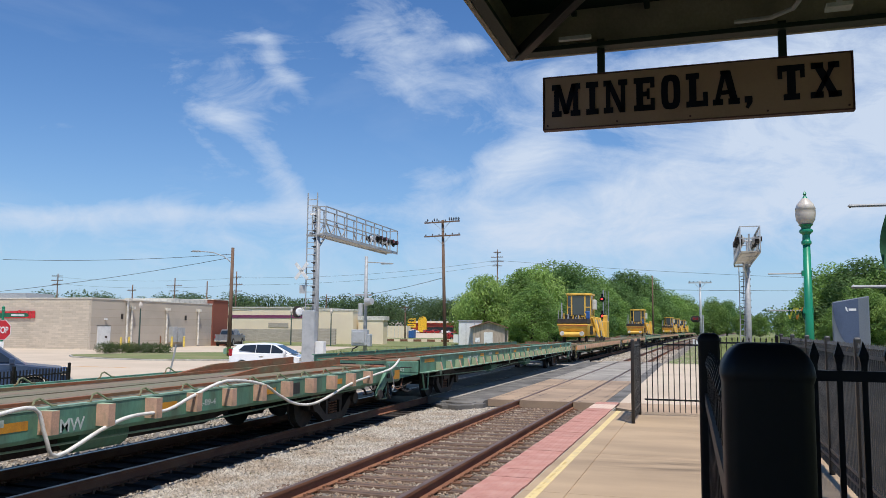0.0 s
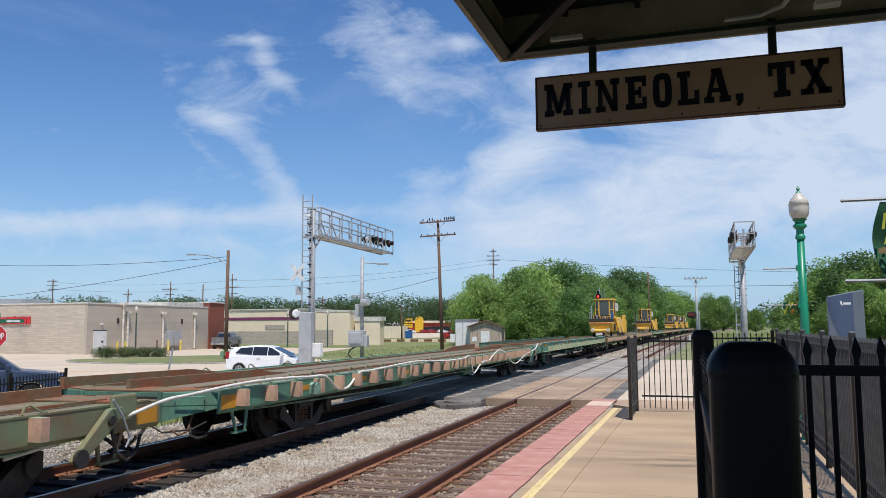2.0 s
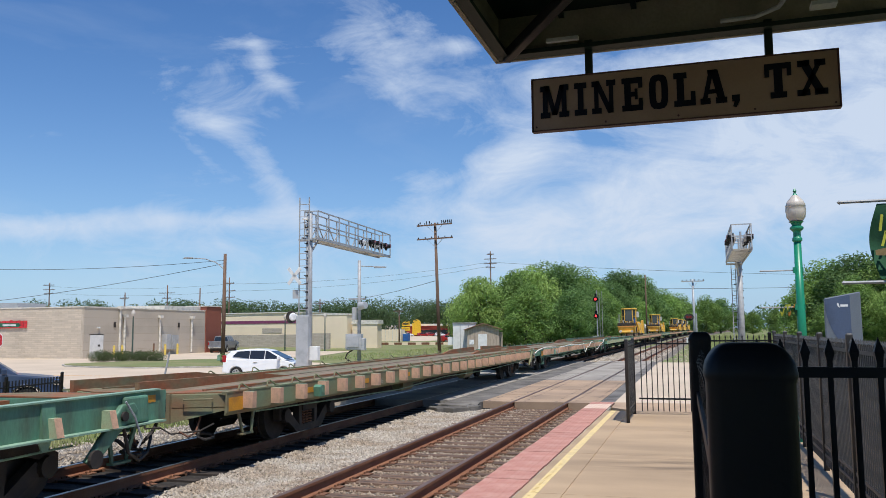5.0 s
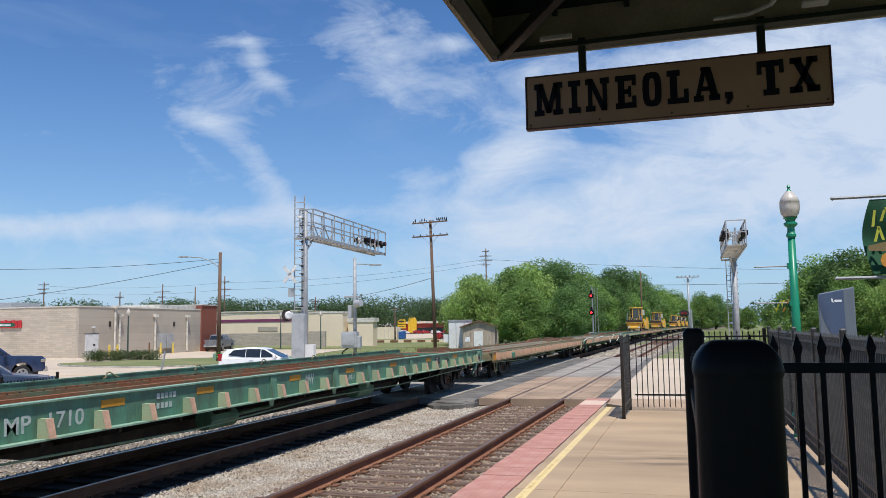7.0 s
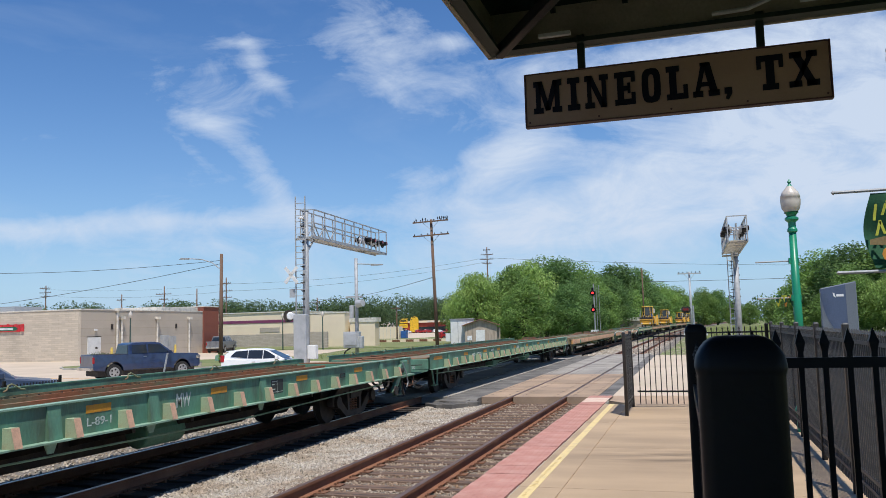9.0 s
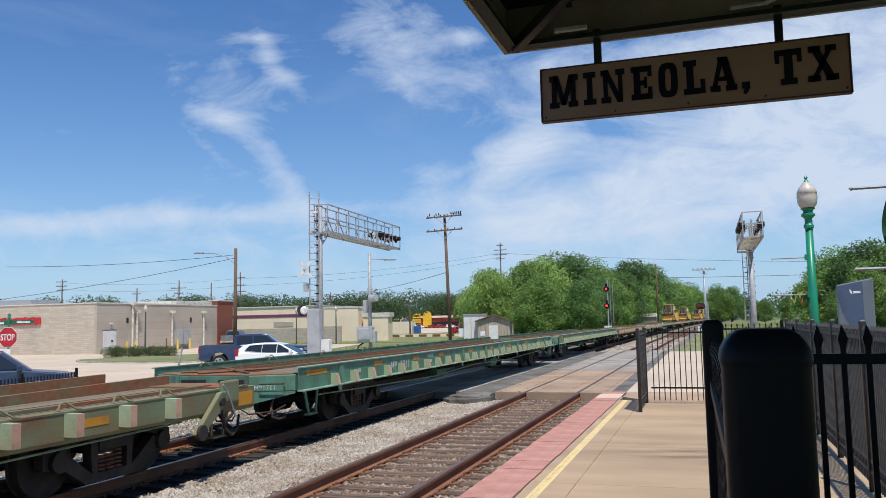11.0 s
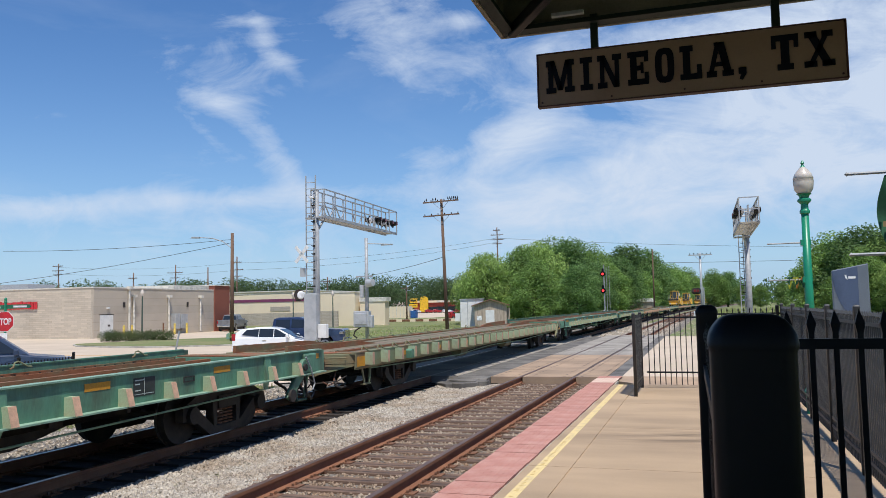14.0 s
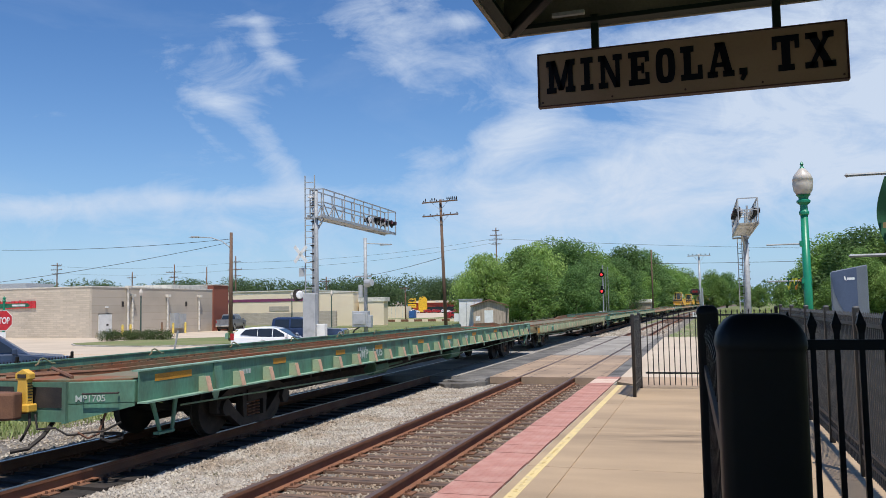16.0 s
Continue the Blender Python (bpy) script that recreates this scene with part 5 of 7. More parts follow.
def stop_sign():
    t = thing("stop_sign", "red octagonal stop sign on a green post under street name plates", "road sign", pose(-24.9, 23.5, LOW - 0.02, 0, 0, 12))
    part("post", Geo().tube((0, 0.05, 0), (0, 0.05, 2.95), 0.045, n=10).spin([(0.0, 3.16), (0.06, 3.1), (0.045, 3.03), (0.07, 2.98), (0.04, 2.92)], 8, at=(0, 0.05, 0)), LAMP_GREEN, t)
    oc = lambda r: [(r * math.cos(radians(22.5 + 45 * i)), 2.25 + r * math.sin(radians(22.5 + 45 * i))) for i in range(8)]
    part("plate", Geo().prism(oc(0.405), 0.0, 0.006, "y"), SIGN_WHITE, t)
    part("face", Geo().prism(oc(0.385), -0.004, -0.001, "y"), RED_SIGN, t)
    lettering("STOP", 0.25, 0.56, SIGN_WHITE, t, pose(-0.28, -0.009, 2.125), bold=0.02)
    part("sub_plate", Geo().box(-0.32, 0.0, 1.55, 0.12, 0.005, 1.82), SIGN_WHITE, t)
    part("name_plate", Geo().prism([(0.03, 2.72), (0.95, 2.74), (1.02, 2.80), (0.95, 2.88), (0.03, 2.88)], 0.04, 0.06, "y"), SIGN_GREEN, t, "green street name plate")
    part("name_bar", Geo().box(0.32, 0.035, 2.77, 0.85, 0.0395, 2.84), SIGN_WHITE, t)
    part("name_plate", Geo().prism([(-1.0, 2.70), (-0.03, 2.70), (-0.03, 2.88), (-0.9, 2.86)], 0.04, 0.06, "y"), SIGN_GREEN, t, "green street name plate")
    part("name_bar", Geo().box(-0.8, 0.035, 2.74, -0.2, 0.0395, 2.81), SIGN_WHITE, t)


stop_sign()
fence("low black picket fence beside a parking space", (-15.75, 9.5), (-17.25, 18.7), 1.22, BLACK, 4, 0.13, (0.15, 1.06), post_w=0.07, picket_w=0.025, z=LOW + 0.03, tip=False, post_extra=0.12)
whole("marker_post", Geo().tube((0, 0, 0), (0.35, 0.05, 1.75), 0.035, n=8), GALV, "leaning grey metal marker post in the verge", "post", pose(-18.6, 24.9, LOW))
whole("utility_cabinet", Geo().prism([(0, 0), (1.1, 0), (1.1, 0.42), (0.95, 0.5), (0.15, 0.5), (0, 0.42)], 0, 0.6, "y"), GREEN_LIGHT, "low pale green utility box on the grass", "utility box", pose(-37.2, 57.0, LOW + 0.16), bevel=0.03)


# ---- buildings ----
def build_pharmacy():
    t = thing("shop_building", "tan concrete block shop with pipes and a side door", "building", pose(-57.2, 64.2, LOW), kind="")
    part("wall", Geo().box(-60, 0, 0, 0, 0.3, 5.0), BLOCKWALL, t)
    part("wall", Geo().box(0.001, 0.002, 0, 0.3, 20.3, 5.0), BLOCKWALL_SHADED, t)
    part("roof", Geo().box(-60, 0.31, 4.5, 0, 30, 4.6), TRIM_WHITE, t)
    part("coping", Geo().box(-60, -0.05, 5.0, 0.35, 0.36, 5.12).box(-0.06, 0.362, 5.0, 0.35, 20.28, 5.12), TRIM_WHITE, t, "pale coping")
    part("brick_tower", Geo().box(-4, 20.3, 0, 0.45, 23.55, 5.6), BRICK, t, "red brick corner tower")
    part("coping", Geo().box(-4.1, 20.25, 5.6, 0.55, 23.65, 5.7), TRIM_WHITE, t)
    part("parapet", Geo().box(-7, 13.5, 4.6, -0.4, 23, 5.55), TRIM_WHITE, t)
    part("rooftop_unit", Geo().box(-26, 6, 4.6, -14, 10, 5.9), GALV, t)
    d = part("door", Geo().box(0.31, 0.88, 0.05, 0.36, 2.72, 2.3), WHITE_PAINT, t, "pale grey steel double door")
    part("notice", Geo().box(0.361, 1.95, 1.15, 0.37, 2.25, 1.35), GRIME, d)
    part("door_head", Geo().box(0.301, 0.8, 2.32, 0.36, 2.8, 2.38), GRIME, t)
    part("wall_lamp", Geo().box(0.301, 1.8, 2.95, 0.5, 2.1, 3.1), SIGN_WHITE, t)
    for y, z1 in ((5.0, 5.05), (5.7, 4.2), (11.5, 4.2), (17.4, 4.2)):
        part("downpipe", Geo().tube((0.45, y, 0.2), (0.45, y, z1), 0.11, n=10).box(0.3, y - 0.25, z1 - 0.1, 0.75, y + 0.5 if z1 < 4 else y + 0.2, z1 + 0.18), TRIM_WHITE, t, "white pipe with a wall box")
    for y in (4.2, 14.9):
        part("wall_vent", Geo().box(0.301, y, 3.05, 0.36, y + 0.3, 3.6), GRIME, t)
    part("wall_vent", Geo().box(-12.6, -0.06, 3.0, -12.3, -0.001, 3.5), GRIME, t)
    part("gas_pipe", Geo().tube((0.4, 10.6, 0), (0.4, 10.6, 1.3), 0.07, n=8), RUST, t)
    for y, w, h in ((12.1, 0.8, 1.7), (13.1, 1.2, 1.6)):
        part("meter_cabinet", Geo().box(0.301, y, 0.6, 0.9, y + w, 0.6 + h), ALU, t, bevel=0.02)
    part("shop_sign", Geo().box(-15.2, -0.05, 3.3, -7.0, -0.02, 3.36), RED_LETTER, t)
    random.seed(12)
    x = -15.2
    while x < -6.9:
        w = random.uniform(0.25, 0.5)
        part("sign_bar", Geo().box(x, -0.14, 3.02 + 0.06 * random.random(), x + w, -0.065, 3.72 + 0.14 * random.random()), RED_LETTER, t)
        x += w + 0.09
    for y in (3.3, 4.5, 11.5, 13.7):
        whole("bollard", Geo().tube((0, 0, 0), (0, 0, 1.15), 0.12, n=10).spin([(0.12, 1.15), (0.08, 1.22), (0, 1.24)], 10), YELLOW_POST, "yellow painted steel bollard by the shop wall", "bollard", pose(-56.0, 64.2 + y, LOW), group="yellow bollards")


build_pharmacy()


def build_cream_store():
    t = thing("store_building", "long cream stucco store with a plum stripe", "building", pose(-62, 112, LOW))
    part("wall", Geo().box(-40, 0, 2.0, 4, 14, 5.35), CREAM, t)
    part("base_wall", Geo().box(-40, -0.1, 0, 4, 13.9, 1.998), GREYBLOCK, t, "grey block base course")
    part("stripe", Geo().box(-40, -0.06, 3.75, 4, -0.001, 4.2), PURPLE, t)
    part("coping", Geo().box(-40.1, -0.15, 5.35, 4.1, 14.1, 5.5), TRIM_WHITE, t)
    part("shutter", Geo().box(-3, -0.07, 2.3, 0.5, -0.002, 3.0), GREYBLOCK, t)
    u = thing("store_building", "smaller cream store with a flat canopy roof", "building", pose(-50.7, 104, LOW))
    part("wall", Geo().box(-1.5, 0, 0, 3.8, 3, 4.75), CREAM, u)
    part("coping", Geo().box(-1.6, -0.06, 4.75, 3.9, 3.2, 4.95), TRIM_WHITE, u)
    part("wall", Geo().box(4.2, 1, 0, 8.0, 2.6, 3.4), CREAM, u)
    part("canopy_roof", Geo().box(4.1, 0.9, 3.401, 8.2, 2.8, 4.0), TRIM_WHITE, u)
    part("yard_wall", Geo().box(-1.2, -5.2, 0, 3.6, -4.9, 2.2), GREYBLOCK, u, "grey split block yard wall")


build_cream_store()


def arch(cx, r, z, a0=180, a1=0, n=8):
    return [(cx + r * math.cos(radians(a0 + (a1 - a0) * i / n)), z + r * math.sin(radians(a0 + (a1 - a0) * i / n))) for i in range(n + 1)]


def build_far_shops():
    t = thing("shop_row", "distant red shop with a yellow arched sign beside a car park", "building", pose(-118, 330, LOW))
    part("wall", Geo().box(-3, 0, 0, 24, 12, 4.4), SHOP_RED, t)
    part("roof", Geo().box(-3.2, -0.5, 4.4, 24.2, 12, 5.3), CREAM, t)
    part("window", Geo().box(4, -0.4, 0.8, 22, -0.05, 2.6), CAR_GLASS, t)
    for i in range(5):
        part("sign_bar", Geo().box(8.4 + i * 1.9, -0.7, 4.5, 9.8 + i * 1.9, -0.52, 5.2), TRIM_WHITE, t)
    part("arched_front", Geo().prism([(0.6, 0.5), (4.4, 0.5), (4.4, 5.4)] + arch(2.5, 1.9, 5.4, 0, 180, 8), -1.2, -0.6, "y"), SHOP_YELLOW, t, "orange-yellow arched shop front")
    s = thing("roadside_sign", "two yellow sign boards on a dark post", "sign", pose(-120, 328, LOW))
    part("sign_post", Geo().box(-0.3, 0.05, 0, 0.3, 0.4, 6.3), GRIME, s)
    for z0, z1 in ((4.4, 6.4), (2.4, 4.0)):
        brd = part("sign_board", Geo().box(-1.9, -0.3, z0, 1.9, 0, z1), SHOP_YELLOW, s)
        part("sign_bar", Geo().box(-1.3, -0.36, z0 + 0.7, 1.3, -0.31, z1 - 0.7), GRIME, brd)
    whole("low_store", Geo().box(-7, 0, 0, 4, 8, 4.0).box(-7.2, -0.3, 4.001, 4.2, 8.2, 4.9), TRIM_WHITE, "long low white store beyond the containers", "building", pose(-130, 325, LOW))
    s = thing("cargo_container", "cream storage container with upright ribs", "container", pose(-68.3, 174, LOW))
    part("body", Geo().box(-3.4, 0, 0, 3.4, 2.5, 2.75), CREAM, s)
    for i in range(8):
        part("rib", Geo().box(-3.2 + i * 0.9, -0.08, 0.1, -3.1 + i * 0.9, -0.005, 2.65), TRIM_WHITE, s)
    whole("storage_bin", Geo().box(0, 0, 0, 1.3, 1.6, 1.7), BLUE_BIN, "blue storage bin beside the container", "bin", pose(-64.5, 174, LOW), bevel=0.1)
    w = thing("kerb_wall", "low white kerb wall with red bands round the lawn", "wall", pose(-66, 128, LOW), kind="structure")
    part("wall", Geo().box(-6, 0, 0, 32, 0.4, 0.5), CREAM, w)
    for i in range(15):
        part("red_band", Geo().box(-5 + i * 2.45, -0.03, 0.08, -3.6 + i * 2.45, -0.005, 0.46), RUST, w)


build_far_shops()


def build_sheds():
    t = thing("equipment_hut", "small taupe hut with a brown gabled roof", "hut", pose(-22.0, 84.5, LOW, 0, 0, 14))
    part("wall", Geo().prism([(-1.75, 0), (1.75, 0), (1.75, 2.45), (0, 3.05), (-1.75, 2.45)], 0, 3.4, "y"), SHED_TAN, t)
    for s in (-1, 1):
        part("roof_side", Geo().prism([(0, 3.10), (s * 2.1, 2.42), (s * 2.1, 2.52), (0, 3.22)], -0.3, 3.7, "y"), SHED_ROOF, t)
    part("door", Geo().box(-0.55, -0.05, 0.1, 0.4, -0.001, 2.0), WHITE_PAINT, t, "pale grey door")
    part("notice", Geo().box(-1.5, -0.03, 0.9, -1.0, -0.001, 1.4), SIGN_WHITE, t)
    part("rear_wing", Geo().box(1.78, 0.9, 0, 2.1, 3.2, 2.2), SHED_TAN, t)
    c = thing("equipment_cabinet", "tall pale grey steel equipment cabinet", "cabinet", pose(-25.0, 86.5, LOW, 0, 0, 14))
    part("body", Geo().box(-1.0, 0, 0.1, 1.6, 1.6, 3.2), WHITE_PAINT, c, bevel=0.04)
    part("roof", Geo().box(-1.1, -0.1, 3.2, 1.7, 1.7, 3.3), GALV, c)
    part("door_seam", Geo().box(-0.2, -0.02, 0.3, -0.14, -0.001, 3.0).box(0.75, -0.02, 0.3, 0.8, -0.001, 3.0), GALV, c)
    part("side_box", Geo().box(-1.6, 0.3, 0.8, -1.0, 0.9, 1.7), WHITE_PAINT, c)
    h = thing("equipment_hut", "far grey hut with a low pale roof beside the line", "hut", pose(-12.6, 172, -0.4))
    part("wall", Geo().box(-2.6, 0, 0, 2.6, 4, 2.6), SHED_TAN, h)
    part("roof", Geo().prism([(-3, 2.6), (3, 2.6), (2.4, 3.3), (-2.4, 3.3)], -0.3, 4.3, "y"), TRIM_WHITE, h)


build_sheds()
for x, y in ((-53.0, 66.5), (-51.2, 94), (-44.5, 92)):
    m = pose(x, y, LOW)
    if y == 66.5:
        small_lamp = thing("street_lamp", "dark green street lamp with a frosted globe", "street lamp", m, group="street lamps by the shop")
        part("pole", Geo().tube((0, 0, 0), (0, 0, 4.1), 0.09, 0.06, n=10), LAMP_DARK, small_lamp)
        part("globe", Geo().spin([(0.1, 4.1), (0.2, 4.3), (0.19, 4.5), (0.05, 4.75), (0.0, 4.85)], 12), GLOBE, small_lamp, smooth=True)
    else:
        copy_thing(small_lamp, m)


# ---- vehicles; local +x is ahead ----
def wheel(parent, x, y, r, w=0.22):
    s = 1 if y > 0 else -1
    wh = part("wheel", Geo().tube((x, y - s * w, r), (x, y, r), r, n=22), TYRE, parent, bevel=0.03)
    part("rim", Geo().tube((x, y - s * 0.05, r), (x, y + s * 0.006, r), r * 0.66, n=18), RIM, wh)
    g = Geo()
    for i in range(5):
        a = i * 1.2566
        g.tube((x + r * 0.38 * math.cos(a), y + s * 0.004, r + r * 0.38 * math.sin(a)), (x + r * 0.38 * math.cos(a), y + s * 0.009, r + r * 0.38 * math.sin(a)), r * 0.12, n=8)
    part("rim_hole", g, TYRE, wh)


def shell(prof, half, inset=0.06, arches=()):
    """A body drawn across from a side outline of (x, z), a little narrower at the top."""
    zs = [p[1] for p in prof]
    z0, z1 = min(zs), max(zs)
    g = Geo()
    n = len(prof)
    for s in (-1, 1):
        g.v += [(x, s * (half - inset * max(0, (z - z0) / (z1 - z0) - 0.35)), z) for x, z in prof]
    g.f = [(i, (i + 1) % n, n + (i + 1) % n, n + i) for i in range(n)] + [tuple(range(n - 1, -1, -1)), tuple(range(n, 2 * n))]
    g.m = [0] * len(g.f)
    return g


def vehicle(name, label, at, paint, lower, cabin, windows, half, wheels, r, lights, extras=()):
    t = thing(name, label, "car" if name != "pickup_truck" else "truck", at)
    part("body", shell(lower, half, 0.05), paint, t, bevel=0.045, smooth=False)
    part("cabin", shell(cabin, half - 0.06, 0.30), paint, t, bevel=0.04)
    z0, z1 = min(p[1] for p in cabin), max(p[1] for p in cabin)
    for win in windows:
        for s in (-1, 1):
            g = Geo()
            y = lambda z: s * (half - 0.06 - 0.30 * max(0, (z - z0) / (z1 - z0) - 0.35) + 0.006)
            k = len(win)
            g.v = [(x, y(z), z) for x, z in win] + [(x, y(z) - s * 0.02, z) for x, z in win]
            g.f = [tuple(range(k)), tuple(range(2 * k - 1, k - 1, -1))] + [(i, (i + 1) % k, k + (i + 1) % k, k + i) for i in range(k)]
            g.m = [0] * len(g.f)
            part("side_window", g, CAR_GLASS, t)
    top = max(cabin, key=lambda p: (round(p[1], 1), p[0]))
    front = max(cabin, key=lambda p: p[0])
    rear = min(cabin, key=lambda p: p[0])
    rtop = min((p for p in cabin if p[1] > z1 - 0.12), key=lambda p: p[0])
    for (a, b, d, nm) in ((front, top, 1, "windscreen"), (rear, rtop, -1, "rear_window")):
        ax, az, bx, bz = a[0], a[1], b[0], b[1]
        p = lambda k: (ax + (bx - ax) * k + d * 0.012, az + (bz - az) * k + 0.012)
        (x1, q1), (x2, q2) = p(0.1), p(0.9)
        w1, w2 = half - 0.16, half - 0.32
        part(nm, Geo().add([(x1, -w1, q1), (x1, w1, q1), (x2, w2, q2), (x2, -w2, q2), (x1 - d * 0.02, -w1, q1 - 0.01), (x1 - d * 0.02, w1, q1 - 0.01), (x2 - d * 0.02, w2, q2 - 0.01), (x2 - d * 0.02, -w2, q2 - 0.01)],
                           [(0, 1, 2, 3), (7, 6, 5, 4), (0, 4, 5, 1), (1, 5, 6, 2), (2, 6, 7, 3), (3, 7, 4, 0)]), CAR_GLASS, t)
    for x in wheels:
        for s in (-1, 1):
            wheel(t, x, s * (half + 0.005), r)
    fx, fz, rx, rz = lights
    for s in (-1, 1):
        part("headlight", Geo().box(fx - 0.25, s * half * 0.92 - 0.14, fz - 0.09, fx, s * half * 0.92 + 0.07, fz + 0.09), CHROME, t, bevel=0.03)
        part("tail_light", Geo().box(rx, s * half * 0.92 - 0.07, rz - 0.17, rx + 0.10, s * half * 0.92 + 0.045, rz + 0.17), TAIL_RED, t, bevel=0.02)
        part("mirror", Geo().box(front[0] - 0.45, s * (half + 0.02), front[1] + 0.02, front[0] - 0.3, s * (half + 0.22), front[1] + 0.2), paint, t, bevel=0.03)
        part("door_handle", Geo().box(-0.35, s * half - 0.01, z0 - 0.12, -0.15, s * half + 0.02, z0 - 0.09), CHROME, t)
    part("underside", Geo().box(min(p[0] for p in lower) + 0.3, -half + 0.12, r * 0.55, max(p[0] for p in lower) - 0.3, half - 0.12, r * 1.3), GRIME, t)
    for nm, geo, mt in extras:
        part(nm, geo, mt, t, bevel=0.015)
    return t


hatch = vehicle("hatchback_car", "white hatchback waiting at the crossing", pose(-21.85, 38.0, LOW + 0.03, 0, 0, 12), WHITE_CAR,
                [(-2.0, 0.42), (-1.92, 0.3)] + arch(-1.28, 0.36, 0.28) + arch(1.25, 0.36, 0.28) + [(1.95, 0.28), (2.08, 0.42), (2.08, 0.62), (1.9, 0.80), (1.15, 0.98), (0.9, 1.02), (-1.9, 1.02), (-2.02, 0.9)],
                [(-1.98, 0.98), (-1.86, 1.22), (-1.62, 1.42), (-1.2, 1.50), (-0.6, 1.545), (0.0, 1.53), (0.40, 1.46), (1.40, 0.96)],
                [[(-1.50, 1.16), (-0.60, 1.04), (-0.60, 1.45), (-1.25, 1.41)], [(-0.57, 1.04), (0.20, 1.01), (0.20, 1.45), (-0.57, 1.455)], [(0.24, 1.01), (1.12, 1.0), (0.42, 1.40), (0.24, 1.45)]],
                0.85, (-1.28, 1.25), 0.31, (2.05, 0.72, -2.03, 1.05), [("tail_lamp_column", Geo().box(-2.0, -0.84, 0.86, -1.84, -0.70, 1.22).box(-2.0, 0.70, 0.86, -1.84, 0.84, 1.22), TAIL_RED), ("roof_spoiler", Geo().box(-1.86, -0.5, 1.40, -1.5, 0.5, 1.44), WHITE_CAR), ("bumper", Geo().box(-2.08, -0.7, 0.32, -1.9, 0.7, 0.55), WHITE_CAR), ("lower_grille", Geo().box(2.0, -0.5, 0.36, 2.1, 0.5, 0.55), GRIME)])

suv = vehicle("sport_utility_car", "faded dark blue sport utility car parked behind the fence", pose(-21.0, 19.15, LOW + 0.03, 0, 0, 46), SUV_PAINT,
              [(-2.4, 0.5), (-2.3, 0.42)] + arch(-1.45, 0.44, 0.40) + arch(1.45, 0.44, 0.40) + [(2.3, 0.42), (2.42, 0.55), (2.40, 0.88), (2.25, 1.08), (1.2, 1.20), (0.9, 1.24), (-2.4, 1.24)],
              [(-2.38, 1.2), (-2.25, 1.78), (-1.9, 1.86), (0.0, 1.86), (0.35, 1.80), (1.2, 1.2)],
              [[(-2.1, 1.28), (-1.3, 1.28), (-1.3, 1.72), (-2.05, 1.72)], [(-1.2, 1.28), (-0.3, 1.28), (-0.3, 1.74), (-1.2, 1.74)], [(-0.2, 1.28), (0.9, 1.28), (0.3, 1.72), (-0.2, 1.74)]],
              0.92, (-1.45, 1.45), 0.39, (2.42, 0.95, -2.42, 1.1),
              [("front_bumper", Geo().box(2.25, -0.9, 0.48, 2.55, 0.9, 0.72), GREY_CAR), ("wheel_arch_trim", Geo().prism(arch(1.45, 0.53, 0.40) + arch(1.45, 0.44, 0.40, 0, 180), -0.95, -0.90, "y"), CHROME),
               ("side_step", Geo().box(-0.9, -0.98, 0.42, 0.9, -0.86, 0.5), CHROME)])


def pickup(label, at, paint):
    K = 0.98
    long = lambda pts: [(x * K, z) for x, z in pts]
    return vehicle("pickup_truck", label, at, paint,
                   long([(-3.1, 0.72), (-3.05, 0.55)] + arch(-1.95, 0.50, 0.48) + arch(2.0, 0.50, 0.48) + [(2.95, 0.52), (3.1, 0.62), (3.1, 1.12), (2.98, 1.28), (1.5, 1.34), (1.2, 1.36), (-1.0, 1.36), (-1.0, 1.36), (-3.1, 1.38)]),
                   long([(-1.18, 1.3), (-1.10, 1.90), (-0.8, 1.99), (0.45, 2.0), (0.75, 1.94), (1.55, 1.3)]),
                   [[(-0.95, 1.40), (-0.10, 1.40), (-0.10, 1.87), (-0.90, 1.87)], [(0.0, 1.40), (1.22, 1.40), (0.70, 1.85), (0.0, 1.88)]],
                   1.0, (-1.95 * K, 2.0 * K), 0.42, (3.1 * K, 1.08, -3.12 * K, 1.1),
                   [("grille", Geo().box(3.05 * K, -0.62, 0.78, 3.14 * K, 0.62, 1.22), CHROME), ("front_bumper", Geo().box(2.98 * K, -0.98, 0.5, 3.22 * K, 0.98, 0.74), CHROME), ("rear_bumper", Geo().box(-3.25 * K, -0.95, 0.55, -3.08 * K, 0.95, 0.72), CHROME),
                    ("cargo_bed", Geo().box(-2.98 * K, -0.85, 1.32, -1.2 * K, 0.85, 1.39), GRIME), ("side_step", Geo().box(-0.9, -1.03, 0.5, 1.3, -0.94, 0.56), GRIME)])


truck = pickup("dark blue crew cab pickup truck driving up to the crossing", pose(-31, 20, LOW + 0.03, 0, 0, 90), NAVY_PAINT)
pickup("grey pickup truck parked beside the shop", pose(-55.2, 86.0, LOW + 0.03, 0, 0, 106), GREY_CAR)
vehicle("van", "white van parked before the far shops", pose(-118.8, 316, LOW, 0, 0, -70), WHITE_CAR, [(-2.6, 0.5), (-2.5, 0.4)] + arch(-1.6, 0.4, 0.38) + arch(1.5, 0.4, 0.38) + [(2.5, 0.4), (2.6, 0.6), (2.4, 1.1), (1.9, 1.2), (-2.6, 1.25)],
        [(-2.58, 1.2), (-2.5, 2.3), (-2.2, 2.45), (0.9, 2.45), (1.2, 2.3), (1.9, 1.2)], [[(0.2, 1.3), (1.4, 1.3), (1.0, 2.1), (0.2, 2.2)]], 1.0, (-1.6, 1.5), 0.36, (2.6, 0.9, -2.6, 1.2))
random.seed(21)
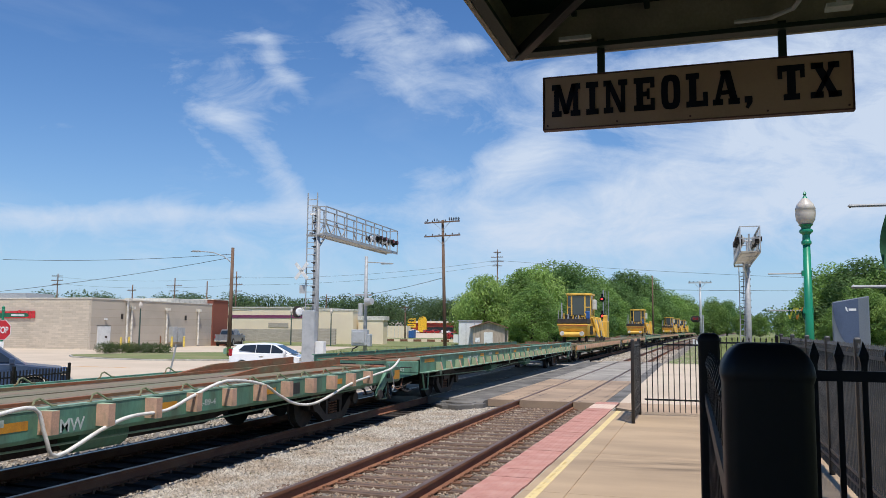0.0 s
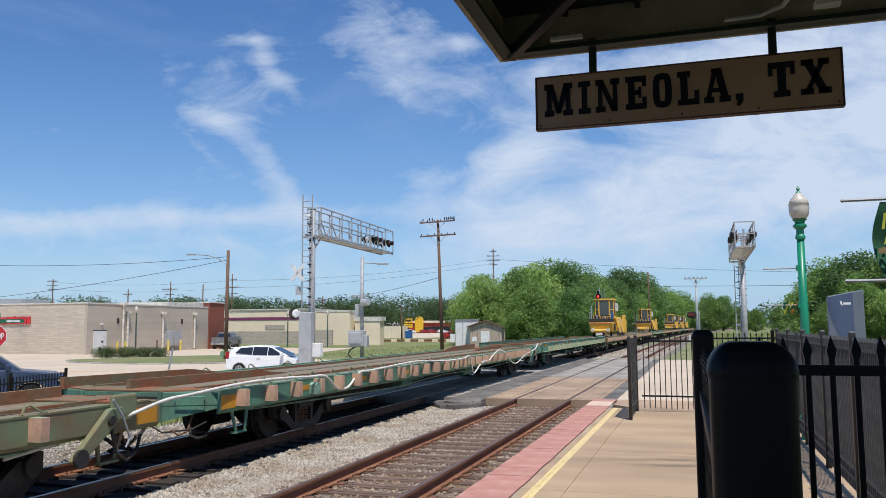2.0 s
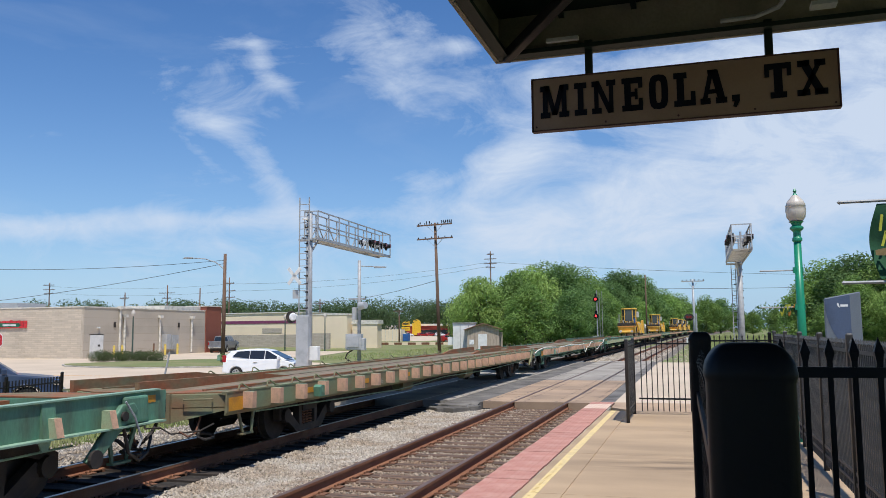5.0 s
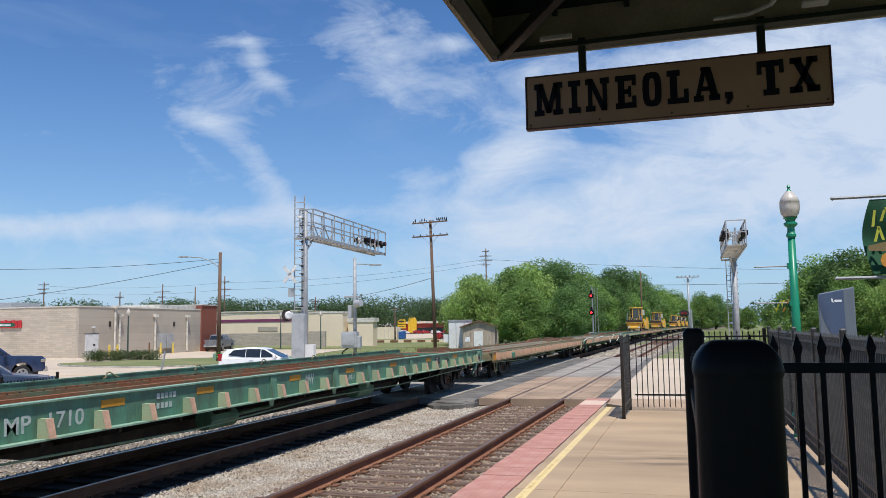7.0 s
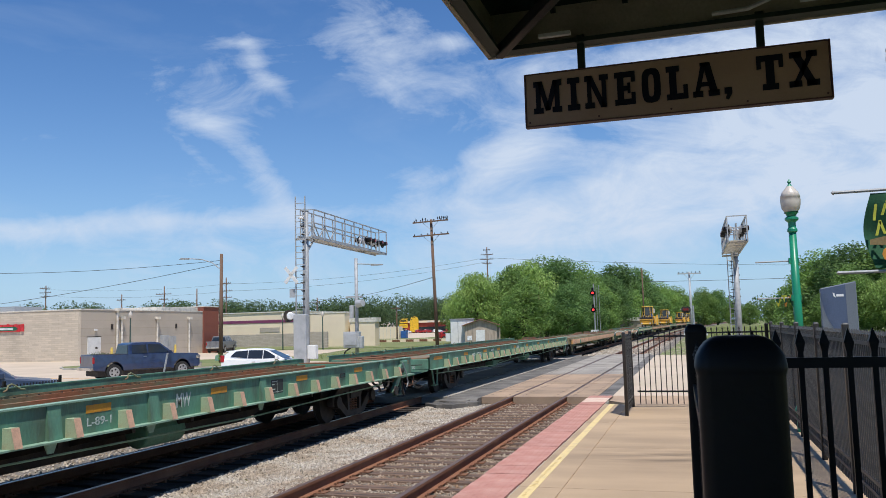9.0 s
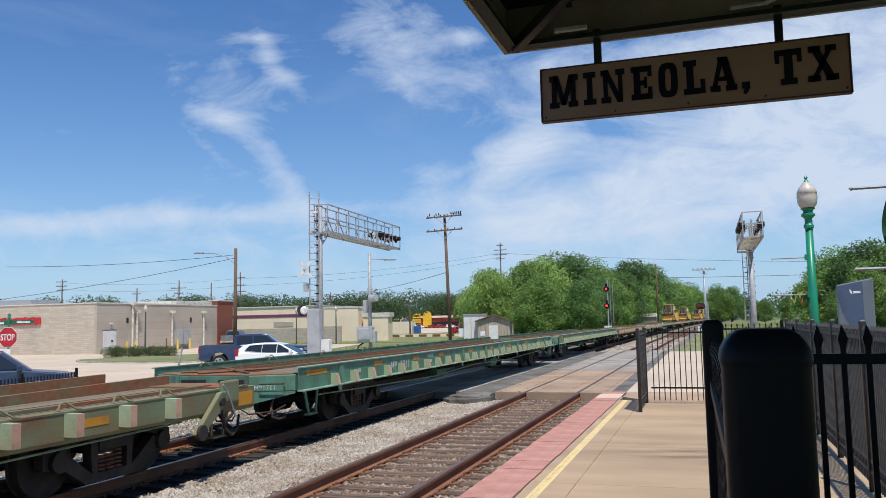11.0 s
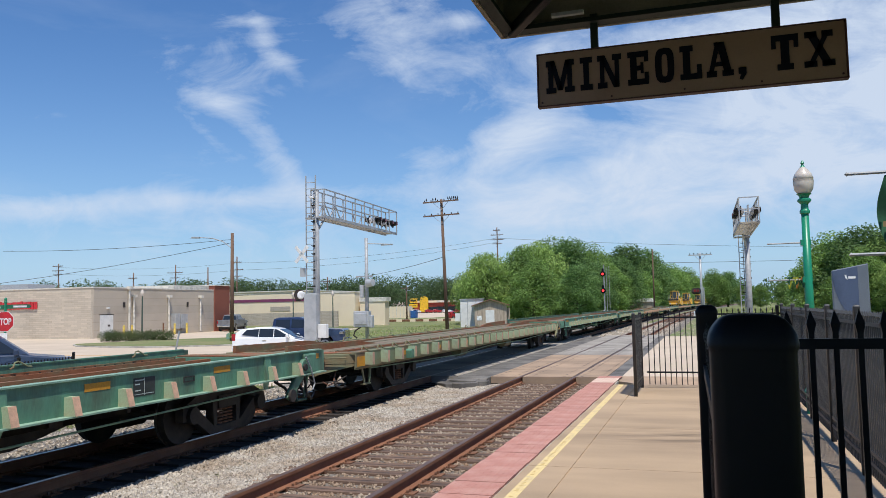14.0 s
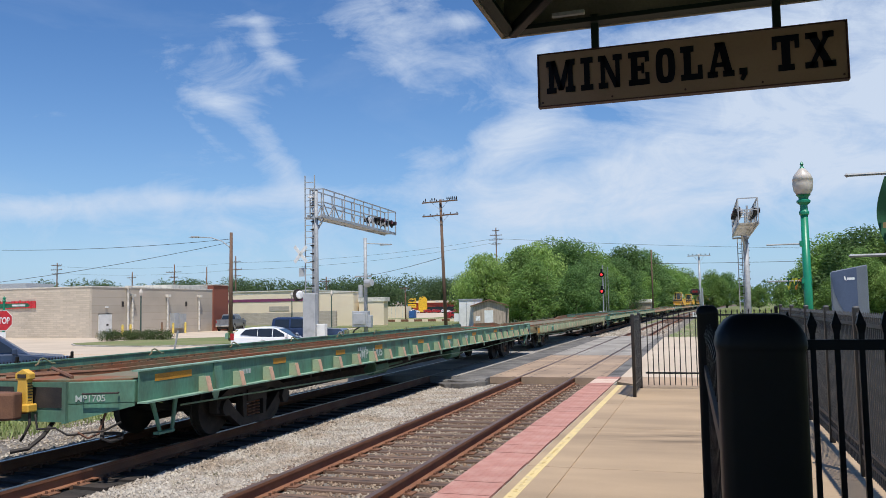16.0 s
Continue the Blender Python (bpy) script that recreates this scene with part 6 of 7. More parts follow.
for i, (x, y, mt, c) in enumerate(((-114.8, 317, WHITE_CAR, "white"), (-109.5, 319, RED_CAR, "red"), (-105.5, 318, RED_CAR, "red"), (-101, 317, WHITE_CAR, "white"), (-96, 318, RED_CAR, "red"), (-122, 316, WHITE_CAR, "white"), (-46, 150, RED_CAR, "red"))):
    o = copy_thing(hatch, pose(x, y, LOW + 0.03, 0, 0, random.uniform(20, 60)))
    tagged(o, c + " hatchback parked by the far shops", "car", "parked cars by the far shops")
    for ch in o.children:
        if ch.name.split(".")[0] in ("body", "cabin", "mirror", "bumper") and mt is not WHITE_CAR:
            ch.data = ch.data.copy()
            ch.data.materials[0] = mt


# ---- the train ----
CAR, START = 26.23, 18.85      # length over couplers; where the first coupling stands at the start


SLACK = [(0, -0.06), (1, 0.02), (1.5, 0.03), (2, 0.1), (2.5, 0.24), (3, 0.36), (3.5, 0.41), (4, 0.4), (4.5, 0.38), (5.5, 0.1), (6.5, -0.24), (7, -0.3), (7.5, -0.19), (8, -0.33), (8.5, -0.26), (9, 0.03),
         (10, -0.15), (11, -0.4), (11.5, -0.43), (12, -0.25), (12.5, 0.19), (13, 0.14), (13.5, 0.08), (14, 0.03), (15, 0.0), (16, 0.0)]


def gone(t):
    """How far the train has rolled on after t seconds; the couplings run in and out a little."""
    slip = float(np.interp(t, [a for a, b in SLACK], [b for a, b in SLACK]))
    return 8.471 * t + 0.043 * t * t + 0.35 * math.exp(-((t - 8) / 2.5) ** 2) - 0.2 * (t / 16) ** 4 + slip


def car_centre(n):
    return START - CAR * (n - 1) - CAR / 2


def wheelset_mesh():
    g = Geo()
    for s in (-1, 1):
        x = s * 0.755
        g.tube((x - s * 0.06, 0, 0.42), (x + s * 0.06, 0, 0.42), 0.42, n=26)
        g.tube((x - s * 0.085, 0, 0.42), (x - s * 0.06, 0, 0.42), 0.45, n=26)
    g.tube((-1.0, 0, 0.42), (1.0, 0, 0.42), 0.07, n=8)
    return g.mesh("wheelset", GRIME)


def frame_mesh():
    """Cast bogie side frame with two openings and a spring nest."""
    g = Geo()
    for pts in ([(-1.15, 0.36), (-1.15, 0.58), (-0.75, 0.74), (0.75, 0.74), (1.15, 0.58), (1.15, 0.36), (0.95, 0.36), (0.9, 0.52), (0.6, 0.62), (-0.6, 0.62), (-0.9, 0.52), (-0.95, 0.36)],
                [(-0.95, 0.40), (-0.80, 0.52), (-0.36, 0.20), (0.36, 0.20), (0.80, 0.52), (0.95, 0.40), (0.45, 0.08), (-0.45, 0.08)],
                [(-0.36, 0.2), (-0.27, 0.2), (-0.27, 0.63), (-0.40, 0.63)], [(0.27, 0.2), (0.36, 0.2), (0.40, 0.63), (0.27, 0.63)]):
        g.prism(pts, -0.07, 0.07, "x")
    for y in (-0.95, 0.95):
        g.tube((-0.1, y, 0.44), (0.14, y, 0.44), 0.13, n=12)
    g.box(-0.09, -0.27, 0.47, 0.1, 0.27, 0.66)
    return g.mesh("side_frame", GRIME)


def spring_mesh():
    g = Geo()
    for y in (-0.15, 0, 0.15):
        for i in range(5):
            g.tube((0.0, y, 0.21 + i * 0.052), (0.0, y, 0.235 + i * 0.052), 0.062, n=10)
    return g.mesh("spring_nest", RUST)


WHEELSET, SIDE_FRAME, SPRINGS = wheelset_mesh(), frame_mesh(), spring_mesh()


def bogie(parent, y):
    b = part("bogie", Geo().box(-1.0, -0.22, 0.42, 1.0, 0.22, 0.68), GRIME, parent, "black cast steel bogie", at=pose(0, y, 0))
    for s in (-0.88, 0.88):
        part("wheelset", WHEELSET, None, b, at=pose(0, s, 0))
    for s in (-1, 1):
        part("side_frame", SIDE_FRAME, None, b, at=pose(s * 0.98, 0, 0))
        part("spring_nest", SPRINGS, None, b, at=pose(s * 0.98, 0, 0))


def pocket_mesh(high, raw=True):
    """A sawn stake block; its outer face is bare wood, its ends are painted over unless raw."""
    g = Geo()
    if high:
        g.prism([(0.0, 0.0), (0.17, 0.0), (0.115, 0.215), (0.0, 0.215)], -0.055, 0.055, "y")
        g.m[1] = 1
    else:
        g.box(0.0, -0.058, 0.0, 0.18, 0.058, 0.26)
        g.m = [0, 0, 1 if raw else 0, 1, 1 if raw else 0, 0]
    return g.mesh("stake_block", POCKET, WOOD_BLOCK, fix=True)


POCKET_HIGH, POCKET_LOW, POCKET_PAINTED = pocket_mesh(True), pocket_mesh(False), pocket_mesh(False, False)
BLOCKS = [0.6 + 0.885 * k for k in range(-14, 13)]


def ring_mesh():
    g = Geo().path([(0.0, -0.16, 0.0), (0.02, -0.12, 0.02), (0.0, -0.07, 0.09), (0.0, 0.0, 0.105), (0.01, 0.05, 0.08), (0.05, 0.13, 0.02), (0.05, 0.2, 0.015)], 0.014, 6)
    return g.mesh("lashing_ring", GREEN_OLIVE)


RING = ring_mesh()
HALF = 1.52


def car_ends(t, paint, mark, z_top):
    for s in (-1, 1):
        out = [(-1.46, s * 11.9), (-1.46, s * 12.25), (-0.72, s * 12.62), (0.72, s * 12.62), (1.46, s * 12.25), (1.46, s * 11.9)]
        e = part("end_platform", Geo().prism(out, 0.84, z_top, "z"), paint, t, bevel=0.015)
        part("end_deck", Geo().prism([(x * 0.97, y) for x, y in out], z_top + 0.001, z_top + 0.02, "z"), PATINA, e, "rusty end deck plate")
        part("end_beam", Geo().box(-0.72, min(s * 12.5, s * 12.62), 0.62, 0.72, max(s * 12.5, s * 12.62), 0.839), paint, e)
        for x0 in (0.13, -0.66):
            part("end_pocket", Geo().box(x0, min(s * 12.622, s * 12.632), 0.80, x0 + 0.53, max(s * 12.622, s * 12.632), z_top - 0.07), GRIME, e)
        for x0 in (0.68, -0.74):
            part("end_post", Geo().box(x0, min(s * 12.60, s * 12.66), 0.61, x0 + 0.06, max(s * 12.60, s * 12.66), z_top), paint, e)
        wedge = [(1.46, s * 12.25), (0.74, s * 12.61), (0.72, s * 12.57), (1.44, s * 12.21)]
        part("end_apron", Geo().add([(x, y, 0.8395) for x, y in wedge] + [(x, y, 0.80 if i in (0, 3) else 0.62) for i, (x, y) in enumerate(wedge)],
                                    [(0, 1, 2, 3), (7, 6, 5, 4), (0, 4, 5, 1), (1, 5, 6, 2), (2, 6, 7, 3), (3, 7, 4, 0)]), paint, e, "tapering corner plate")
        part("grab_iron", Geo().path([(1.30, s * 12.36, 0.98), (1.34, s * 12.42, 0.98), (0.95, s * 12.61, 0.98), (0.92, s * 12.56, 0.98)], 0.013, 6), GRIME if mark else paint, e)
        part("coupler", Geo().box(-0.12, s * 12.4, 0.72, 0.12, s * 12.85, 0.98).prism([(-0.2, s * 12.8), (0.2, s * 12.8), (0.24, s * 12.98), (0.08, s * 13.12), (-0.16, s * 13.05), (-0.24, s * 12.92)], 0.68, 1.02, "z"), RUST, t, "rusty knuckle coupler", bevel=0.03)
        part("cut_lever", Geo().path([(0.30, s * 12.7, 0.72), (0.36, s * 12.72, 0.54), (0.62, s * 12.7, 0.56), (0.75, s * 12.62, 0.46), (1.15, s * 12.45, 0.50), (1.3, s * 12.3, 0.60)], 0.014, 6), GRIME, t)
        part("air_hose", Geo().path([(0.4, s * 12.5, 0.60), (0.48, s * 12.75, 0.46), (0.45, s * 12.95, 0.34), (0.32, s * 13.1, 0.32)], 0.028, 7), GRIME, t, "black air brake hose")
        part("hose_loop", Geo().path([(1.0, s * 12.3, 0.62), (1.06, s * 12.36, 0.48), (1.12, s * 12.45, 0.40), (1.2, s * 12.38, 0.36), (1.22, s * 12.2, 0.37), (1.14, s * 12.08, 0.40), (1.04, s * 12.12, 0.42), (1.02, s * 12.3, 0.44), (1.1, s * 12.42, 0.41)], 0.024, 7), GRIME, t)
        part("hanger_pipe", Geo().path([(1.05, s * 12.3, 0.7), (1.05, s * 12.42, 0.46), (1.0, s * 12.55, 0.42), (0.9, s * 12.62, 0.5)], 0.016, 6), RUST, t)
        part("step", Geo().prism([(s * 11.35, 0.82), (s * 11.42, 0.82), (s * 11.48, 0.38), (s * 11.44, 0.38)], 1.43, 1.46, "x").prism([(s * 11.85, 0.82), (s * 11.92, 0.82), (s * 11.74, 0.40), (s * 11.70, 0.40)], 1.43, 1.46, "x").box(1.38, min(s * 11.44, s * 11.78), 0.36, 1.48, max(s * 11.44, s * 11.78), 0.39), paint, t, "bent bar sill step")
    # hand brake at the leading end
    h = part("hand_brake", Geo().prism([(10.84, 0.50), (10.98, 0.43), (11.74, z_top - 0.1), (11.66, z_top), (11.44, z_top - 0.02)], 1.53, 1.61, "x"), paint, t, "leaning hand brake stand", bevel=0.02)
    part("brake_wheel", Geo().tube((1.615, 10.95, 0.52), (1.66, 10.95, 0.52), 0.11, n=14).tube((1.615, 11.45, z_top - 0.16), (1.65, 11.45, z_top - 0.16), 0.06, n=12), GRIME, h)
    part("brake_chain", Geo().path([(1.58, 11.5, 0.82), (1.56, 11.62, 0.5), (1.5, 11.9, 0.36), (1.4, 12.2, 0.42), (1.3, 12.4, 0.6)], 0.022, 6), GRIME, h)
    part("brake_lever", Geo().path([(1.64, 11.45, 1.15), (1.66, 11.6, 0.95), (1.66, 11.75, 0.66), (1.64, 11.7, 0.55)], 0.014, 6), GALV, h)
    part("gear_case", Geo().box(1.53, 11.5, 0.86, 1.60, 11.95, 1.2), paint, h, bevel=0.03)


BEARER = Geo().prism([(0.33, 0.82), (1.35, 0.82), (1.35, 0.72), (0.33, 0.52)], -0.03, 0.03, "y").mesh("cross_bearer", GRIME)


def underframe(t, paint):
    prof = [(-8.9, 0.82), (8.9, 0.82), (7.6, 0.60), (6.3, 0.34), (-6.0, 0.34), (-7.3, 0.60)]
    part("centre_sill", Geo().prism(prof, -0.32, 0.32, "x").box(-0.25, -12.0, 0.62, 0.25, 12.0, 0.82), GRIME, t, "deep black centre sill")
    for i in range(12):
        for sd in (-1, 1):
            part("cross_bearer", BEARER, None, t, at=pose(0, -7.15 + i * 1.3, 0, 0, 0, 0 if sd > 0 else 180))
    part("brake_reservoir", Geo().tube((0.95, 2.5, 0.60), (0.95, 3.4, 0.60), 0.19, n=16), paint, t, "round green brake reservoir", bevel=0.03)
    part("brake_cylinder", Geo().tube((0.95, -3.4, 0.58), (0.95, -2.6, 0.58), 0.16, n=14).tube((0.95, -2.6, 0.58), (0.95, -1.3, 0.6), 0.03, n=8), paint, t)
    part("brake_pipe", Geo().path([(1.25, -11, 0.66), (1.25, -8, 0.6), (1.2, -4, 0.52), (1.2, 0, 0.62), (1.2, 5, 0.56), (1.25, 11, 0.66)], 0.014, 6), GREEN_LIGHT, t)
    for y in (-8.65, 9.85):
        bogie(t, y)


def writing(t, text, y, z, h, w, ink=STENCIL):
    lettering(text, h, w, ink, t, pose(HALF + 0.002, y, z, 0, 0, 90), "stencil_writing", bold=0.012, depth=0.001)


def bars(t, y, z, rows):
    g = Geo()
    for i, w in enumerate(rows):
        for k in range(int(w / 0.09)):
            g.box(HALF + 0.002, y + k * 0.09, z - i * 0.13, HALF + 0.005, y + k * 0.09 + 0.06, z - i * 0.13 + 0.075)
    part("stencil_bars", g, STENCIL, t)


def high_car(n, mark, at=-7.87, panel=7.02):
    t = thing("flatcar", "green steel flatcar with deep side sills and stake blocks", "flatcar", pose(FAR_X, car_centre(n), 0), group="flatcars of the train")
    for s in (-1, 1):
        sill = part("side_sill", Geo().box(s * HALF - 0.012, -12.25, 0.85, s * HALF + 0.0, 12.4, 1.235), GREEN, t)
        part("top_flange", Geo().box(s * HALF - 0.11 * (s > 0) - 0.08 * (s < 0), -12.25, 1.236, s * HALF + 0.03 * (s > 0) + 0.012 * (s < 0), 12.25, 1.256), GREEN_LIGHT if s > 0 else GREEN, sill)
        part("bottom_flange", Geo().box(s * HALF - 0.02, -12.25, 0.828, s * HALF + s * 0.13, 12.25, 0.849), GREEN_LIGHT, sill, "worn pale bottom flange")
        part("inner_angle", Geo().box(s * (HALF - 0.06), -12.1, 1.04, s * (HALF - 0.014), 12.1, 1.13), PATINA, sill, "rusty inner angle with bolt holes")
        part("coaming", Geo().box(s * (HALF - 0.30), -12.1, 1.0, s * (HALF - 0.26), 12.1, 1.11), PATINA, sill)
    holes = Geo()
    for i in range(100):
        holes.box(-HALF + 0.0605, -11.9 + i * 0.24, 1.08, -HALF + 0.063, -11.86 + i * 0.24, 1.11)
    part("bolt_hole", holes, GRIME, t)
    part("deck", Geo().box(-HALF + 0.014, -12.1, 0.86, HALF - 0.014, 12.1, 1.035), DECK, t)
    part("deck_rail", Geo().box(-0.75, -12.0, 1.036, -0.65, 12.0, 1.09).box(0.65, -12.0, 1.036, 0.75, 12.0, 1.09), PATINA, t, "rusty steel deck rails")
    for y in BLOCKS[1:]:
        part("stake_block", POCKET_HIGH, None, t, at=pose(HALF + 0.002, y, 0.85))
    gus = Geo().prism([(0.0, 0.0), (0.06, 0.0), (0.012, 0.38), (0.0, 0.38)], -0.10, 0.10, "y").mesh("gusset", GREEN)
    for y in (-10.5, -2.2, 0.35, 2.1, 4.95, 10.3):
        part("gusset", gus, None, t, at=pose(HALF + 0.001, y, 0.85))
        part("drain_lug", Geo().prism([(y - 0.1, 0.826), (y + 0.1, 0.826), (y + 0.04, 0.7), (y - 0.04, 0.7)], HALF - 0.03, HALF - 0.01, "x"), GREEN_LIGHT, t)
    for y in (-11.93, -8.85, -6.42, -4.43, -1.6, 0.87, 3.46, 6.17, 8.78, 11.75):
        part("reflector", Geo().box(HALF + 0.001, y, 1.085, HALF + 0.004, y + (0.8 if y < -11 else 0.43), 1.18), AMBER, t, "amber reflective stripe")
    for i in range(9):
        part("lashing_ring", RING, None, t, at=pose(-HALF + 0.07, -10.8 + i * 2.7, 1.20))
    writing(t, "MP", at, 0.93, 0.19, 0.36)
    writing(t, mark, at + 0.62, 0.93, 0.19, 0.54)
    writing(t, "MW", -0.96 if n == 3 else 2.62, 0.97, 0.2, 0.34)
    writing(t, "L-89-1", 0.89, 0.93, 0.10, 0.42)
    bars(t, -5.35, 1.10, (0.5, 0.4))
    bars(t, -9.9, 1.0, (0.4,))
    part("stencil_panel", Geo().box(HALF + 0.001, panel, 0.93, HALF + 0.003, panel + 0.42, 1.17), DARKPLATE, t)
    part("panel_lines", Geo().box(HALF + 0.0035, panel + 0.03, 1.13, HALF + 0.005, panel + 0.2, 1.145).box(HALF + 0.0035, panel + 0.03, 1.08, HALF + 0.005, panel + 0.12, 1.095).box(HALF + 0.0035, panel + 0.03, 1.0, HALF + 0.005, panel + 0.14, 1.015).box(HALF + 0.0035, panel + 0.205, 0.94, HALF + 0.005, panel + 0.213, 1.16).box(HALF + 0.0035, panel + 0.02, 0.955, HALF + 0.005, panel + 0.4, 0.963), STENCIL, t)
    part("card_frame", Geo().box(HALF + 0.001, 8.05, 1.02, HALF + 0.012, 8.3, 1.035).box(HALF + 0.001, 8.05, 1.085, HALF + 0.012, 8.3, 1.1).box(HALF + 0.001, 8.05, 1.035, HALF + 0.012, 8.065, 1.085).box(HALF + 0.001, 8.285, 1.035, HALF + 0.012, 8.3, 1.085), GRIME, t)
    car_ends(t, GREEN, True, 1.13)
    lettering("MP" + mark, 0.085, 0.36, STENCIL, t, pose(0.82, -12.576, 0.87, 0, 0, 26.6), "stencil_writing", bold=0.012, depth=0.002)
    for p, q in (((-0.9, -12.3, 1.17), (0.2, -11.6, 1.18)), ((-0.4, -12.5, 1.17), (0.5, -11.4, 1.19)), ((0.6, -12.4, 1.17), (-0.5, -11.6, 1.22))):
        part("loose_stake", Geo().tube(p, q, 0.025, n=6), RUST, t, "rusty stake laid across the end")
    underframe(t, GREEN)
    return t


def low_car(n, mark, paint, number_first="MP"):
    t = thing("flatcar", "faded green flatcar with a plank deck and wood stake blocks" if paint is GREEN_OLIVE else "green flatcar with a flat plank deck and wood stake blocks", "flatcar", pose(FAR_X, car_centre(n), 0), group="flatcars of the train")
    for s in (-1, 1):
        sill = part("side_sill", Geo().prism([(s * (HALF - 0.05), 0.71), (s * HALF, 0.76), (s * HALF, 1.06), (s * (HALF - 0.16), 1.06), (s * (HALF - 0.16), 1.04), (s * (HALF - 0.03), 1.03)], -12.3, 12.5, "y"), paint, t, bevel=0.006)
        part("edge_strip", Geo().box(s * HALF - 0.10, -12.3, 1.061, s * HALF + 0.006, 12.3, 1.085), paint if s < 0 else GREEN_LIGHT if paint is GREEN else paint, sill)
    for k in range(9):
        x = -1.34 + k * 0.30
        part("deck_plank", Geo().box(x, -12.3, 1.0, x + 0.288, 12.3, 1.052 + 0.006 * math.sin(k * 4.1 + n)), DECK, t)
    part("deck_channel", Geo().box(-1.0, -12.1, 1.06, -0.94, 12.1, 1.10).box(0.94, -12.1, 1.06, 1.0, 12.1, 1.10), PATINA, t, "rusty channel along the deck")
    for s in (-1, 1):
        part("end_rail", Geo().prism([(s * 12.4, 1.05), (s * 7.6, 1.05), (s * 9.0, 1.20), (s * 12.4, 1.24)], -1.38, -1.30, "x").prism([(s * 12.4, 1.05), (s * 7.4, 1.05), (s * 8.8, 1.18), (s * 12.4, 1.22)], -0.1, -0.02, "x"), PATINA, t, "rusty tapered bridge rails")
    for i, y in enumerate(BLOCKS[:-1]):
        part("stake_block", POCKET_PAINTED if mark == "767" else POCKET_LOW, None, t, at=pose(HALF + 0.001, y, 0.80))
        part("lashing_ring", RING, None, t, at=pose(HALF - 0.07, y + 0.02, 1.075))
        if i % 2 == 0:
            part("lashing_ring", RING, None, t, at=pose(-HALF + 0.05, y, 1.075))
    for y in (-9.73, -7.1, -4.43, -1.78, 0.87, 3.45, 6.15, 8.8):
        part("reflector", Geo().box(HALF + 0.001, y, 0.865, HALF + 0.004, y + 0.42, 0.965), AMBER, t, "amber reflective stripe")
    at = -6.14 if mark == "767" else -7.2
    ink = STENCIL if paint is GREEN else STENCIL_FADED
    writing(t, number_first, at, 0.80, 0.135, 0.32, ink)
    writing(t, mark, at + 0.82, 0.80, 0.135, 0.42 if mark == "767" else 0.55, ink)
    writing(t, "MW", -0.88 if mark == "767" else 1.75, 0.78, 0.15, 0.38, ink)
    writing(t, "L-89-4", 4.4, 0.84, 0.09, 0.40, ink)
    part("end_bracket", Geo().prism([(-9.36, 0.78), (-9.0, 0.78), (-8.98, 0.93), (-9.3, 1.0), (-9.38, 0.96)], HALF + 0.002, HALF + 0.15, "x").tube((HALF + 0.151, -9.26, 0.88), (HALF + 0.16, -9.26, 0.88), 0.055, n=12), GREEN_LIGHT if paint is GREEN else GREEN, t, "green winch box with a round opening", bevel=0.012)
    bars(t, 0.55, 0.93, (0.45, 0.4))
    part("stencil_panel", Geo().box(HALF + 0.001, 7.02, 0.80, HALF + 0.003, 7.43, 1.0), DARKPLATE, t)
    car_ends(t, paint, False, 1.06)
    part("end_stripe", Geo().box(HALF + 0.001, -12.25, 0.78, HALF + 0.004, -11.85, 0.99), AMBER, t)
    part("end_stripe", Geo().box(HALF + 0.001, 12.02, 0.78, HALF + 0.004, 12.44, 0.99), AMBER, t)
    underframe(t, paint)
    return t


TRAIN = []      # what rolls, and where it stands along the line at the start


def rolls(ob, y):
    TRAIN.append((ob, y, ob.matrix_basis.translation.x - FAR_X, ob.matrix_basis.translation.z))
    return ob


for n, kind, mark in ((0, "high", "1702"), (1, "low_green", "8980"), (2, "low", "1746"), (3, "high", "1710"), (4, "high", "1711"), (5, "low", "767"), (6, "high", "1705")):
    rolls(high_car(n, mark, -5.17 if n == 6 else -7.87, 5.25 if n == 4 else 7.02) if kind == "high" else low_car(n, mark, GREEN if kind == "low_green" else GREEN_OLIVE), car_centre(n))
first_low, first_high = TRAIN[2][0], TRAIN[0][0]
for n in range(-1, -9, -1):
    rolls(copy_thing(first_low if n % 3 else first_high, pose(FAR_X, car_centre(n), 0)), car_centre(n))


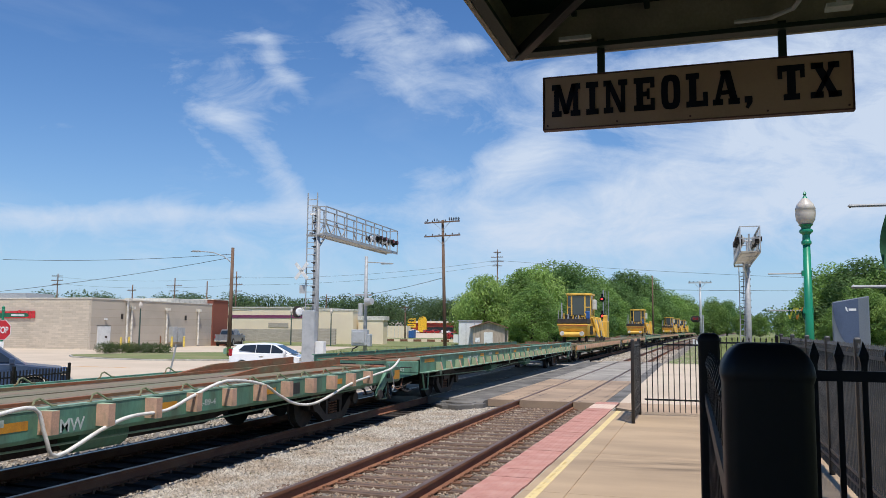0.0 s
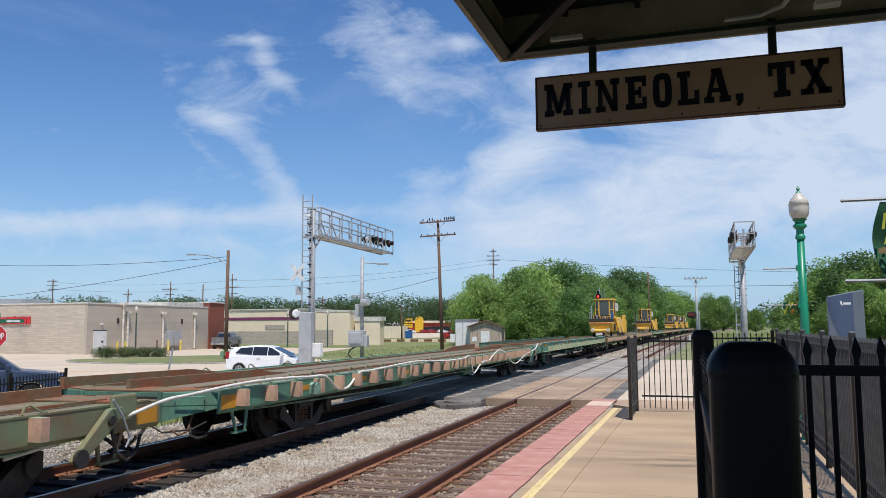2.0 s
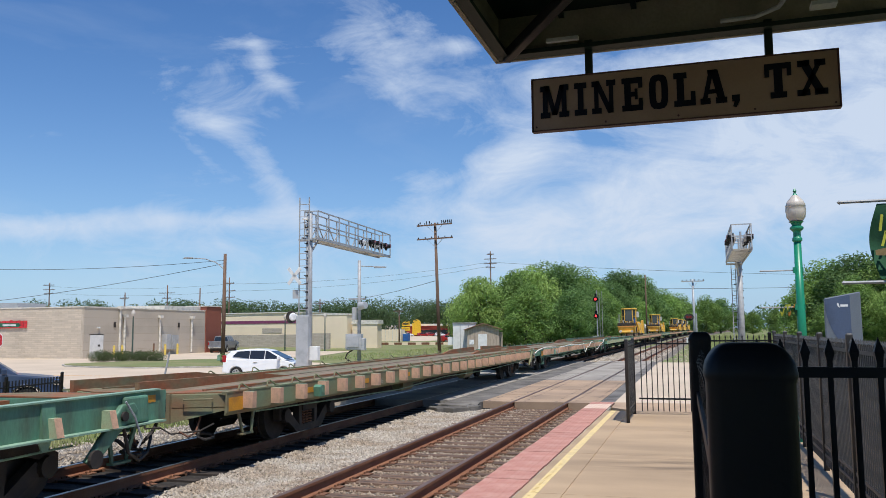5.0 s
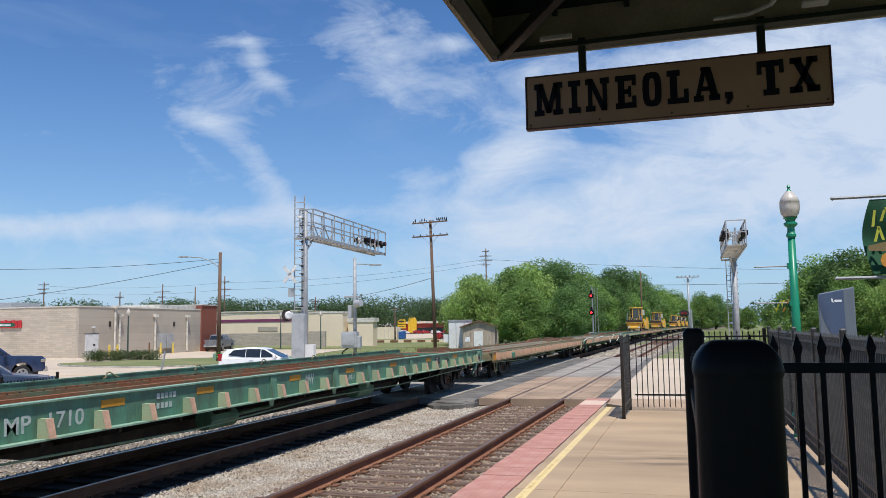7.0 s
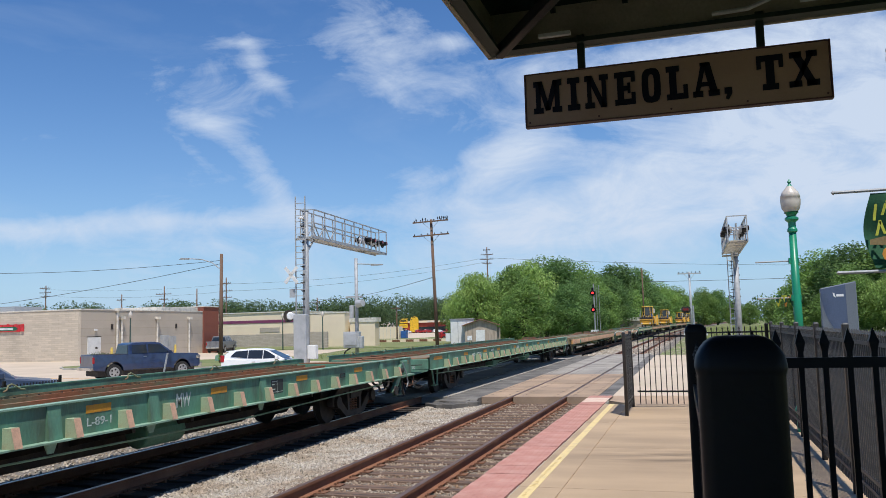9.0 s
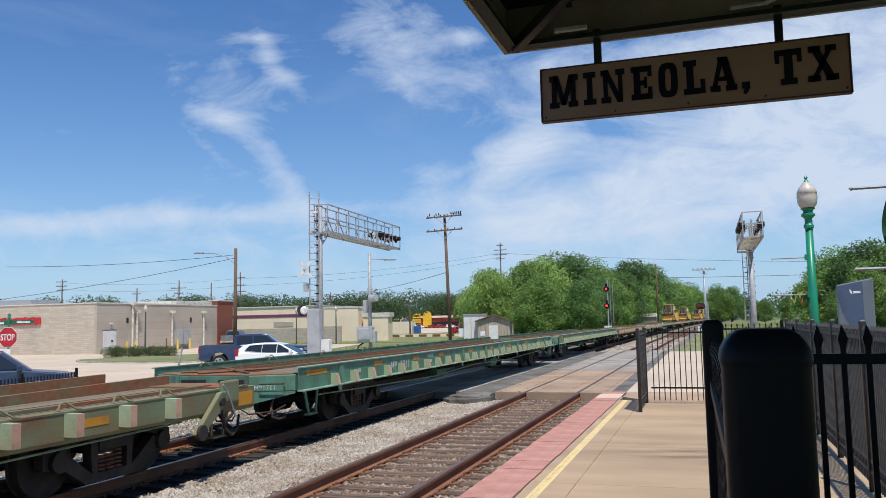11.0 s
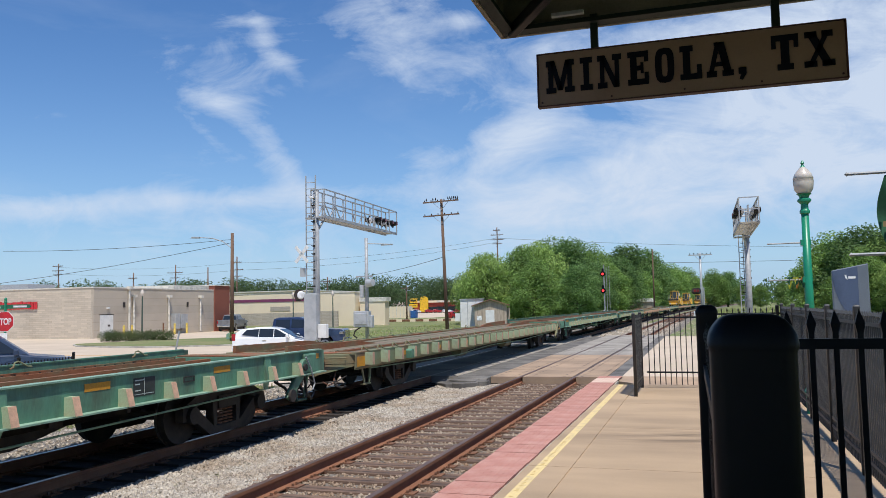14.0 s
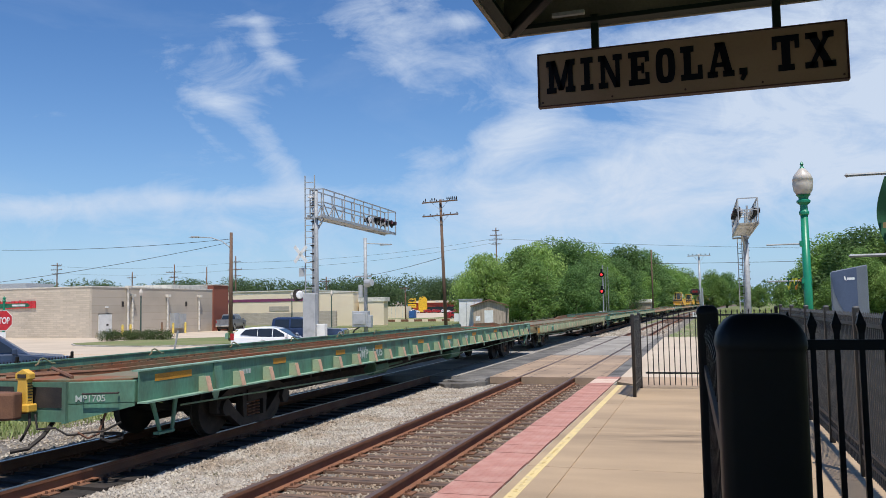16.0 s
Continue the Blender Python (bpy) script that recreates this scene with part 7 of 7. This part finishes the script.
def build_hose():
    y0 = car_centre(1)
    ys = [(7.31, 0.56), (8.0, 0.77), (8.5, 0.87), (9.2, 0.88), (9.8, 1.03), (10.6, 1.18), (11.6, 1.07), (12.2, 0.84), (12.75, 0.66), (13.3, 0.60), (13.9, 0.65), (15.1, 0.86), (16.3, 0.97), (17.3, 1.06), (17.8, 1.25)]
    pts = [(1.66, y - y0, z) for y, z in ys]
    # it lies on along the deck's edge, sagging between the blocks, to the tail of the car
    back = []
    y = 7.0
    while y > -8.0:
        back.append((1.60 + 0.05 * math.sin(y * 1.3), y - y0, 1.10 + 0.05 * math.sin(y * 0.9) - (0.25 if -3 < y < -1.4 else 0)))
        y -= 0.6
    back += [(1.62, -8.6 - y0, 0.95), (1.4, -9.3 - y0, 0.75), (1.2, -10.2 - y0, 0.6)]
    pts = list(reversed(back)) + [(1.64, 7.15 - y0, 0.8)] + pts
    sm = []
    for i in range(len(pts) - 1):
        p0, p1, p2, p3 = (Vector(pts[max(0, min(len(pts) - 1, i + k))]) for k in (-1, 0, 1, 2))
        for k in range(4):
            u = k / 4
            sm.append(0.5 * ((2 * p1) + (p2 - p0) * u + (2 * p0 - 5 * p1 + 4 * p2 - p3) * u * u + (3 * p1 - p0 - 3 * p2 + p3) * u ** 3))
    sm.append(Vector(pts[-1]))
    ob = whole("hose", Geo().path(sm, 0.024, 8), HOSE, "long white hose draped along the side of a flatcar", "hose", pose(FAR_X, y0, 0), smooth=True)
    rolls(ob, y0)


build_hose()


def end_device():
    y0 = car_centre(6) - 12.72
    t = thing("end_of_train_device", "yellow end-of-train marker on the last coupler", "marker", pose(FAR_X + 0.16, y0, 0.28))
    t.scale = (0.72, 0.72, 0.72)
    part("body", Geo().prism([(-0.13, 0.72), (0.13, 0.72), (0.10, 1.22), (0.16, 1.24), (0.16, 1.34), (0.0, 1.42), (-0.16, 1.34), (-0.16, 1.24), (-0.10, 1.22)], -0.1, 0.04, "y"), YELLOW, t, bevel=0.015)
    part("lamp", Geo().box(-0.09, -0.115, 1.26, 0.09, -0.101, 1.33), GRIME, t)
    g = Geo()
    for i in range(9):
        g.box(0.101, -0.08, 0.76 + i * 0.05, 0.104 + 0.02, 0.02, 0.775 + i * 0.05)
    part("scale_marks", g, GRIME, t)
    part("clamp", Geo().box(-0.17, -0.12, 0.66, 0.17, 0.09, 0.80), YELLOW, t, bevel=0.02)
    part("air_hose", Geo().path([(0.1, -0.02, 0.66), (0.14, -0.05, 0.45), (0.08, -0.1, 0.28), (-0.05, -0.05, 0.16)], 0.025, 7), GRIME, t)
    rolls(t, y0)


end_device()


def machine(y):
    """A yellow track maintenance machine that rides on a flatcar."""
    t = thing("track_machine", "yellow track maintenance machine with a glazed cab riding a flatcar", "track machine", pose(FAR_X, y, 1.06), group="track machines on the train")
    part("chassis", Geo().box(-0.95, 0.0, 0.45, 0.95, 8.6, 0.78), YELLOW, t, bevel=0.04)
    part("front_hood", Geo().prism([(-0.35, 0.85), (-0.42, 0.95), (-0.42, 1.2), (-0.3, 1.28), (0.9, 1.28), (0.9, 0.5), (-0.1, 0.5)], -1.0, 0.95, "x"), YELLOW, t, bevel=0.05)
    part("front_lip", Geo().box(-1.08, -0.5, 1.12, 1.03, -0.3, 1.26), YELLOW, t, "yellow front shelf", bevel=0.03)
    part("front_beam", Geo().tube((-0.75, -0.4, 0.55), (0.65, -0.4, 0.55), 0.17, n=16).box(-0.85, -0.35, 0.38, 0.75, -0.1, 0.72), YELLOW, t, bevel=0.02)
    part("red_band", Geo().box(-0.98, -0.504, 1.16, 0.98, -0.501, 1.2), RED_SIGN, t)
    for x in (-0.72, 0.6):
        part("headlight", Geo().tube((x, -0.43, 0.62), (x, -0.60, 0.62), 0.15, n=12), TRIM_WHITE, t)
    part("engine_deck", Geo().box(-1.08, -0.38, 1.29, 0.95, 1.35, 1.62), GRIME, t, "black engine deck", bevel=0.04)
    rng = random.Random(14)
    for i in range(16):
        x, yy, h = rng.uniform(-0.95, 0.7), rng.uniform(-0.2, 1.2), rng.uniform(0.08, 0.4)
        w = rng.uniform(0.05, 0.16)
        part("engine_piece", Geo().box(x, yy, 1.62, x + w, yy + w * 1.3, 1.62 + h), (GRIME, ALU, GRIME, YELLOW)[i % 4], t, bevel=0.01)
    for i in range(5):
        x = -0.8 + i * 0.33
        part("hydraulic_hose", Geo().path([(x, -0.1, 1.6), (x + 0.05, -0.05, 1.85), (x + 0.18, 0.2, 1.9), (x + 0.25, 0.5, 1.62)], 0.022, 6), GRIME, t)
    part("handrail", Geo().path([(-1.02, -0.3, 1.6), (-1.02, -0.3, 2.15), (-1.02, 1.3, 2.15), (-1.02, 1.3, 1.6)], 0.022, 6), GALV, t)
    part("exhaust", Geo().tube((-1.0, 0.9, 1.6), (-1.0, 0.9, 2.75), 0.05, n=8), GALV, t)
    # cab with chamfered front corners, glazed all round
    foot = [(-0.72, 1.75), (-0.38, 1.42), (0.55, 1.42), (0.9, 1.75), (0.9, 3.3), (-0.72, 3.3)]
    cab = part("cab", Geo().prism(foot, 1.1, 1.85, "z"), YELLOW, t, bevel=0.03)
    wide = [(0.09 + (x - 0.09) * 1.0, y2) for x, y2 in foot]
    for i, (x, y2) in enumerate(wide):
        part("cab_post", Geo().beam((x, y2, 1.84), (x, y2, 3.28), 0.09, 0.09), YELLOW, cab)
        x2, y3 = wide[(i + 1) % 6]
        d = Vector((x2 - x, y3 - y2, 0))
        q = d.normalized() * 0.05
        ln = math.hypot(d.x, d.y)
        pane = Geo().beam((x + q.x, y2 + q.y, 2.58), (x2 - q.x, y3 - q.y, 2.58), 0.02, 1.34)
        part("window", pane, CAB_GLASS, cab)
        if ln > 1.2:
            part("cab_post", Geo().beam(((x + x2) / 2, (y2 + y3) / 2, 1.84), ((x + x2) / 2, (y2 + y3) / 2, 3.28), 0.07, 0.07), YELLOW, cab)
        if ln < 0.8:
            part("window_bar", Geo().beam((x, y2, 2.45), (x2, y3, 2.45), 0.05, 0.06), YELLOW, cab)
    part("roof", Geo().prism([(0.09 + (x - 0.09) * 1.12, 2.4 + (y2 - 2.4) * 1.1) for x, y2 in foot], 3.27, 3.42, "z"), YELLOW, cab, "yellow cab roof", bevel=0.04)
    part("seat", Geo().box(-0.1, 2.4, 1.86, 0.35, 2.9, 2.1).box(-0.1, 2.8, 2.1, 0.35, 2.92, 2.75), GRIME, cab, bevel=0.04)
    part("roof_box", Geo().box(0.95, 2.2, 2.3, 1.2, 2.9, 3.0), TRIM_WHITE, t, bevel=0.03)
    part("tank", Geo().box(0.62, 0.95, 1.62, 0.92, 1.3, 2.15), BLUE_BIN, t, bevel=0.04)
    # lifting and tamping gear along the side
    for i, (yy, lean) in enumerate(((1.8, 0.5), (2.9, -0.4), (4.2, 0.6), (5.4, -0.3))):
        part("work_arm", Geo().beam((1.0, yy, 1.75), (1.35, yy + lean, 0.35), 0.16, 0.18).beam((1.2, yy - 0.2, 0.9), (1.2, yy + 0.5, 0.9), 0.14, 0.14), YELLOW, t)
        part("ram", Geo().tube((1.15, yy + 0.25, 1.6), (1.3, yy + 0.35, 0.3), 0.05, n=8), GALV, t)
        part("tamping_tool", Geo().box(1.15, yy + 0.1, 0.05, 1.4, yy + 0.4, 0.42), GRIME, t, bevel=0.03)
    part("tool_frame", Geo().box(1.0, 6.6, 0.3, 1.45, 7.9, 1.55).box(1.1, 6.9, 1.5, 1.4, 7.5, 2.0), YELLOW, t, bevel=0.05)
    part("rear_unit", Geo().prism([(3.6, 0.78), (8.4, 0.78), (8.5, 1.35), (6.8, 1.5), (5.4, 1.75), (3.7, 1.9)], -0.9, 0.85, "x"), YELLOW, t, bevel=0.05)
    for yy in (0.9, 5.2, 7.9):
        part("side_plate", Geo().box(0.96, yy, 0.55, 1.05, yy + 0.8, 1.15), GRIME, t, bevel=0.02)
    for yy in (0.6, 7.4):
        for s in (-1, 1):
            part("wheel", Geo().tube((s * 0.68, yy, 0.36), (s * 0.82, yy, 0.36), 0.36, n=16), GRIME, t)
    return t


base_machine = machine(55.0)
rolls(base_machine, 55.0)
for y in (102.0, 166.0, 190.0, 214.0):
    rolls(copy_thing(base_machine, pose(FAR_X, y, 1.06)), y)


# ---- planting ----
def leaf_cloud(rng, centres, radii, n, size, squash=0.8):
    """Leaf clumps over a heap of lobes, thick towards their skins, as arrays of corners."""
    k = rng.choice(len(centres), n, p=np.array(radii) ** 2 / np.sum(np.array(radii) ** 2))
    d = rng.normal(size=(n, 3))
    d /= np.linalg.norm(d, axis=1)[:, None]
    r = np.array(radii)[k] * (0.5 + 0.72 * rng.random(n) ** 0.8)
    p = np.array(centres)[k] + d * r[:, None] * np.array([1, 1, squash])
    nrm = d + rng.normal(0, 0.6, (n, 3)) + np.array([0, 0, 0.35])
    nrm /= np.linalg.norm(nrm, axis=1)[:, None]
    a = np.cross(nrm, rng.normal(size=(n, 3)))
    a /= np.linalg.norm(a, axis=1)[:, None]
    b = np.cross(nrm, a)
    s = size * rng.uniform(0.6, 1.3, n)[:, None]
    q = np.stack([p - a * s, p - b * s * 0.55 + nrm * s * 0.12, p + a * s, p + b * s * 0.55 + nrm * s * 0.12], 1)
    return q


def leaf_mesh(name, q, material):
    me = bpy.data.meshes.new(name)
    n = len(q)
    me.from_pydata(q.reshape(-1, 3).tolist(), [], (np.arange(n)[:, None] * 4 + np.arange(4)[None]).tolist())
    me.materials.append(material)
    return me


def tree(seed, height, spread, material, label, leaves, size, low=0.18, droop=False):
    rng = np.random.default_rng(seed)
    t = thing("tree", label, "tree", Matrix())
    lobes, radii = [], []
    for i in range(34):
        u = i / 33
        z = height * (low + 0.12 + (0.80 - low) * u)
        ring = spread * (0.72 * math.sin(math.pi * min(1, 0.18 + 0.80 * u)) ** 0.8)
        a = i * 2.4 + rng.uniform(-0.4, 0.4)
        lobes.append((ring * math.cos(a) * rng.uniform(0.5, 1.25), ring * math.sin(a) * rng.uniform(0.5, 1.25), z * rng.uniform(0.92, 1.08)))
        radii.append(spread * rng.uniform(0.20, 0.40))
    lobes.append((0, 0, height * 0.52)), radii.append(spread * 0.6)
    wood = Geo().tube((0, 0, -0.2), (0.1, 0.05, height * 0.55), 0.028 * height, 0.012 * height, n=8)
    for i in range(0, 34, 4):
        c = lobes[i]
        wood.tube((0.05, 0.02, height * (0.16 + 0.01 * i)), (c[0] * 0.85, c[1] * 0.85, c[2]), 0.011 * height, 0.003 * height, n=6)
    part("trunk", wood, BARK, t)
    q = leaf_cloud(rng, lobes, radii, leaves, size)
    if droop:
        q[:, 2, 2] -= size * 1.3
        q[:, 0, 2] += size * 0.3
    part("crown", leaf_mesh("crown", q, material), None, t)
    return t


KINDS = [tree(1, 10, 4.2, LEAF_LIGHT, "light green willow with drooping leaves beside the line", 16500, 0.135, 0.0, True),
         tree(2, 10, 4.0, LEAF, "bushy green broadleaf tree beside the line", 16500, 0.145, 0.0),
         tree(3, 10, 4.2, LEAF_DARK, "dark green broadleaf tree in the row by the tracks", 16500, 0.15, 0.0),
         tree(4, 10, 4.4, LEAF, "rounded green broadleaf tree in the far row", 15000, 0.16, 0.0)]
HOMES = [(0, -27.6, 104, 9.6), (1, -31.5, 112, 7.6), (1, -20.4, 100, 8.0), (1, -23.6, 108, 10.2), (0, -24.6, 122, 12.2), (2, -20.5, 128, 12.6), (3, -24.5, 140, 13.6), (2, -17.5, 136, 9.6),
         (3, -20.5, 152, 13.2), (1, -17.3, 160, 10.5), (2, -18, 200, 16.3), (2, -13.9, 205, 15.5), (3, -22, 178, 13.2), (1, -13.0, 190, 9.5), (2, -13.5, 240, 15), (3, -10.5, 280, 15), (1, -9.5, 240, 10), (3, -6.0, 320, 15), (2, -2, 370, 13), (1, -7, 300, 10),
         (3, 4.0, 330, 14.5), (2, 9.5, 340, 14), (3, 16, 330, 9.5), (1, 19, 300, 8), (1, 24, 270, 8),
         (1, -27.5, 116, 8.2), (2, -17.6, 118, 8.0), (1, -15.8, 148, 9.4), (2, -16.5, 172, 12.0), (1, -12.2, 215, 11.0), (1, 15.6, 128, 9.0), (3, 18.6, 130, 11.8), (2, 21.5, 125, 12.4), (3, 26.5, 122, 12.6), (1, 31.5, 118, 12.8), (2, 37, 115, 13), (1, 19.5, 112, 8.6), (0, 24.5, 110, 9.0), (1, 29.5, 106, 8.6), (1, 34, 100, 10), (2, 42, 104, 13), (1, 17.0, 118, 5.6), (1, 40, 92, 10)]
used = set()
for i, (k, x, y, h) in enumerate(HOMES):
    s = h / 10
    m = pose(x, y, LOW + 0.1, 0, 0, 67 * i)
    if k in used:
        ob = copy_thing(KINDS[k], m)
    else:
        ob = KINDS[k]
        ob.matrix_basis = m
        used.add(k)
    ob.scale = (s * (1.2 + 0.14 * math.sin(i * 2)), s * (1.2 + 0.14 * math.cos(i * 3)), s * 0.96)
    ob["group"] = "trees by the railway"
yard = copy_thing(KINDS[1], pose(8.3, 20.5, -0.3))
yard["label"] = "green broadleaf tree behind the station lamp"
yard.scale = (0.98, 0.98, 1.05)


def stuff_leaves(name, label, category, boxes, n, size, material, seed):
    """Growth that nobody could count, heaped over lobes."""
    rng = np.random.default_rng(seed)
    q = leaf_cloud(rng, [b[:3] for b in boxes], [b[3] for b in boxes], n, size)
    tagged(new(name, leaf_mesh(name, q, material)), label, category, kind="stuff")


rng0 = random.Random(9)
far = [(x + rng0.uniform(-3, 3), 262 + 0.35 * (x + 150) + rng0.uniform(-14, 14), rng0.uniform(6.0, 10.0), rng0.uniform(4.0, 6.2)) for x in np.arange(-340, -30, 1.9)]
far = [(x * 1.42, y * 1.42, z * 1.3, r * 1.3) if -106 < x < -74 else (x, y, z, r) for x, y, z, r in far]
stuff_leaves("distant_woods", "distant dark green woods along the horizon", "woods", far, 120000, 0.44, LEAF_FAR, 31)
far2 = [(x + rng0.uniform(-3, 3), 470 + rng0.uniform(-20, 20), rng0.uniform(3, 10), rng0.uniform(5, 8)) for x in np.arange(-330, 260, 5.0)]
stuff_leaves("distant_woods", "distant dark green woods along the horizon", "woods", far2, 24000, 0.9, LEAF_FAR, 32)
under = [(-26 + 0.0 * i + rng0.uniform(-3, 4) + i * 0.13, 100 + i * 2.2, 0.8 + rng0.random() * 1.4, 1.6 + rng0.random()) for i in range(70)]
under += [(12 + i * 0.45 + rng0.uniform(-1, 1), 126 - i * 0.45, 0.9 + rng0.random() * 1.4, 1.6 + rng0.random()) for i in range(60)]
stuff_leaves("undergrowth", "bright green undergrowth below the railside trees", "bushes", under, 14000, 0.18, LEAF, 33)
hedge = [(-48.9 + i * 0.5, 56.6 + 0.2 * math.sin(i * 1.7), LOW + 0.5 + 0.05 * math.sin(i * 2.3), 0.55 + 0.04 * math.sin(i * 1.3)) for i in range(14)]
stuff_leaves("hedge", "low clipped dark green hedge on the street island", "hedge", hedge, 9000, 0.055, HEDGE, 34)
weeds = [(-33.4 + rng0.uniform(-0.8, 0.8), 53.0 + rng0.uniform(-1, 1), LOW + 0.35 + 0.4 * rng0.random(), 0.28) for i in range(10)]
stuff_leaves("weeds", "tall green weeds round the light pole", "weeds", weeds, 700, 0.06, LEAF_LIGHT, 35)


def grass_patch(name, areas, seed):
    rng = np.random.default_rng(seed)
    out = []
    for x0, x1, y0, y1, n, h in areas:
        x, y = rng.uniform(x0, x1, n), rng.uniform(y0, y1, n)
        z = np.array([ground_height(a, b) for a, b in zip(x, y)])
        a = rng.uniform(0, 6.28, n)
        hh = h * rng.uniform(0.4, 1.2, n)
        w = 0.012 + 0.03 * h
        dx, dy = np.cos(a) * w, np.sin(a) * w
        lx, ly = rng.normal(0, 0.3, n) * hh, rng.normal(0, 0.3, n) * hh
        out.append(np.stack([np.stack([x - dx, y - dy, z], -1), np.stack([x + dx, y + dy, z], -1), np.stack([x + lx, y + ly, z + hh], -1)], 1))
    v = np.concatenate(out)
    me = bpy.data.meshes.new(name)
    me.from_pydata(v.reshape(-1, 3).tolist(), [], (np.arange(len(v))[:, None] * 3 + np.arange(3)[None]).tolist())
    me.materials.append(GRASS)
    tagged(new(name, me), "rough pale green grass beside the ballast", "grass", kind="stuff")


grass_patch("verge_grass", [(-17, -12.4, 6, 22, 9000, 0.22), (-22, -12, 54, 95, 5000, 0.35), (-34, -20, 62, 110, 5000, 0.3), (0.3, 20, 56, 110, 7000, 0.5), (-14, -11, 100, 200, 3000, 0.5), (2, 26, 110, 220, 5000, 0.8)], 41)


# ---- what moves ----
def motions():
    for ob, y0, dx, z in TRAIN:
        rows = []
        for i in range(33):
            t = i * 0.5
            y = y0 + gone(t)
            a = -swing(y)
            m = pose(FAR_X + bend(y), y, z, 0, 0, a)
            rows.append((t, m @ pose(dx, 0, 0)))
        walk(ob, rows)
    road = LOW + 0.03
    drive = [(0, -49, 7, 58), (4, -41.5, 19, 58), (6, -36.6, 27.2, 58), (7, -34.0, 31.3, 59), (8, -32.5, 34.9, 60), (8.6, -30.9, 37.0, 60), (9.2, -29.5, 39.2, 61), (9.9, -28.1, 40.3, 46), (10.7, -25.9, 40.8, 29), (11.3, -24.1, 40.95, 23), (11.5, -23.75, 41.0, 22), (12.0, -23.15, 41.5, 17), (12.5, -22.85, 41.8, 14), (13.0, -22.75, 41.95, 13.7), (16, -22.7, 41.99, 13.7)]
    walk(truck, [(t, pose(x, y, road, 0, 0, a)) for t, x, y, a in drive])


motions()
